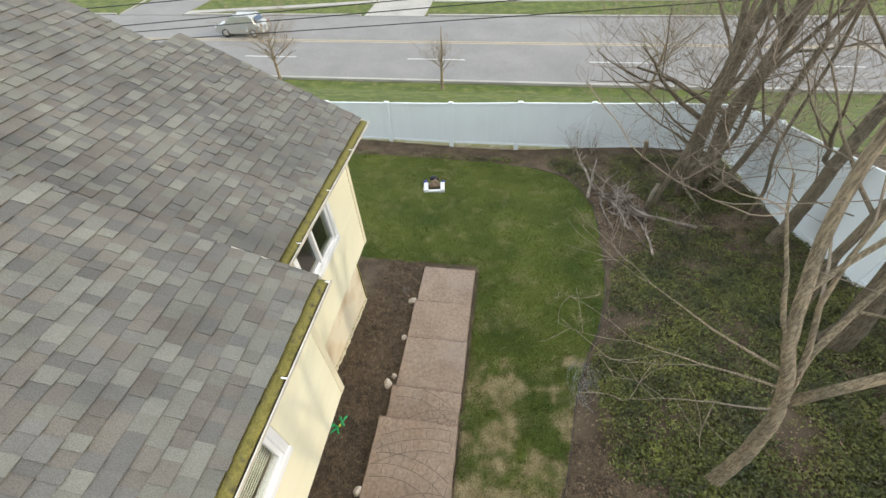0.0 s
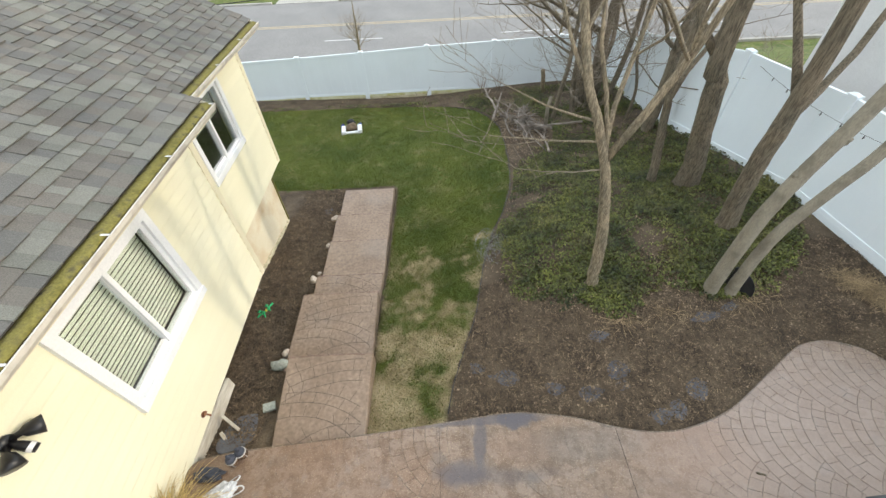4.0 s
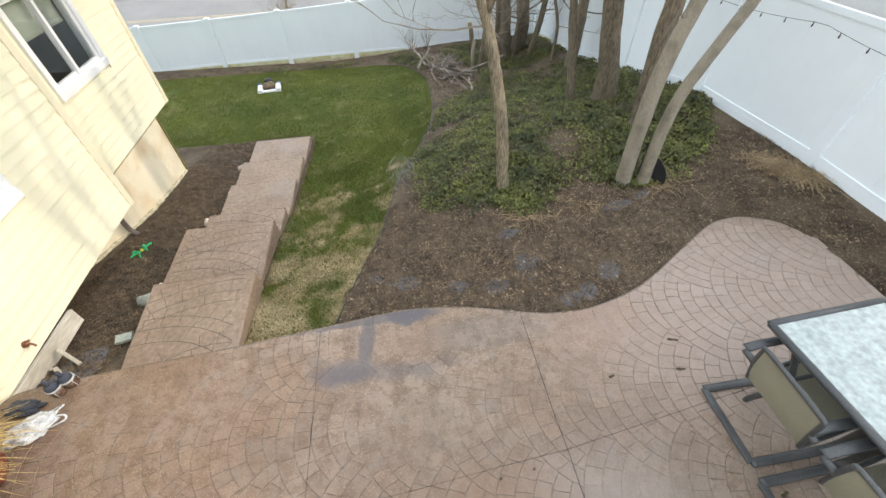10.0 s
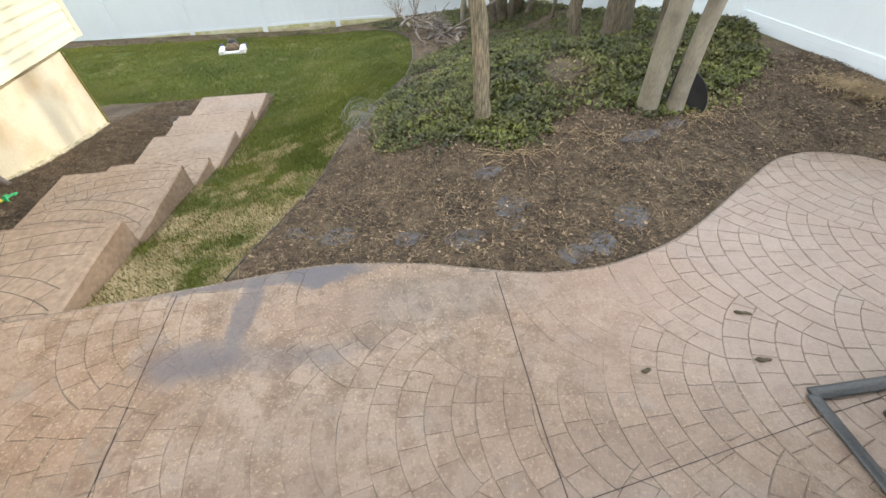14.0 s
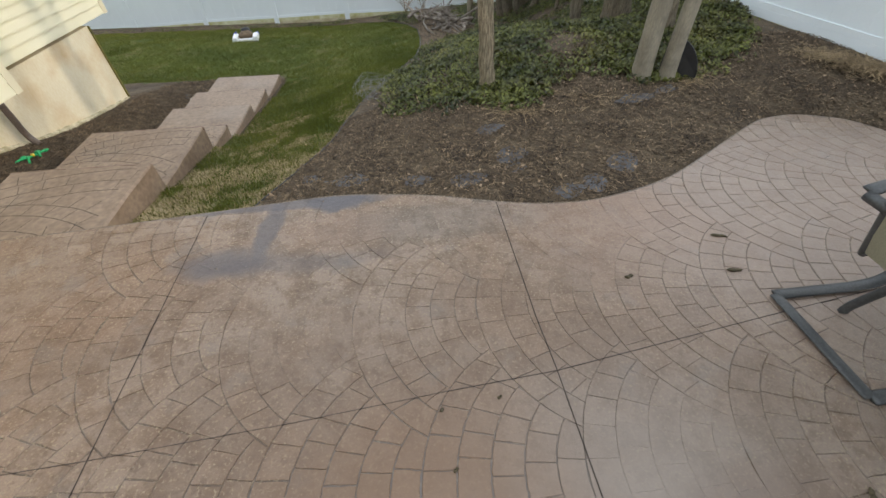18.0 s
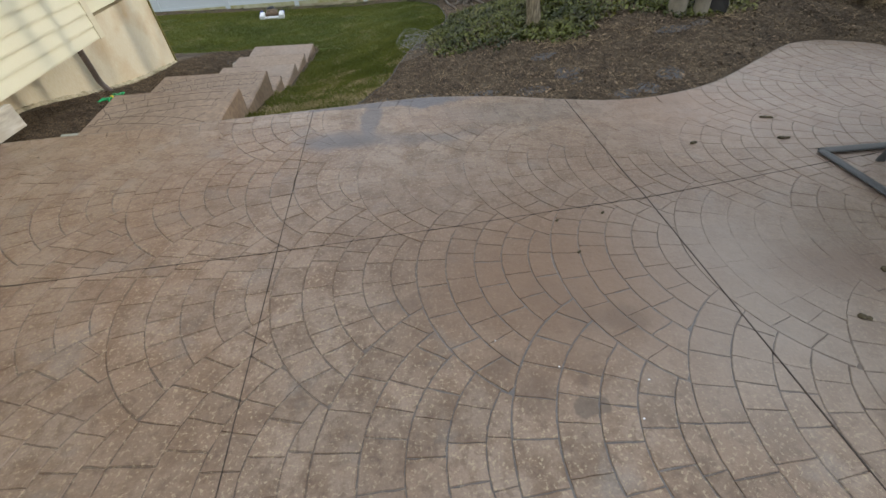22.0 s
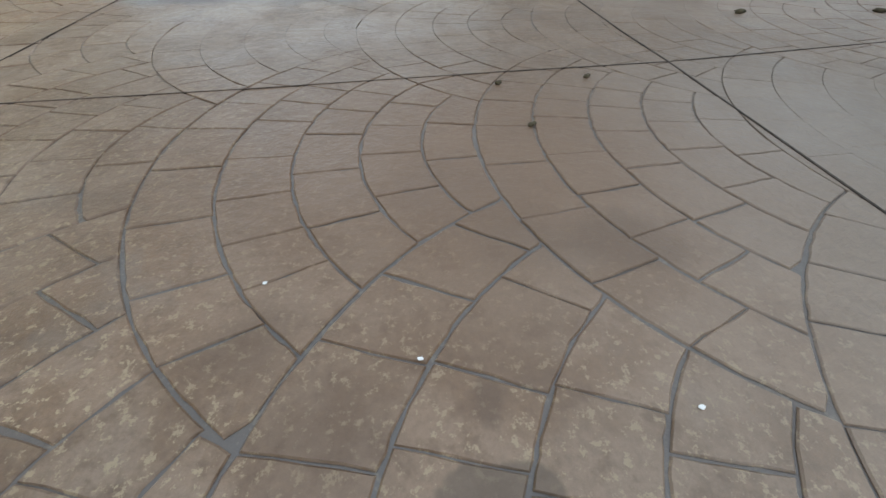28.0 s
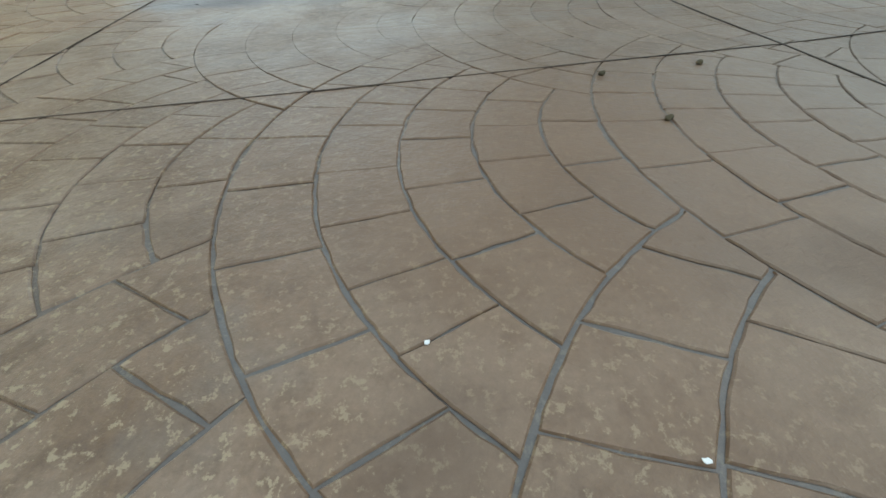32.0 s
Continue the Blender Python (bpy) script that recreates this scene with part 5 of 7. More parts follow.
def patio_table():
    t = thing("patio_table", (1.25, 0.30, 0.0), "dark metal patio table with pale textured glass top", "table", turn=-87.0)
    L, W = 1.55, 0.80    # local x along the long side, y across
    f = Shape()
    outer = [(0, 0), (L, 0), (L, W), (0, W)]
    for (ax, ay), (bx, by) in zip(outer, outer[1:] + outer[:1]):
        f.tube([(ax, ay, 0.715), (bx, by, 0.715)], 0.024, 8, flat=0.8)
    part("table_frame", f, METAL, t, smooth=True)
    part("glass_top", Shape().box(0.02, L - 0.02, 0.02, W - 0.02, 0.712, 0.727, 0.003), TABLEGLASS, t, "pale green textured glass")
    for x in (0.2, L - 0.2):
        for y in (0.1, W - 0.1):
            part("leg", Shape().tube(smooth3([(x, y, 0.0), (x, y, 0.05), (x + (0.06 if x < 1 else -0.06), y, 0.4), (x - (0.1 if x < 1 else -0.1), y, 0.70)], 4), 0.019, 8), METAL, t, smooth=True)
        part("cross_bar", Shape().tube([(x + (0.05 if x < 1 else -0.05), 0.1, 0.42), (x + (0.05 if x < 1 else -0.05), W - 0.1, 0.42)], 0.014, 8), METAL, t, smooth=True)
    part("under_rail", Shape().tube([(0.05, 0.2, 0.69), (L - 0.05, 0.2, 0.69)], 0.014, 8), METAL, t, smooth=True)
    return t


patio_table()


def deck_box():
    b = thing("deck_box", (-3.98, -0.27, 0.0), "grey resin deck storage box with a ribbed door and black latches", "storage box")
    # local: x towards the patio, y along the wall
    part("body", Shape().box(0.0, 0.60, 0.0, 0.37, 0.0, 0.44, 0.01), BOXGREY, b)
    lid = Shape()
    lid.add([(-0.02, -0.02, 0.44), (0.625, -0.02, 0.44), (0.625, 0.39, 0.44), (-0.02, 0.39, 0.44), (0.0, 0.0, 0.53), (0.60, 0.0, 0.505), (0.60, 0.375, 0.505), (0.0, 0.375, 0.53)],
            [(3, 2, 1, 0), (4, 5, 6, 7), (0, 1, 5, 4), (1, 2, 6, 5), (2, 3, 7, 6), (3, 0, 4, 7)])
    part("lid", lid, BOXGREY, b, "plain grey sloping lid")
    door = part("door", Shape().box(0.60, 0.614, 0.012, 0.358, 0.02, 0.43, 0.004), BOXGREY, b)
    for i in range(5):
        z = 0.082 + i * 0.068
        part("rib", Shape().tube([(0.611, 0.045, z), (0.611, 0.328, z)], 0.012, 10, flat=2.75), BOXGREY, door, smooth=True)
    part("handle_slot", Shape().box(0.612, 0.618, 0.15, 0.22, 0.405, 0.42), BLACK, door)
    for y in (0.07, 0.25):
        part("latch", Shape().box(0.612, 0.638, y, y + 0.052, 0.004, 0.036, 0.006), BLACK, b, "black plastic latch")
    return b


deck_box()


def grass_pot():
    g = thing("potted_grass", (-3.74, 0.37, 0.0), "dry straw-coloured ornamental grass spilling from a red-brown pot", "potted plant")
    s = Shape()
    prof = [(0.0, 0.0), (0.13, 0.0), (0.165, 0.06), (0.19, 0.16), (0.205, 0.25), (0.215, 0.27), (0.215, 0.30), (0.195, 0.30), (0.185, 0.26), (0.0, 0.25)]
    n = 24
    for r, z in prof:
        s.v += [(r * math.cos(2 * math.pi * k / n), r * math.sin(2 * math.pi * k / n), z) for k in range(n)]
    s.f = [(i * n + k, i * n + (k + 1) % n, (i + 1) * n + (k + 1) % n, (i + 1) * n + k) for i in range(len(prof) - 1) for k in range(n)]
    part("pot", s, TERRACOTTA, g, "red-brown glazed pot", True)
    rnd = random.Random(11)
    b = Shape()
    for i in range(1250):
        a, q = rnd.uniform(0, 2 * math.pi), 0.15 * math.sqrt(rnd.random())
        x, y = q * math.cos(a), q * math.sin(a)
        out = (math.pi + rnd.gauss(0, 0.8) if rnd.random() < 0.6 else rnd.gauss(0.4, 0.9))
        bias = 0.15
        ln = rnd.uniform(0.20, 0.44)
        lean, rise = rnd.uniform(0.45, 1.1), rnd.uniform(0.40, 0.80)
        dx, dy = math.cos(out) * lean - bias, math.sin(out) * lean + 0.12
        w = rnd.uniform(0.0024, 0.0052)
        px, py = -math.sin(out) * w, math.cos(out) * w
        pts = []
        for k in range(5):
            t = k / 4
            h = 0.27 + ln * (rise * t - 0.85 * lean * t * t)
            pts.append((x + dx * ln * t, y + dy * ln * t, max(0.03, h)))
        vs = []
        for k, (u, v, z) in enumerate(pts):
            e = 1 - 0.8 * k / 4
            vs += [(u - px * e, v - py * e, z), (u + px * e, v + py * e, z)]
        b.add(vs, [(2 * k, 2 * k + 1, 2 * k + 3, 2 * k + 2) for k in range(4)])
    tagged(part("blades", b, STRAW, g, "dry bent straw-coloured blades"), kind="stuff")
    return g


grass_pot()


def crumpled(name, place, size, mat, label, category, seed, amount=0.35):
    s = Shape()
    n, m = 40, 22
    for j in range(m + 1):
        th = math.pi * j / m
        for i in range(n):
            ph = 2 * math.pi * i / n
            d = Vector((math.sin(th) * math.cos(ph), math.sin(th) * math.sin(ph), math.cos(th)))
            k = 1 + amount * (noise.noise(d * 2.2 + Vector((seed, 0, 0))) + 0.6 * abs(noise.noise(d * 5.0 + Vector((0, seed, 0)))) - 0.35 * abs(noise.noise(d * 10.0 + Vector((seed, seed, 0)))))
            s.v.append((size[0] * d.x * k, size[1] * d.y * k, max(0.0, size[2] * (d.z * k + 0.8))))
    for j in range(m):
        for i in range(n):
            a, b = j * n + i, j * n + (i + 1) % n
            s.f.append((a, a + n, b + n, b))
    ob = part(name, s, mat)
    ob.matrix_basis = pose(*place)
    return tagged(ob, label, category)


bag = crumpled("plastic_bag", (-3.59, 0.66, 0.0, 0, 0, 34), (0.135, 0.085, 0.05), PLASTICBAG, "crumpled white plastic bag with handles lying on the patio", "bag", 3, 0.5)
for side in (-1, 1):
    part("handle_loop", Shape().tube(smooth3([(0.10, side * 0.020, 0.035), (0.155, side * 0.022, 0.05), (0.195, side * 0.045, 0.04), (0.180, side * 0.070, 0.025), (0.09, side * 0.062, 0.03)], 3), 0.007, 7, flat=0.5), PLASTICBAG, bag, smooth=True)
crumpled("dark_cloth", (-3.75, 0.84, 0.0), (0.13, 0.06, 0.03), SHOE, "crumpled dark cloth beside the garden lights", "cloth", 9)


AMBER = surface("brown_lamp_glass", (0.075, 0.045, 0.03), (0.16, 0.10, 0.065), 30, 0.25, 0.1, 60)


def stake_light(place, turn):
    """A small garden light stood upside down: dark glass body, pale ring, black dome and stub."""
    s0 = thing("garden_light", place, "small black garden light with pale ring on brown glass", "garden light", "garden lights by the house wall", turn)

    def lathe(prof, n=20):
        s = Shape()
        for r, z in prof:
            s.v += [(0.82 * r * math.cos(2 * math.pi * k / n), 0.82 * r * math.sin(2 * math.pi * k / n), 0.82 * z) for k in range(n)]
        s.f = [(i * n + k, i * n + (k + 1) % n, (i + 1) * n + (k + 1) % n, (i + 1) * n + k) for i in range(len(prof) - 1) for k in range(n)]
        s.f += [tuple(reversed(range(n))), tuple((len(prof) - 1) * n + k for k in range(n))]
        return s
    part("glass_body", lathe([(0.050, 0.0), (0.056, 0.01), (0.058, 0.05), (0.055, 0.088)]), AMBER, s0, "brown glass body", True)
    part("ring", lathe([(0.056, 0.086), (0.061, 0.088), (0.061, 0.104), (0.054, 0.106)]), RUBBER, s0, "pale metal ring", True)
    part("dome", lathe([(0.056, 0.105), (0.053, 0.125), (0.040, 0.146), (0.022, 0.158)]), SHOE, s0, "matt black dome", True)
    part("stub", lathe([(0.021, 0.157), (0.017, 0.18), (0.018, 0.215), (0.013, 0.222)], 14), SHOE, s0, smooth=True)
    for k in range(4):
        a = k * math.pi / 2 + 0.3
        part("wire", Shape().tube([(0.048 * math.cos(a), 0.048 * math.sin(a), 0.0), (0.050 * math.cos(a), 0.050 * math.sin(a), 0.074)], 0.0022, 5), RUBBER, s0)
    return s0


stake_light((-3.56, 0.94, 0.0), 10)
stake_light((-3.50, 1.00, 0.0), 50)


def plank(name, a, b, w, h, mat, label, category="board"):
    """A weathered plank from a to b."""
    a, b = Vector(a), Vector(b)
    d = b - a
    m = Matrix.Translation(a) @ d.to_track_quat("X", "Z").to_matrix().to_4x4()
    s = Shape().box(0, d.length, -w / 2, w / 2, -h / 2, h / 2, 0.004)
    ob = part(name, s, mat)
    ob.matrix_basis = m
    return tagged(ob, label, category)


plank("edging_board", (-3.975, 0.45, -0.125), (-3.965, 1.81, -0.155), 0.035, 0.17, BOARD, "weathered cream board leaning at the foot of the wall")
plank("wooden_stake", (-3.90, 1.42, -0.12), (-3.72, 1.30, -0.20), 0.03, 0.03, BOARD, "short pale wooden stake beside the board", "stake")
plank("wooden_stake", (-3.88, 1.27, -0.16), (-3.80, 1.18, -0.22), 0.03, 0.03, BOARD, "short pale wooden stake beside the board", "stake")

sp = thing("hose_tap", (AX + 0.017, 1.36, 0.09), "small rusty brass hose tap on the siding", "tap")
part("flange", Shape().tube([(0, 0, 0), (0.012, 0, 0)], 0.03, 12), RUST, sp)
part("spout", Shape().tube(smooth3([(0.01, 0, 0), (0.035, 0, 0), (0.055, 0, -0.015), (0.058, 0, -0.035)], 3), 0.009, 8), RUST, sp, smooth=True)
part("handle", Shape().tube([(0.035, -0.022, 0.022), (0.035, 0.022, 0.022)], 0.008, 8).tube([(0.035, 0, 0.0), (0.035, 0, 0.022)], 0.005, 6), RUST, sp, "red worn handle", True)

fl = thing("flood_light", (AX + 0.017, 0.60, 1.72), "dark twin-head motion flood light under the eave", "lamp")
part("mount", Shape().tube([(0, 0, 0), (0.025, 0, 0)], 0.045, 14), BLACK, fl, smooth=True)
for sgn in (-1, 1):
    part("head", Shape().tube([(0.02, sgn * 0.02, 0.0), (0.05, sgn * 0.055, -0.005), (0.060, sgn * 0.065, -0.01), (0.085, sgn * 0.092, -0.025), (0.108, sgn * 0.118, -0.042)], [0.016, 0.018, 0.034, 0.046, 0.055], 14), BLACK, fl, "black conical lamp head", True)
sensor = part("sensor", Shape().tube([(0.02, 0, -0.01), (0.05, 0, -0.035), (0.085, 0, -0.065), (0.115, 0, -0.09)], [0.014, 0.026, 0.030, 0.026], 12), BLACK, fl, "black motion sensor", True)
part("lens_band", Shape().tube([(0.084, 0, -0.064), (0.103, 0, -0.080)], [0.0315, 0.0305], 12), FRAMEWHITE, sensor, "white lens band")

tagged(part("downspout_outlet", Shape().tube(smooth3([(BX + 0.05, 3.47, -0.02), (BX + 0.055, 3.47, -0.35), (BX + 0.06, 3.47, gz(BX, 3.47) + 0.10), (BX + 0.13, 3.45, gz(BX + .2, 3.47) + 0.02)], 4), 0.030, 10, flat=0.75), DARKPIPE, smooth=True), "short dark brown downspout ending above the mulch", "downspout")

# ---- small things in the beds ----
def garden_rock(x, y, sx, sy, sz, mat, label, seed, z=None):
    s = Shape().blob((0, 0, sz * 0.55), (sx, sy, sz), seed, 0.45, 12, 8)
    ob = part("rock", s, mat, smooth=True)
    ob.matrix_basis = pose(x, y, gz(x, y) - 0.01 if z is None else z, 0, 0, seed * 37)
    return tagged(ob, label, "rock", "rocks beside the steps")


for x, y, a, b, c, mat, lb, sd in [(-3.61, 5.56, .085, .06, .05, ROCK, "pale rounded field stone beside the steps", 1), (-3.58, 4.72, .05, .045, .035, ROCK, "small pale stone beside the steps", 2),
                                   (-3.62, 3.80, .08, .055, .05, ROCK, "pale rounded field stone beside the steps", 3), (-3.56, 3.95, .05, .04, .035, ROCK, "small pale stone beside the steps", 4),
                                   (-3.58, 2.12, .11, .075, .06, GREYROCK, "large grey-green stone beside the steps", 5), (-3.56, 2.30, .06, .05, .06, ROCK, "upright cream stone beside the steps", 6)]:
    garden_rock(x, y, a, b, c, mat, lb, sd, settle(x, y, gz(x, y)) + 0.0)


def flagstone(x, y, r, seed, label, z=None, long=0.7, turn=None):
    rnd = random.Random(seed)
    outline = smooth_line([(r * rnd.uniform(0.6, 1.3) * math.cos(2 * math.pi * k / 7), long * r * rnd.uniform(0.6, 1.3) * math.sin(2 * math.pi * k / 7)) for k in range(8)], 3)[:-1]
    ob = part("flagstone", Shape().prism(outline, -0.06, 0.0, 0.003), SLATE)
    e = 0.08
    h = lambda u, v: settle(u, v, gz(u, v)) + 0.016 * noise.noise(Vector((u * 2.2, v * 2.2, 0)))
    sx, sy = (h(x + e, y) - h(x - e, y)) / (2 * e), (h(x, y + e) - h(x, y - e)) / (2 * e)
    tilt = Vector((0, 0, 1)).rotation_difference(Vector((-sx, -sy, 1)).normalized()).to_matrix().to_4x4()
    ob.matrix_basis = pose(x, y, h(x, y) + 0.003 if z is None else z, 0, 0, 0) @ tilt @ pose(0, 0, 0, 0, 0, rnd.uniform(0, 180) if turn is None else turn)
    return tagged(ob, label, "flagstone", "flagstones sunk in the beds")


for x, y, r, sd, lg, tn in [(0.26, 1.68, .13, 41, .75, 20), (0.19, 2.10, .12, 42, .7, 5), (0.24, 1.51, .08, 43, .8, 80), (0.93, 1.42, .15, 44, .8, 30), (0.67, 1.23, .13, 45, .7, 70), (0.48, 1.17, .12, 46, .6, 10), (-0.12, 1.46, .17, 47, .5, 12), (-0.45, 1.54, .12, 55, .6, 160),
                            (-0.92, 1.72, .17, 56, .5, 165), (-1.22, 1.86, .13, 49, .6, 150), (1.40, 2.21, .20, 50, .28, 8), (1.75, 2.33, .14, 51, .35, 20), (-3.80, 5.85, .18, 49, .7, 0)]:
    flagstone(x, y, r, sd, "flat blue-grey flagstone half sunk in mulch", None, lg, tn)
flagstone(-3.72, 1.29, .22, 53, "flat grey flagstone half sunk in mulch")
plank("concrete_scrap", (-3.55, 1.52, -0.235), (-3.43, 1.56, -0.25), 0.09, 0.035, GREYROCK, "small grey slab scrap on the mulch", "slab")

ty = thing("toy_sprinkler", (-4.06, 2.99, gz(-4.06, 2.99) + 0.02), "bright green plastic garden toy with yellow cap", "toy", turn=62)
for k, pth in enumerate([[(-0.15, 0, 0.01), (-0.08, 0.015, 0.03), (0.02, -0.01, 0.025), (0.14, 0.01, 0.02)], [(-0.05, -0.06, 0.0), (-0.02, -0.02, 0.03), (0.0, 0.03, 0.02), (-0.02, 0.07, 0.0)], [(0.06, -0.05, 0.01), (0.08, 0.0, 0.035), (0.10, 0.06, 0.01)]]):
    part("arm", Shape().tube(smooth3(pth, 4), 0.011, 8), GREEN, ty, smooth=True)
for k, (x, y) in enumerate([(-0.15, 0.0), (0.15, 0.01), (0.10, 0.06), (-0.02, 0.075)]):
    part("paddle", Shape().blob((x, y, 0.015), (0.028, 0.02, 0.012), 2 + k, 0.2), GREEN, ty, smooth=True)
part("cap", Shape().tube([(0.03, -0.01, 0.02), (0.03, -0.01, 0.045)], 0.014, 10), YELLOW, ty, "yellow plastic cap", True)

# square planter of pale blocks on the lawn
pl = thing("lawn_planter", (-3.80, 9.35, gz(-3.8, 9.35) - 0.02), "small square of white blocks with dark soil and bags", "planter", turn=8)
for k, (x, y, a, b, h) in enumerate([(-0.27, -0.22, 0.11, 0.34, 0.13), (0.15, -0.22, 0.11, 0.34, 0.13), (-0.16, -0.21, 0.31, 0.08, 0.09)]):
    part("block", Shape().box(x, x + a, y, y + b, 0, h, 0.02), FRAMEWHITE, pl, "white block")
part("soil_bag", Shape().blob((0.0, 0.07, 0.09), (0.16, 0.17, 0.09), 4, 0.4), CHIP, pl, smooth=True)
part("blue_bag", Shape().blob((-0.24, 0.17, 0.07), (0.05, 0.07, 0.07), 6, 0.5), BLUE, pl, "dark blue plastic bag", True)
part("blue_bag", Shape().blob((0.22, 0.17, 0.07), (0.05, 0.07, 0.06), 7, 0.5), BLUE, pl, "dark blue plastic bag", True)
part("black_bag", Shape().blob((0.0, 0.28, 0.10), (0.12, 0.08, 0.09), 8, 0.5), BLACK, pl, "black plastic bag", True)

# black dish standing on edge behind the twin trunks
s = Shape()
arc = [(0.30 * math.cos(math.pi * k / 44), 0.30 * math.sin(math.pi * k / 44)) for k in range(23)] + [(0.0, -0.06), (0.28, -0.06)]
m = len(arc)
s.v = [(x, -0.006 + 0.4 * (x * x + z * z), z) for x, z in arc] + [(x, 0.006 + 0.4 * (x * x + z * z), z) for x, z in arc]
s.f = [tuple(range(m)), tuple(m + k for k in reversed(range(m)))] + [(k, m + k, m + (k + 1) % m, (k + 1) % m) for k in range(m)]
sl = part("plastic_dish", s, BLACK, smooth=False)
sl.matrix_basis = pose(1.79, 2.61, gz(1.79, 2.61) + 0.01, 0, 0, -46)
tagged(sl, "black curved plastic dish leaning against the twin trunks", "dish")


def brush_pile():
    p = thing("brush_pile", (0.68, 8.5, gz(0.68, 8.5)), "heap of pale weathered dead branches at the lawn's edge", "brush pile")
    rnd = random.Random(17)
    for i in range(34):
        a = math.radians(rnd.gauss(103, 14) if i < 20 else rnd.gauss(95, 45))
        ln = rnd.uniform(0.6, 2.6)
        cy = rnd.gauss(0, 0.6)
        cx = rnd.gauss(0, 0.15) - 0.22 * cy
        z0 = abs(rnd.gauss(0.12, 0.12)) + 0.03
        tilt = rnd.gauss(0.06, 0.24)
        r = rnd.choice([0.009, 0.012, 0.016, 0.024, 0.036])
        ln *= 0.85 if i < 20 else 0.4
        bend = rnd.uniform(-0.16, 0.16) * ln
        pts = []
        for k in range(6):
            t = k / 5 - 0.5
            off = bend * (1 - 4 * t * t)
            pts.append((cx + math.cos(a) * ln * t - math.sin(a) * off + rnd.uniform(-.05, .05), cy + math.sin(a) * ln * t + math.cos(a) * off + rnd.uniform(-.05, .05),
                        max(0.01, z0 + tilt * ln * t + rnd.uniform(-.03, .03)) + gz(0.68 + cx + math.cos(a) * ln * t, 8.5 + cy + math.sin(a) * ln * t) - gz(0.68, 8.5)))
        dead = Shape().tube(pts, [r, r * 0.95, r * 0.85, r * 0.7, r * 0.55, r * 0.3], 6)
        for k in (2, 3, 4):
            q = Vector(pts[k])
            e = Vector(pts[k + 1]) - q
            e = (e.normalized() + Vector((rnd.uniform(-1, 1), rnd.uniform(-1, 1), rnd.uniform(-.1, .8)))) * rnd.uniform(0.10, 0.28)
            dead.tube([tuple(q), tuple(q + e * 0.5 + Vector((0, 0, 0.02))), tuple(q + e)], [r * 0.5, r * 0.35, r * 0.18], 5)
        part("dead_branch", dead, DEADWOOD, p, smooth=True)
    return p


brush_pile()
stump = tagged(part("tree_stub", Shape().tube([(1.15, 8.6, gz(1.15, 8.6) - 0.1), (1.13, 8.6, gz(1.15, 8.6) + 0.5), (1.16, 8.58, gz(1.15, 8.6) + 0.75)], [0.05, 0.045, 0.04], 9), BARK_PALE, smooth=True), "pale upright dead stub by the brush pile", "stump")
tagged(part("tree_stub", Shape().tube([(1.6, 10.9, gz(1.6, 10.9) - 0.1), (1.55, 10.9, gz(1.6, 10.9) + 0.45), (1.5, 10.88, gz(1.6, 10.9) + 0.62)], [0.07, 0.06, 0.055], 9), BARK, smooth=True), "dark sawn stub near the back fence", "stump")

# string lights along the side fence
sg = thing("string_lights", (3.55, 3.5, 1.3), "dark string lights sagging along the white fence", "string lights")
inv = sg.matrix_basis.inverted()
cord = []
for i in range(41):
    t = i / 40
    y = 5.6 - 6.2 * t
    x = along([(-6, 3.78), (0.5, 3.68), (2.36, 3.60), (4.2, 3.44), (6.0, 3.30)], y) - 0.03
    u = (t * 2.4) % 1.0
    cord.append((x, y, along([(0.0, 1.45), (6, 1.40)], y) - 0.30 * u * (1 - u) * 1.4))
ob = part("cord", Shape().tube(cord, 0.0022, 5), CABLE, sg)
ob.matrix_basis = inv
for i in range(2, 40, 2):
    x, y, z = cord[i]
    ob = part("bulb", Shape().tube([(x, y, z), (x, y, z - 0.018), (x, y, z - 0.036), (x, y, z - 0.05)], [0.005, 0.006, 0.009, 0.003], 7), BLACK, sg, smooth=True)
    ob.matrix_basis = inv

# dead leaves and specks on the patio
def dropping(name, x, y, ln, turn, mat, label, category, r=0.011):
    s = Shape().blob((-ln * 0.18, 0, r * 0.45), (ln * 0.34, r, r * 0.7), x * 7, 0.5, 10, 7).blob((ln * 0.25, r * 0.3, r * 0.4), (ln * 0.26, r * 0.75, r * 0.6), y * 9 + 1, 0.5, 10, 7)
    ob = part(name, s, mat, smooth=True)
    ob.matrix_basis = pose(x, y, 0.0, 0, 0, turn)
    return tagged(ob, label, category, "leaves on the patio")


CURL = surface("curled_dead_leaf", (0.05, 0.042, 0.022), (0.10, 0.08, 0.045), 30, 0.9, 0.5, 120)
for x, y, ln, tn in [(0.515, 0.420, .045, 10), (1.045, 0.395, .07, -12), (1.12, 0.635, .08, -20), (0.86, -0.55, .055, 60), (0.95, -0.59, .055, -40), (0.69, -0.57, .03, 20), (0.42, -0.76, .04, -40), (1.21, -0.45, .06, 15)]:
    dropping("dead_leaf", x, y, ln, tn, CURL, "small dark curled dead leaf on the patio", "leaf")
for x, y in [(-0.434, -0.314), (-0.236, -0.088), (-0.458, -0.11)]:
    dropping("moss_tuft", x, y, 0.020, 30, CURL, "small dark tuft of moss in a patio joint", "moss", 0.006)
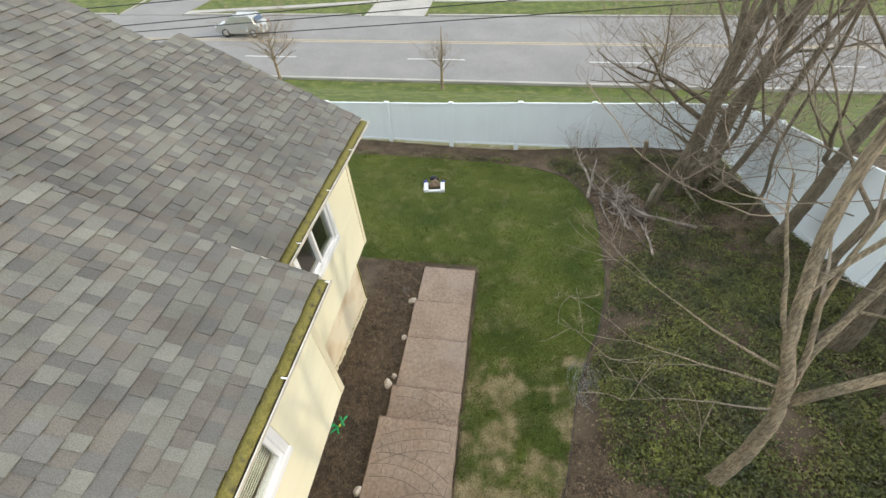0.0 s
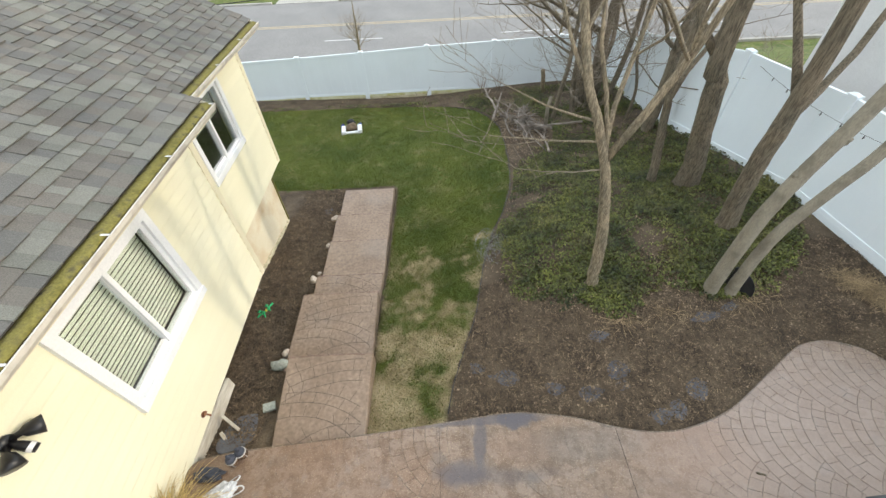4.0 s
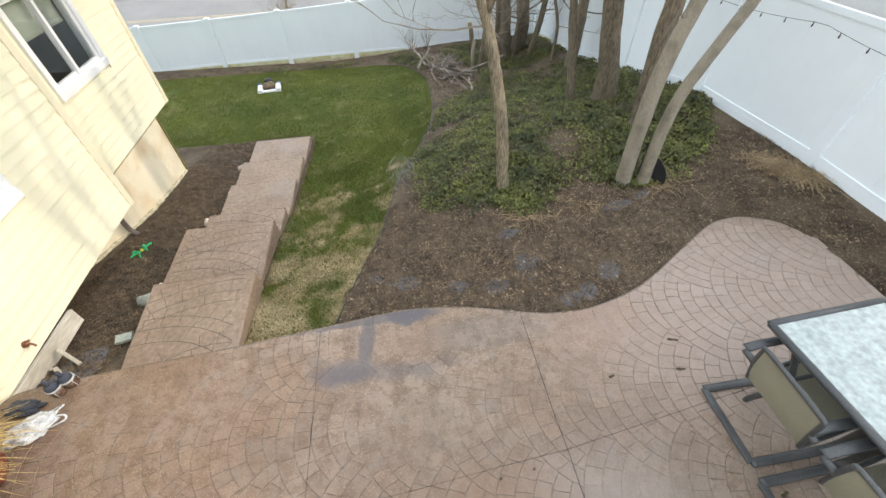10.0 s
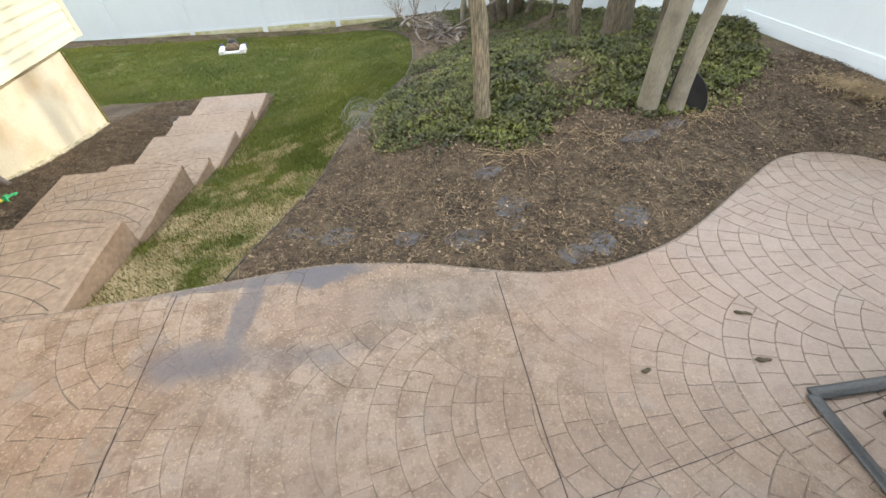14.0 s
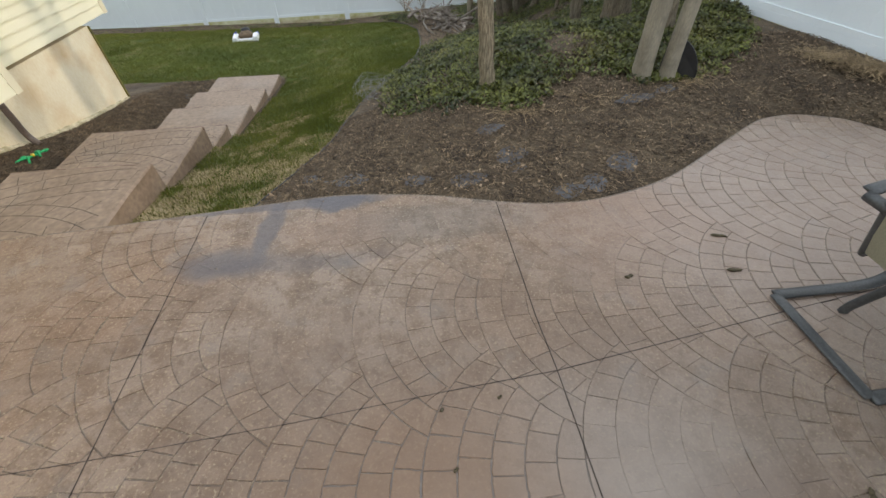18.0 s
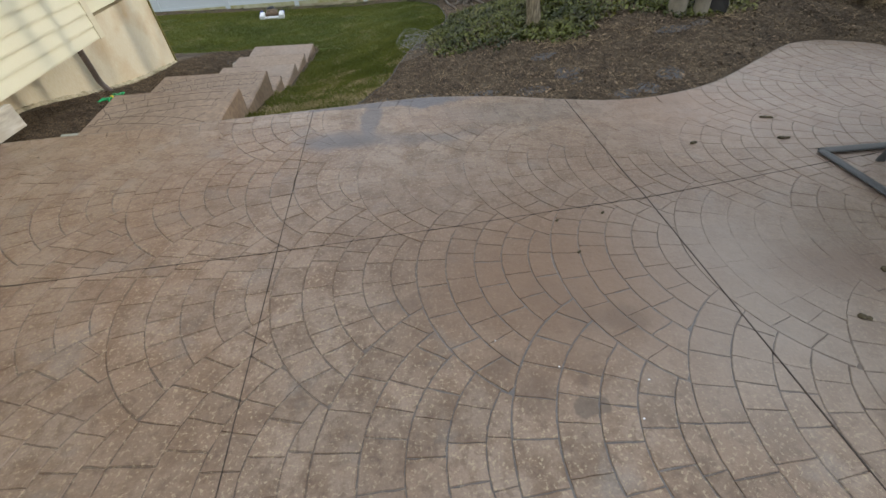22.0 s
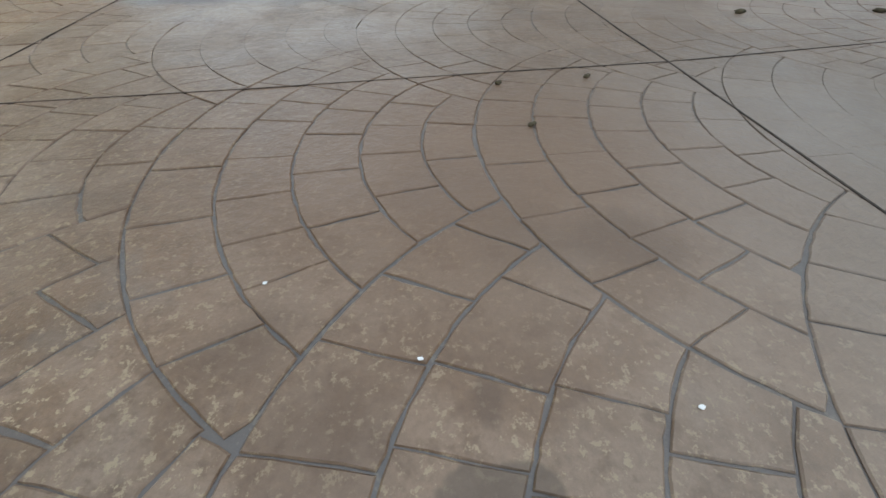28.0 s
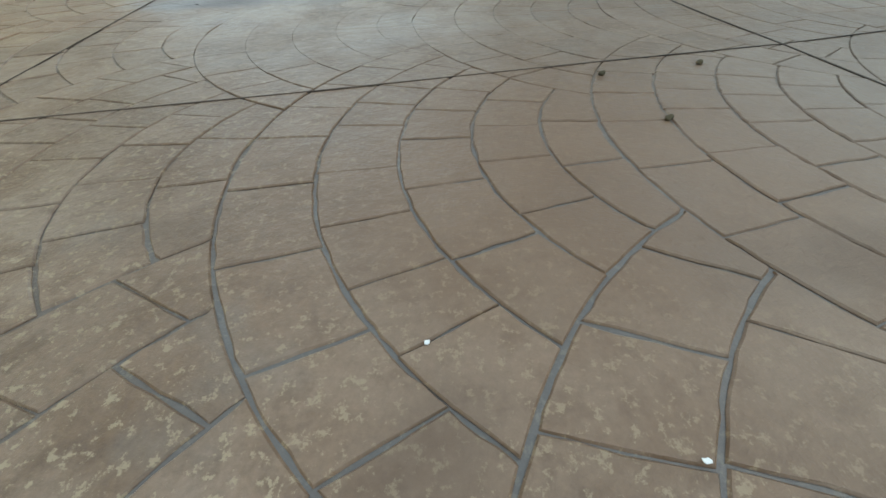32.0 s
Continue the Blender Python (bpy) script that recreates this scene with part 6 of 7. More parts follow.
for x, y in [(-0.687, -0.796), (-0.427, -0.874), (-0.866, -0.676), (-0.50, -0.985)]:
    s = Shape().prism([(0.0036 * math.cos(k * 0.785) * (0.55 + 0.6 * abs(math.sin(2.3 * k + 40 * x))), 0.0026 * math.sin(k * 0.785) * (0.55 + 0.6 * abs(math.cos(1.7 * k + 30 * y)))) for k in range(8)], 0, 0.0008, 0.0003)
    ob = part("paper_scrap", s, FRAMEWHITE)
    ob.matrix_basis = pose(x, y, 0.0015)
    tagged(ob, "tiny white scrap on the patio", "scrap", "scraps on the patio")

# overhead cables
for z0, rise in ((-0.6, 0.075), (-0.9, 0.071), (-1.3, 0.062), (0.2, 0.067)):
    pts = [(-60 + 5 * i, 19.3, z0 + rise * (-40 + 5 * i) + 0.00012 * (-40 + 5 * i) ** 2) for i in range(21)]
    tagged(part("overhead_cable", Shape().tube(pts, 0.02, 5), CABLE), "black overhead cable along the road", "cable", "overhead cables")


# ---- car on the road ----
def car():
    c = thing("car", (-23.5, 33.6, ROAD_Z), "silver compact sport utility car driving on the road", "car", turn=180)
    L, W = 3.9, 1.62
    side = [(-0.5 * L, 0.32), (-0.5 * L, 0.78), (-0.47 * L, 0.92), (-0.40 * L, 1.0), (-0.36 * L, 1.38), (-0.28 * L, 1.50), (0.10 * L, 1.50), (0.28 * L, 1.02), (0.46 * L, 0.88), (0.5 * L, 0.66), (0.5 * L, 0.30)]
    s = Shape()
    m = len(side)
    for y, k in ((-W / 2, 0.0), (-W / 2 + 0.08, 1.0), (W / 2 - 0.08, 1.0), (W / 2, 0.0)):
        for x, z in side:
            inset = 0.12 * max(0, z - 0.95) if k == 0.0 else 0.0
            s.v.append((x * (0.985 if k == 0 else 1), y + (inset if y < 0 else -inset), z - (0.03 if k == 0 and z > 0.9 else 0)))
    for j in range(3):
        for i in range(m):
            a, b = j * m + i, j * m + (i + 1) % m
            s.f.append((a, b, b + m, a + m))
    s.f += [tuple(reversed(range(m))), tuple(3 * m + i for i in range(m))]
    part("body", s, CARPAINT, c, "silver painted body")
    for sgn in (-1, 1):
        y = sgn * (W / 2 + 0.002)
        for x0, x1, x2, x3 in ((-1.30, -0.55, -0.55, -1.22), (-0.48, 0.55, 0.22, -0.48)):
            yy = y - sgn * 0.04
            part("side_window", _plate([(x0, yy, 1.02), (x1, yy, 1.02), (x2, yy - sgn * 0.04, 1.38), (x3, yy - sgn * 0.04, 1.38)], sgn), CARGLASS, c)
        for x in (-1.18, 1.2):
            w = part("wheel", Shape().tube([(x, y - sgn * 0.17, 0.32), (x, y, 0.32)], 0.32, 20), TYRE, c, smooth=False)
            part("rim", Shape().tube([(x, y, 0.32), (x, y + sgn * 0.012, 0.32)], [0.21, 0.19], 14), CHROME, w)
    part("windscreen", _plate([(1.02, -0.62, 1.08), (1.02, 0.62, 1.08), (0.46, 0.56, 1.47), (0.46, -0.56, 1.47)], 1, (0.02, 0, 0.03)), CARGLASS, c)
    part("rear_window", _plate([(-1.60, -0.58, 1.06), (-1.60, 0.58, 1.06), (-1.42, 0.52, 1.38), (-1.42, -0.52, 1.38)], 1, (-0.03, 0, 0.02)), CARGLASS, c)
    for sgn in (-1, 1):
        part("tail_lamp", Shape().box(-1.975, -1.93, sgn * 0.6 - 0.1, sgn * 0.6 + 0.1, 0.80, 0.98), RUST, c, "red tail lamp")
        part("head_lamp", Shape().box(1.90, 1.965, sgn * 0.58 - 0.14, sgn * 0.58 + 0.14, 0.66, 0.80), FRAMEWHITE, c, "clear head lamp")
    part("roof_rail", Shape().tube([(-1.1, 0.6, 1.53), (0.35, 0.6, 1.53)], 0.02, 6), METAL, c)
    part("roof_rail", Shape().tube([(-1.1, -0.6, 1.53), (0.35, -0.6, 1.53)], 0.02, 6), METAL, c)
    return c


def _plate(pts, sgn, push=(0, 0, 0)):
    """A thin solid plate through four corners."""
    a = [Vector(p) + Vector(push) for p in pts]
    nrm = (a[1] - a[0]).cross(a[3] - a[0]).normalized() * 0.012
    s = Shape()
    s.add([tuple(p - nrm) for p in a] + [tuple(p + nrm) for p in a], [(3, 2, 1, 0), (4, 5, 6, 7), (0, 1, 5, 4), (1, 2, 6, 5), (2, 3, 7, 6), (3, 0, 4, 7)])
    return s


car()

# ---- turf, ground cover, mulch ----
def soft_mesh(name, quads, mat, label, category):
    """One object of many small leaves or blades; quads: array n x k x 3."""
    q = np.asarray(quads, float)
    n, k = q.shape[:2]
    me = bpy.data.meshes.new(name)
    me.vertices.add(n * k)
    me.vertices.foreach_set("co", q.reshape(-1))
    faces = {3: [(0, 1, 2)], 4: [(0, 1, 2, 3)], 5: [(0, 1, 2), (0, 2, 3), (0, 3, 4)]}[k]
    loops = np.concatenate([np.array(f)[None, :] + k * np.arange(n)[:, None] for f in faces], 1).reshape(-1)
    sizes = np.tile([len(f) for f in faces], n)
    me.loops.add(len(loops))
    me.loops.foreach_set("vertex_index", loops.astype(np.int32))
    me.polygons.add(len(sizes))
    me.polygons.foreach_set("loop_start", np.concatenate([[0], np.cumsum(sizes)[:-1]]).astype(np.int32))
    me.materials.append(mat)
    me.update(calc_edges=True)
    return tagged(new(name, me), label, category, kind="stuff")


RNG = np.random.default_rng(5)


def top_of(x, y):
    return settle(x, y, gz(x, y)) + 0.016 * noise.noise(Vector((x * 2.2, y * 2.2, 0)))


def dryness(x, y):
    return smoothstep(0.0, 0.75, noise.noise(Vector((x * 2.4, y * 2.4, 8))) * 0.8 + noise.noise(Vector((x * 7, y * 7, 2))) * 0.6 + 0.61 - 0.18 * (y - 1.2) + 0.12 * smoothstep(-1.5, -2.1, x)) if y < 4.5 else 0.0


def blades(places, height, spread, width):
    """Upright bent triangles at places."""
    out = []
    for x, y, z in places:
        h = height * RNG.uniform(0.6, 1.3)
        a, b = RNG.uniform(0, 6.283), RNG.uniform(0, 6.283)
        w = width * RNG.uniform(0.7, 1.3)
        dx, dy = math.cos(a) * w, math.sin(a) * w
        r = spread * RNG.uniform(0.2, 1.0)
        out.append(((x - dx, y - dy, z - 0.004), (x + dx, y + dy, z - 0.004), (x + r * math.cos(b), y + r * math.sin(b), z + h)))
    return out


def build_turf():
    green, straw = [], []
    tries = 0
    while len(green) + len(straw) < 250000 and tries < 900000:
        tries += 1
        y = 1.15 + 10.1 * RNG.random()
        hi = lawn_edge(y) + 0.02
        lo = -8.5 if y > 6.6 else -2.5
        # sown evenly by area, thinner far off
        if RNG.random() > max(0.05, hi - lo) / 8.5 * (1.0 - 0.55 * smoothstep(2.5, 8.5, y)):
            continue
        x = RNG.uniform(min(hi - 0.1, lo), hi)
        if not in_lawn(x, y):
            continue
        z = top_of(x, y)
        d = max(dryness(x, y), 0.42 * smoothstep(0.15, 0.5, noise.noise(Vector((x * 2.3, y * 2.3, 4)))))
        (straw if RNG.random() < d * 0.7 else green).append((x, y, z))
    soft_mesh("lawn_grass", blades(green, 0.028, 0.022, 0.0035), GRASS, "short green lawn grass with thin patches", "grass")
    soft_mesh("dry_lawn_grass", blades(straw, 0.016, 0.034, 0.004), GRASSDRY, "dry straw-coloured patches of lawn grass", "grass")


build_turf()


def ivy_front(x):
    return along([(-1.0, 3.5), (-0.80, 3.15), (-0.57, 2.78), (-0.30, 2.66), (0.0, 2.48), (0.28, 2.38), (0.6, 2.26), (0.86, 2.28), (1.6, 2.38), (2.35, 2.44), (2.7, 2.62), (3.0, 2.9), (3.4, 3.6)], x) + 0.12 * noise.noise(Vector((x * 4, 0, 0)))


def leafy(places, size, lift, tilt=0.8):
    out = []
    for x, y, z in places:
        s = size * RNG.uniform(0.6, 1.35)
        a = RNG.uniform(0, 6.283)
        c, d = math.cos(a), math.sin(a)
        t1, t2 = RNG.normal(0, tilt * 0.5), RNG.normal(0, tilt * 0.5)
        z += RNG.uniform(0.004, lift)
        loc = ((-1, 0, 0), (-0.2, -0.62, -0.12), (1, 0, -0.1), (-0.2, 0.62, -0.12))
        out.append([(x + s * (u * c - v * d), y + s * (u * d + v * c), z + s * (w + t1 * u + t2 * v)) for u, v, w in loc])
    return out


def build_cover():
    spots = []
    while len(spots) < 100000:
        y = 2.1 + 9.2 * RNG.random() ** 1.35
        x = RNG.uniform(lawn_edge(y) + 0.08, 3.5)
        if y < ivy_front(x) or (x - 0.68) ** 2 / 0.3 + (y - 8.5) ** 2 / 1.2 < 1:
            continue
        dens = 0.28 + 1.0 * noise.noise(Vector((x * 1.3, y * 1.3, 5))) + (0.45 if 2.4 < y < 6.5 else 0.1) - 0.2 * smoothstep(2.7, 3.4, x) - 0.6 * smoothstep(0.75, 0.0, x - lawn_edge(y)) - 0.75 * smoothstep(0.45, -0.05, y - ivy_front(x)) + 0.5 * noise.noise(Vector((x * 9, y * 9, 1)))
        if RNG.random() > dens:
            continue
        spots.append((x, y, top_of(x, y) + (0.05 * max(0.0, 0.3 + noise.noise(Vector((x * 5, y * 5, 9)))) + 0.03 * max(0.0, noise.noise(Vector((x * 13, y * 13, 4))))) * smoothstep(0.0, 0.35, y - ivy_front(x))))
    soft_mesh("ground_cover", leafy(spots, 0.0175, 0.045, 1.1), IVY, "low dark green ground cover under the bare trees", "ground cover")
    litter = []
    while len(litter) < 17000:
        y = 1.3 + 10.4 * RNG.random() ** 1.6
        x = RNG.uniform(min(3.3, lawn_edge(y) + 0.05), 3.4)
        if RNG.random() < 0.35:
            x, y = RNG.normal(0.55, 0.55), RNG.normal(8.8, 1.1)
            if x < lawn_edge(y) + 0.03 or y > 11.5:
                continue
        if on_patio(x, y, 0.03) or (y < ivy_front(x) - 0.05 and x < 2.9 and RNG.random() > 0.18):
            continue
        litter.append((x, y, top_of(x, y)))
    soft_mesh("leaf_litter", leafy(litter, 0.013, 0.045, 0.6), LEAFLITTER, "scattered dead brown leaves on the beds", "leaves")
    chips = []
    while len(chips) < 72000:
        if RNG.random() < 0.3:
            x, y = RNG.uniform(-4.3, -3.5), RNG.uniform(1.05, 6.6)
            if y > 3.2 and RNG.random() < 0.35:
                x = RNG.uniform(-4.4, -3.5)
        elif RNG.random() < 0.12:
            x, y = RNG.uniform(-9, 2.5), RNG.uniform(10.9, 12.0)
        else:
            x, y = RNG.uniform(-1.5, 3.6), 0.6 + 2.6 * RNG.random()
        if on_patio(x, y, 0.02) or in_lawn(x, y) or (x > -3.4 and x < -2.4 and y < 6.6):
            continue
        chips.append((x, y, top_of(x, y)))
    out = []
    for x, y, z in chips:
        ln, w = RNG.uniform(0.005, 0.017) * (1.0 if RNG.random() < 0.88 else 1.8), RNG.uniform(0.0015, 0.0055)
        a, t = RNG.uniform(0, 6.283), RNG.normal(0, 0.3)
        c, d = math.cos(a), math.sin(a)
        z += RNG.uniform(0.002, 0.014)
        out.append([(x + u * ln * c - v * w * d, y + u * ln * d + v * w * c, z + u * ln * t + (0.004 if abs(v) < 0.5 else 0)) for u, v in ((-1, -1), (1, -0.8), (1.1, 0.1), (0.8, 1), (-1, 0.9))])
    soft_mesh("bark_mulch_chips", out, CHIP, "dark brown bark mulch chips in the beds", "mulch")
    straws = []
    for i in range(2600):
        k = RNG.random()
        if k < 0.25:
            x = RNG.uniform(-0.8, 2.4)
            y = ivy_front(x) + RNG.normal(-0.02, 0.16)
        elif k < 0.6:
            x = RNG.normal(3.32, 0.14)
            y = 2.28 - 0.9 * (x - 3.32) + RNG.normal(0, 0.08)
        else:
            x, y = RNG.uniform(-1.3, 2.6), RNG.uniform(1.3, 2.3)
        if on_patio(x, y, 0.03) or x > 3.6:
            continue
        z = top_of(x, y) + 0.006
        ln, a, w = RNG.uniform(0.012, 0.05) * (1.0 if RNG.random() < 0.93 else 2.5), RNG.uniform(0, 6.283), RNG.uniform(0.0008, 0.0016)
        c, d = math.cos(a), math.sin(a)
        up = RNG.uniform(0.0, 0.5) * ln
        straws.append([(x - w * d, y + w * c, z), (x + w * d, y - w * c, z), (x + ln * c + w * d, y + ln * d - w * c, z + up), (x + ln * c - w * d, y + ln * d + w * c, z + up)])
    for i in range(1100):
        x = RNG.normal(3.34, 0.14)
        y = 2.28 - 0.9 * (x - 3.34) + RNG.normal(0, 0.09)
        if RNG.random() < 0.12:
            x, y = RNG.choice([0.45, 1.0, 1.9, 2.2]) + RNG.normal(0, 0.08), 0.0
            y = ivy_front(x) + RNG.normal(-0.02, 0.06)
        if on_patio(x, y, 0.03) or x > 3.58:
            continue
        z = top_of(x, y) + 0.01
        ln, a, w, up = RNG.uniform(0.08, 0.26), RNG.uniform(0, 6.283), RNG.uniform(0.0012, 0.0026), RNG.uniform(0.1, 0.6)
        c, d = math.cos(a), math.sin(a)
        for k in range(3):
            t0, t1 = k / 3 * ln, (k + 1) / 3 * ln
            h0, h1 = up * t0 * (1 - 0.8 * t0 / ln), up * t1 * (1 - 0.8 * t1 / ln)
            straws.append([(x + t0 * c - w * d, y + t0 * d + w * c, z + h0), (x + t0 * c + w * d, y + t0 * d - w * c, z + h0), (x + t1 * c + w * d, y + t1 * d - w * c, z + h1), (x + t1 * c - w * d, y + t1 * d + w * c, z + h1)])
    soft_mesh("dry_stalks", straws, STALK, "dry straw stalks lying on the beds", "stalks")


build_cover()

# loose wire netting at the lawn's edge
net = thing("wire_netting", (-0.78, 3.92, gz(-0.78, 3.92)), "loose heap of thin grey wire netting at the lawn's edge", "netting")
rnd_net = random.Random(23)
for k in range(46):
    a0, r0, h0 = rnd_net.uniform(0, 6.283), rnd_net.uniform(0.05, 0.20), rnd_net.uniform(0.02, 0.13)
    ox, oy = rnd_net.uniform(-0.10, 0.10), rnd_net.uniform(-0.22, 0.22)
    wire = [(ox + r0 * math.cos(a0 + 0.5 * q), oy + 1.3 * r0 * math.sin(a0 + 0.5 * q), max(0.012, h0 * math.sin(0.45 * q) + rnd_net.uniform(-.01, .01)) + 0.015) for q in range(8)]
    part("wire", Shape().tube(smooth3(wire, 2), 0.0014, 4), NETTING, net)

# lawn edging strip
eds = []
for i in range(60):
    y = 1.35 + 9.3 * i / 59
    eds.append((lawn_edge(y) + 0.02, y, top_of(lawn_edge(y), y) + 0.012))
tagged(part("lawn_edging", Shape().tube(eds, 0.005, 6), BLACK, smooth=True), "thin black plastic edging between lawn and bed", "edging")


# shrubs at the back fence
def twiggy(x, y, h, seed, label):
    t = thing("bare_shrub", (x, y, gz(x, y)), label, "shrub", "bare shrubs at the back fence")
    rnd = random.Random(seed)
    for k in range(7):
        s = Shape()
        limb(s, rnd, (0, 0, 0), (rnd.uniform(-.5, .5), rnd.uniform(-.5, .5), 1.0), h * rnd.uniform(0.6, 1.0), 0.010, 1, 0.2, 0.05, 3)
        part("stem", s, TWIG, t)
    return t


twiggy(-0.1, 11.3, 0.9, 3, "small bare twiggy shrub before the back fence")
twiggy(0.35, 11.35, 0.75, 4, "small bare twiggy shrub before the back fence")

# ---- neighbour's house beyond the side fence ----
nb = thing("neighbour_house", (8.2, 4.0, 0.2), "pale neighbouring house with white lapped siding and grey roof", "house")
inv = nb.matrix_basis.inverted()
WHITESIDE = surface("white_siding", (0.70, 0.70, 0.68), (0.76, 0.76, 0.74), 1.5, 0.55, 0.03, 60, vary=0.02)
ob = part("wall", Shape().box(7.0, 7.2, -8.0, 8.6, -1.0, 2.9), WHITESIDE, nb)
ob.matrix_basis = inv
for i in range(26):
    z = -0.95 + i * 0.15
    s = Shape()
    s.add([(7.0, -8, z), (6.993, -8, z), (6.998, -8, z + 0.152), (7.0, 8.6, z), (6.993, 8.6, z), (6.998, 8.6, z + 0.152)], [(0, 1, 2), (5, 4, 3), (0, 3, 4, 1), (1, 4, 5, 2), (2, 5, 3, 0)])
    ob = part("siding_board", s, WHITESIDE, nb)
    ob.matrix_basis = inv
ob = part("end_wall", Shape().box(7.0, 13.0, 8.6, 8.8, -1.0, 2.9), WHITESIDE, nb)
ob.matrix_basis = inv
s = Shape()
s.add([(6.6, -8.4, 2.85), (6.6, 9.2, 2.85), (10, 9.2, 4.6), (10, -8.4, 4.6), (13.4, -8.4, 2.85), (13.4, 9.2, 2.85), (6.6, -8.4, 2.95), (6.6, 9.2, 2.95), (10, 9.2, 4.7), (10, -8.4, 4.7), (13.4, -8.4, 2.95), (13.4, 9.2, 2.95)],
      [(0, 1, 2, 3), (3, 2, 5, 4), (9, 8, 7, 6), (10, 11, 8, 9), (0, 6, 7, 1), (4, 5, 11, 10), (1, 7, 8, 2), (2, 8, 11, 5), (3, 9, 6, 0), (4, 10, 9, 3)])
ob = part("roof", s, SHINGLES[1], nb, "grey shingle roof")
ob.matrix_basis = inv

# ---- stamped cobble pieces of the patio ----
FAN_STEP, ROW_STEP, ROW_TILT = 0.551, 0.707, -0.06
ROW_START = {-1: 0.23, 0: -0.005, 1: 0.30, 2: 0.06}          # where a fan's tip lies in its row
TIP = (0.0, 0.116, 0.230, 0.342, 0.452, 0.548)               # tip of each ring behind the fan's own
RADIUS = (0.594, 0.530, 0.456, 0.387, 0.328, 0.270)
# angles of the pressed radial joints of one stamp, ring by ring
RADIALS = ((100, 112, 124, 136.4, 147, 158, 169.5, 183, 197.5, 211, 222.5, 234, 246, 258), (102, 116, 130.8, 146, 155.5, 165.2, 180.8, 193.8, 205.5, 215.8, 227, 240, 254),
           (99, 114, 129, 145, 157.3, 171.6, 188, 206.3, 222, 238, 254), (112, 131, 150, 166, 182.4, 200.7, 219, 236, 252), (114, 138, 163.5, 187.5, 211, 232, 250))


def fans():
    """Tips of the fans, row by row: (x, y, how much wider than the stamp)."""
    out = []
    for j in range(-8, 5):
        for i in range(-9, 8):
            x = ROW_START.get(j, 0.275 * (j % 2)) + FAN_STEP * i
            out.append((x, -0.40 + ROW_STEP * j + ROW_TILT * (x + 0.75), 0.027 if j == -1 else 0.0))
    return out


def wear(x, y):
    """How far the pattern is worn away: broad smooth zones in the middle and beside the furniture."""
    w = 0.0
    for cx, cy, rx, ry in ((-0.50, 1.02, 0.90, 0.26), (-1.32, 0.68, 0.36, 0.30), (-0.98, 0.30, 0.36, 0.28), (-0.18, 0.70, 0.36, 0.20), (0.25, 0.50, 0.30, 0.20), (0.50, 0.92, 0.40, 0.30), (0.36, -0.43, 0.44, 0.36), (-2.5, 0.75, 0.5, 0.3), (-3.3, 0.9, 0.7, 0.25)):
        w = max(w, 1.0 - smoothstep(0.55, 1.25, math.hypot((x - cx) / rx, (y - cy) / ry)))
    middle = smoothstep(-1.75, -1.3, x) * (1 - smoothstep(0.5, 0.95, x)) * smoothstep(-0.25, 0.1, y)
    return min(0.9, w + 0.38 * middle + (0.15 + 0.3 * middle) * smoothstep(0.1, 0.45, noise.noise(Vector((x * 1.6, y * 1.6, 12)))))


def open_share(c1, r1, c0, r0, cy, a0, a1, over):
    """The share of a ring's cell that no later fan covers."""
    free = 0
    for i in range(6):
        a = a0 + (a1 - a0) * (i + 0.5) / 6
        for s in (0.125, 0.375, 0.625, 0.875):
            r = r1 + (r0 - r1) * s
            x, y = c1 + (c0 - c1) * s + r * math.cos(a), cy + r * math.sin(a)
            free += all(math.hypot(x - ox, y - oy) >= fr for ox, oy, fr in over)
    return free / 24


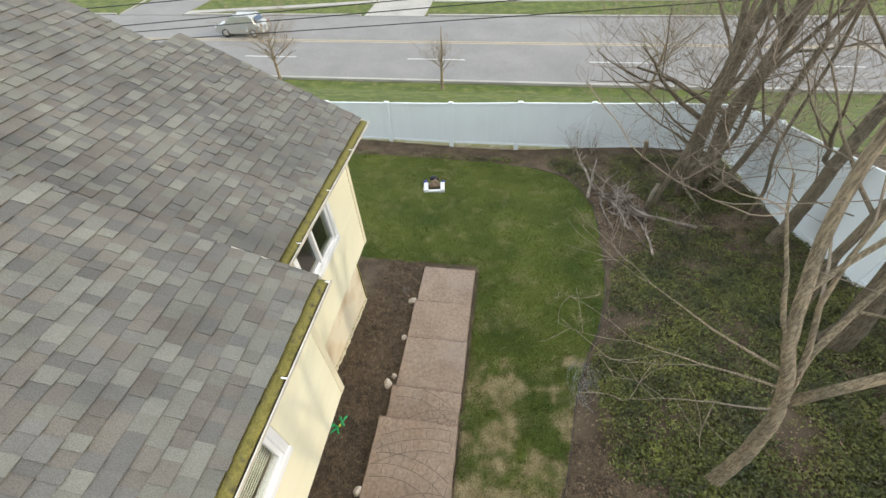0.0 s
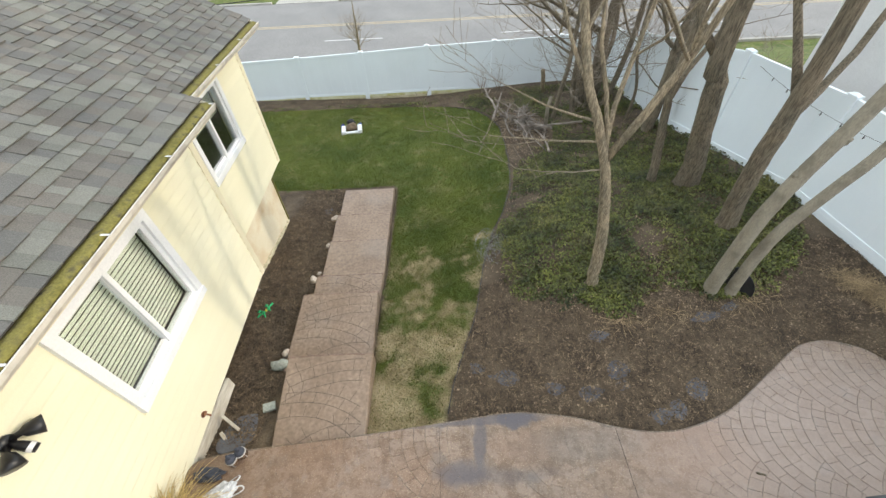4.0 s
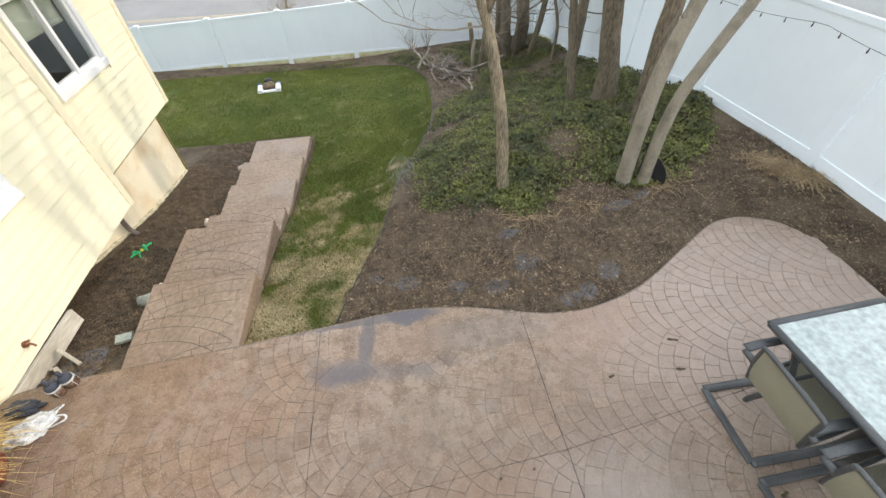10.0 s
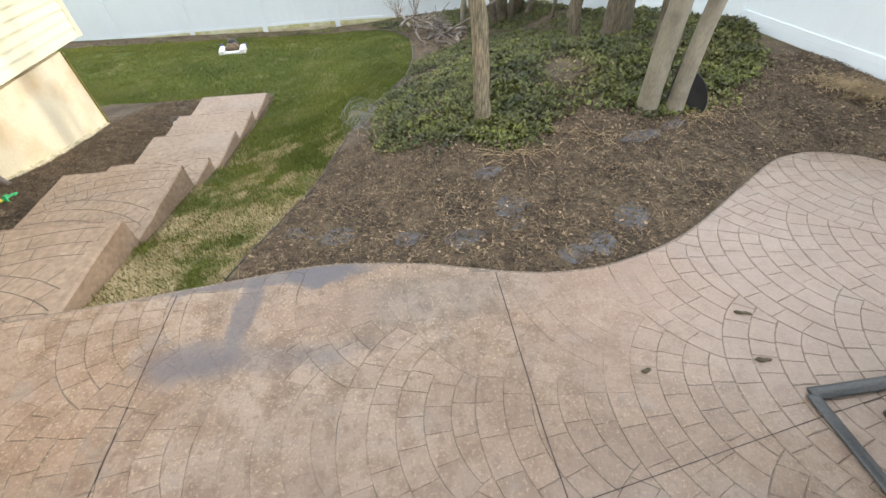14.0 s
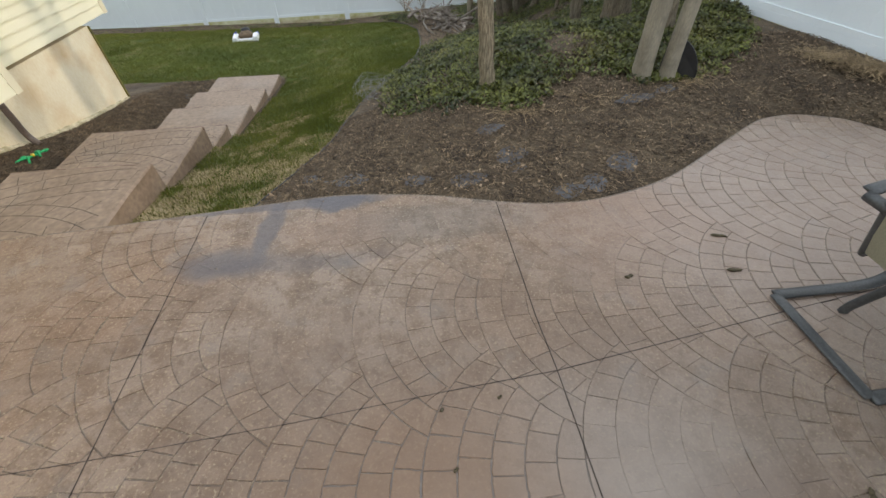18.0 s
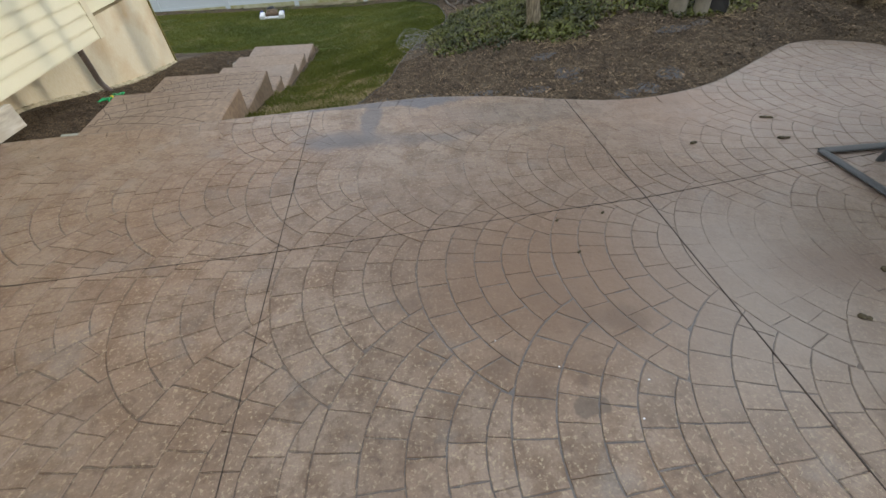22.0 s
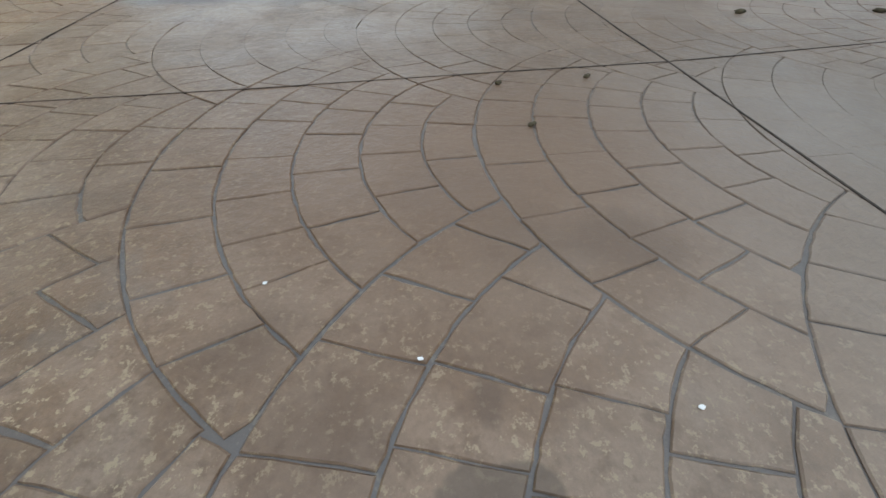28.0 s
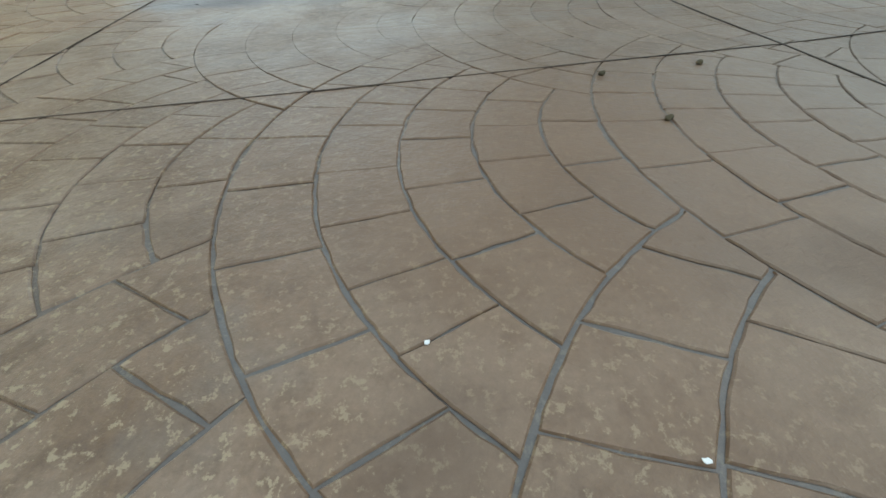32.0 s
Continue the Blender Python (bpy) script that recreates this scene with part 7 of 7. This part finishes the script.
def cobbles():
    """Outlines of the cobbles: rings of each fan, cut where the next fan covers them."""
    rnd = random.Random(2)
    allf = fans()
    out = []
    FAN_R = RADIUS[0]
    for tx, cy, wide in allf:
        if not (PATIO_W - 1 < tx < PATIO_E + 0.2 and PATIO_S - 0.7 < cy < 2.6):
            continue
        over = [(x + FAN_R, y, FAN_R + more) for x, y, more in allf if x > tx + 0.01 and math.hypot(x - tx, y - cy) < 2 * FAN_R]
        swing = rnd.uniform(-.006, .006)
        for k in range(5):
            c1, r1, c0, r0 = tx + TIP[k] + RADIUS[k], RADIUS[k], tx + TIP[k + 1] + RADIUS[k + 1], RADIUS[k + 1]
            r1, r0 = r1 + wide * (1.0, 0.4, 0, 0, 0)[k], r0 + wide * (0.4, 0, 0, 0, 0)[k]
            cuts = [math.radians(a) + swing + rnd.uniform(-.006, .006) for a in RADIALS[k]]
            # where the next fan leaves but a sliver of a cobble, it belongs to its neighbour
            bare = [open_share(c1, r1, c0, r0, cy, a, b, over) for a, b in zip(cuts, cuts[1:])]
            gone = set()
            for q, share in enumerate(bare):
                before, after = bare[q - 1] if q else 0.0, bare[q + 1] if q + 1 < len(bare) else 0.0
                if 0.0 < share < 0.3 and max(before, after) >= 0.3:
                    gone.add(q if before > after else q + 1)
            cuts = [a for q, a in enumerate(cuts) if q not in gone]
            side = [rnd.choice((0.35, 0.6, 0.8, 1.0, 1.2)) for q in cuts]
            for q in range(len(cuts) - 1):
                a0, a1 = cuts[q], cuts[q + 1]
                am = (a0 + a1) / 2
                mid = ((c1 + c0) / 2 + (r1 + r0) / 2 * math.cos(am), cy + (r1 + r0) / 2 * math.sin(am))
                if not (PATIO_W < mid[0] < PATIO_E and PATIO_S < mid[1] < along(EDGE, min(mid[0], 3.05)) + 0.05):
                    continue
                worn = wear(*mid)
                gap = 0.0024 * (1 - 0.97 * worn)
                ga, gb, gc = 0.75 * gap * side[q], 0.75 * gap * side[q + 1], gap * rnd.choice((0.6, 0.85, 1.0, 1.15))
                wob = lambda: rnd.uniform(-.0016, .0016) * (1 - worn)

                def spot(share, a):
                    """A point between the ring's outer (0) and inner (1) arc."""
                    return c1 + (c0 - c1) * share + (r1 + (r0 - r1) * share) * math.cos(a), cy + (r1 + (r0 - r1) * share) * math.sin(a)
                depth = math.dist(spot(0, am), spot(1, am))
                lo, hi = gc / depth, 1 - gc / depth
                b0, b1 = a0 + ga / r1, a1 - gb / r1
                d0, d1 = a0 + ga / r0, a1 - gb / r0
                xy = [spot(lo + wob() / depth, b0 + (b1 - b0) * s / 7) for s in range(8)]
                xy += [spot(lo + (hi - lo) * s / 4, b1 + (d1 - b1) * s / 4 + wob() / r0) for s in (1, 2, 3)]
                xy += [spot(hi + wob() / depth, d1 - (d1 - d0) * s / 7) for s in range(8)]
                xy += [spot(hi + (lo - hi) * s / 4, d0 + (b0 - d0) * s / 4 + wob() / r0) for s in (1, 2, 3)]
                if all(any(math.hypot(x - ox, y - oy) < fr + gap for ox, oy, fr in over) for x, y in xy):
                    continue
                poly = []
                for x, y in xy:
                    for turn in range(3):
                        for ox, oy, fr in over:
                            d = math.hypot(x - ox, y - oy)
                            if d < fr + gap - 1e-6:
                                x, y = ox + (x - ox) / d * (fr + gap), oy + (y - oy) / d * (fr + gap)
                    e = along(EDGE, min(x, 3.06)) - 0.012
                    y = min(y, e)
                    x = min(max(x, PATIO_W + 0.01), PATIO_E - 0.012)
                    if not poly or math.hypot(x - poly[-1][0], y - poly[-1][1]) > 0.002:
                        poly.append((x, y))
                for turn in range(6):
                    spur = None
                    for i in range(len(poly)):
                        p, c, w = poly[i - 1], poly[i], poly[(i + 1) % len(poly)]
                        ux, uy, vx, vy = p[0] - c[0], p[1] - c[1], w[0] - c[0], w[1] - c[1]
                        if ux * vx + uy * vy > 0.975 * math.hypot(ux, uy) * math.hypot(vx, vy):
                            spur = i
                            break
                    if spur is None or len(poly) < 5:
                        break
                    poly.pop(spur)
                area = 0.5 * sum(p[0] * w[1] - w[0] * p[1] for p, w in zip(poly, poly[1:] + poly[:1]))
                rim = sum(math.dist(p, w) for p, w in zip(poly, poly[1:] + poly[:1]))
                if area < 0.0004 or len(poly) < 4:
                    continue
                mx, my = sum(p[0] for p in poly) / len(poly), sum(p[1] for p in poly) / len(poly)
                if any(math.hypot(mx - ox, my - oy) < fr for ox, oy, fr in over):
                    continue
                out.append(((mx, my), poly, -0.0004 + rnd.uniform(-.0008, .0008) * (1 - worn) - (0.0006 if area / rim < 0.0075 else 0.0), gap if area / rim >= 0.0075 else 0.0))
    return out


def lay_cobbles():
    rest = Shape()
    near = []
    pieces = cobbles()
    pieces.sort(key=lambda p: math.hypot(p[0][0] + 0.75, p[0][1] + 0.45))
    for n, (mid, poly, z, gap) in enumerate(pieces):
        if n < 300:
            s = Shape().prism([(x - mid[0], y - mid[1]) for x, y in poly], -0.009, 0.0, 0.9 * gap)
            ob = part("cobble", s, STONE, patio)
            ob.location = (mid[0], mid[1], z)
        else:
            rest.prism(poly, -0.009, z, 0.9 * gap)
    tagged(part("cobbles_beyond", rest, STONE, patio), kind="stuff")
    return len(pieces)


lay_cobbles()


def saw_cut(pts, half=0.0022, mat=CUT):
    s = Shape()
    for (ax, ay), (bx, by) in zip(pts, pts[1:]):
        d = math.hypot(bx - ax, by - ay)
        nx, ny = -(by - ay) / d * half, (bx - ax) / d * half
        s.prism([(ax - nx, ay - ny), (bx - nx, by - ny), (bx + nx, by + ny), (ax + nx, ay + ny)], -0.008, 0.0014)
    ob = part("saw_cut", s, mat, patio, "dark straight saw-cut joint")
    return ob


saw_cut([(0.004, 1.075), (0.004, 0.25), (0.014, 0.0), (0.016, -0.84), (0.02, -5.4)])
FILLED = surface("dirt_filled_cut", (0.085, 0.064, 0.050), (0.14, 0.108, 0.086), 14, 0.9, 0.2, 90)
saw_cut([(-1.665, 1.165), (-1.675, -0.1), (-1.68, -5.4)], 0.0014)
saw_cut([(-3.9, -0.22), (-3.3, -0.20), (-2.58, -0.175), (-1.69, -0.135), (-1.0, -0.09), (-0.45, -0.042)], 0.0013, WORNCUT)
saw_cut([(-0.45, -0.042), (0.014, -0.009), (1.06, 0.135), (3.05, 0.39)], 0.0015)
saw_cut([(-3.9, -3.0), (3.0, -2.6)])

# steps carry the same pattern, pressed more faintly
def step_grooves():
    steps = bpy.data.objects["garden_steps"]
    inv = steps.matrix_basis.inverted()
    rnd = random.Random(6)
    for i, (y0, y1, top, x0, x1) in enumerate(PADS[:3]):
        s = Shape()
        cx = (x0 + x1) / 2 + rnd.uniform(-.05, .05)
        cy = y0 - 0.35
        for k in range(13):
            r = 0.16 + 0.135 * k + rnd.uniform(-.02, .02)
            cx = (x0 + x1) / 2 + (0.30 if k % 8 < 5 else -0.25) + rnd.uniform(-.02, .02)
            lo, hi = rnd.uniform(0.05, 0.2), rnd.uniform(0.8, 0.97)
            pts = []
            for q in range(41):
                a = math.pi * (lo + (hi - lo) * q / 40)
                x, y = cx + r * math.cos(a) + rnd.uniform(-.003, .003), cy + r * 0.9 * math.sin(a) + rnd.uniform(-.003, .003)
                if x0 + 0.03 < x < x1 - 0.03 and y0 + 0.02 < y < y1 - 0.03:
                    pts.append((x, y, top + 0.0005))
                elif len(pts) > 3:
                    s.tube(pts, 0.0031, 4, flat=0.4)
                    pts = []
                else:
                    pts = []
            if len(pts) > 3:
                s.tube(pts, 0.0031, 4, flat=0.4)
            for q in range(int(2.4 * r / 0.14)):
                a = math.pi * (0.12 + 0.76 * (q + 0.5 * (k % 2)) / max(1, int(2.4 * r / 0.14)))
                if rnd.random() < 0.12 or not lo < a / math.pi < hi:
                    continue
                p0 = (cx + r * math.cos(a), cy + r * 0.9 * math.sin(a))
                p1 = (cx + (r + 0.13) * math.cos(a), cy + (r + 0.13) * 0.9 * math.sin(a))
                if all(x0 + 0.03 < p[0] < x1 - 0.03 and y0 + 0.02 < p[1] < y1 - 0.03 for p in (p0, p1)):
                    s.tube([(*p0, top + 0.0005), (*p1, top + 0.0005)], 0.0026, 4, flat=0.4)
        ob = tagged(part("pressed_joint", s, FILLED, steps), kind="stuff")
        ob.matrix_basis = inv


step_grooves()

# ---- shingles ----
def shingles(roof, e, y0, y1, near, seed, ridge=RIDGE_X):
    rnd = random.Random(seed)
    slope = math.atan(e[2])
    cs, sn = math.cos(slope), math.sin(slope)
    pieces = []
    row, d = 0, -0.015
    length = (e[0] - ridge) / cs
    while d < length:
        y = y0 - rnd.uniform(0, 0.2)
        while y < y1:
            w = rnd.choice([0.065, 0.08, 0.095, 0.115])
            a, b = max(y, y0), min(y + w, y1)
            if b - a > 0.02:
                th = rnd.choice([0.0015, 0.002, 0.009, 0.011])
                pieces.append((d - (rnd.uniform(0.003, 0.007) if th > 0.005 else 0.0), a + 0.0004, b - 0.0004, th, rnd.choice((0, 1, 2, 3) if th > 0.005 else (0, 1, 1, 2, 2))))
            y += w
        d += 0.115
        row += 1

    def points(d, a, b, th):
        out = []
        for dd, h in ((d - 0.004, 0.0), (d + 0.19, 0.0), (d + 0.19, 0.003), (d - 0.004, th)):
            x = e[0] - 0.032 - dd * cs - h * sn * -1
            z = e[1] + 0.032 * e[2] + dd * sn + h * cs + 0.012 * (1 - (dd - d) / 0.19) - 0.008
            out.append((x, z))
        return [(x, a, z) for x, z in out] + [(x, b, z) for x, z in out]
    F = [(0, 1, 2, 3), (7, 6, 5, 4), (0, 4, 5, 1), (1, 5, 6, 2), (2, 6, 7, 3), (3, 7, 4, 0)]
    pieces.sort(key=lambda p: abs(p[0]) + 0.8 * abs((p[1] + p[2]) / 2 - near))
    rest = [Shape() for m in SHINGLES]
    for n, (d, a, b, th, mix) in enumerate(pieces):
        v = points(d, a, b, th)
        if n < 300:
            s = Shape()
            s.add(v, F)
            part("shingle", s, SHINGLES[mix], roof)
        else:
            rest[mix].add(v, F)
    for s, m in zip(rest, SHINGLES):
        tagged(part("shingles_beyond", s, m, roof), kind="stuff")


shingles(roof_a, EAVE_A, -6.0, 3.205, 2.0, 3)
shingles(roof_c, (RIDGE_B, roof_z(EAVE_B, RIDGE_B), 0.5), 2.7, 5.71, 4.6, 5)
shingles(roof_b, EAVE_B, 2.7, 6.12, 4.6, 4, RIDGE_B)
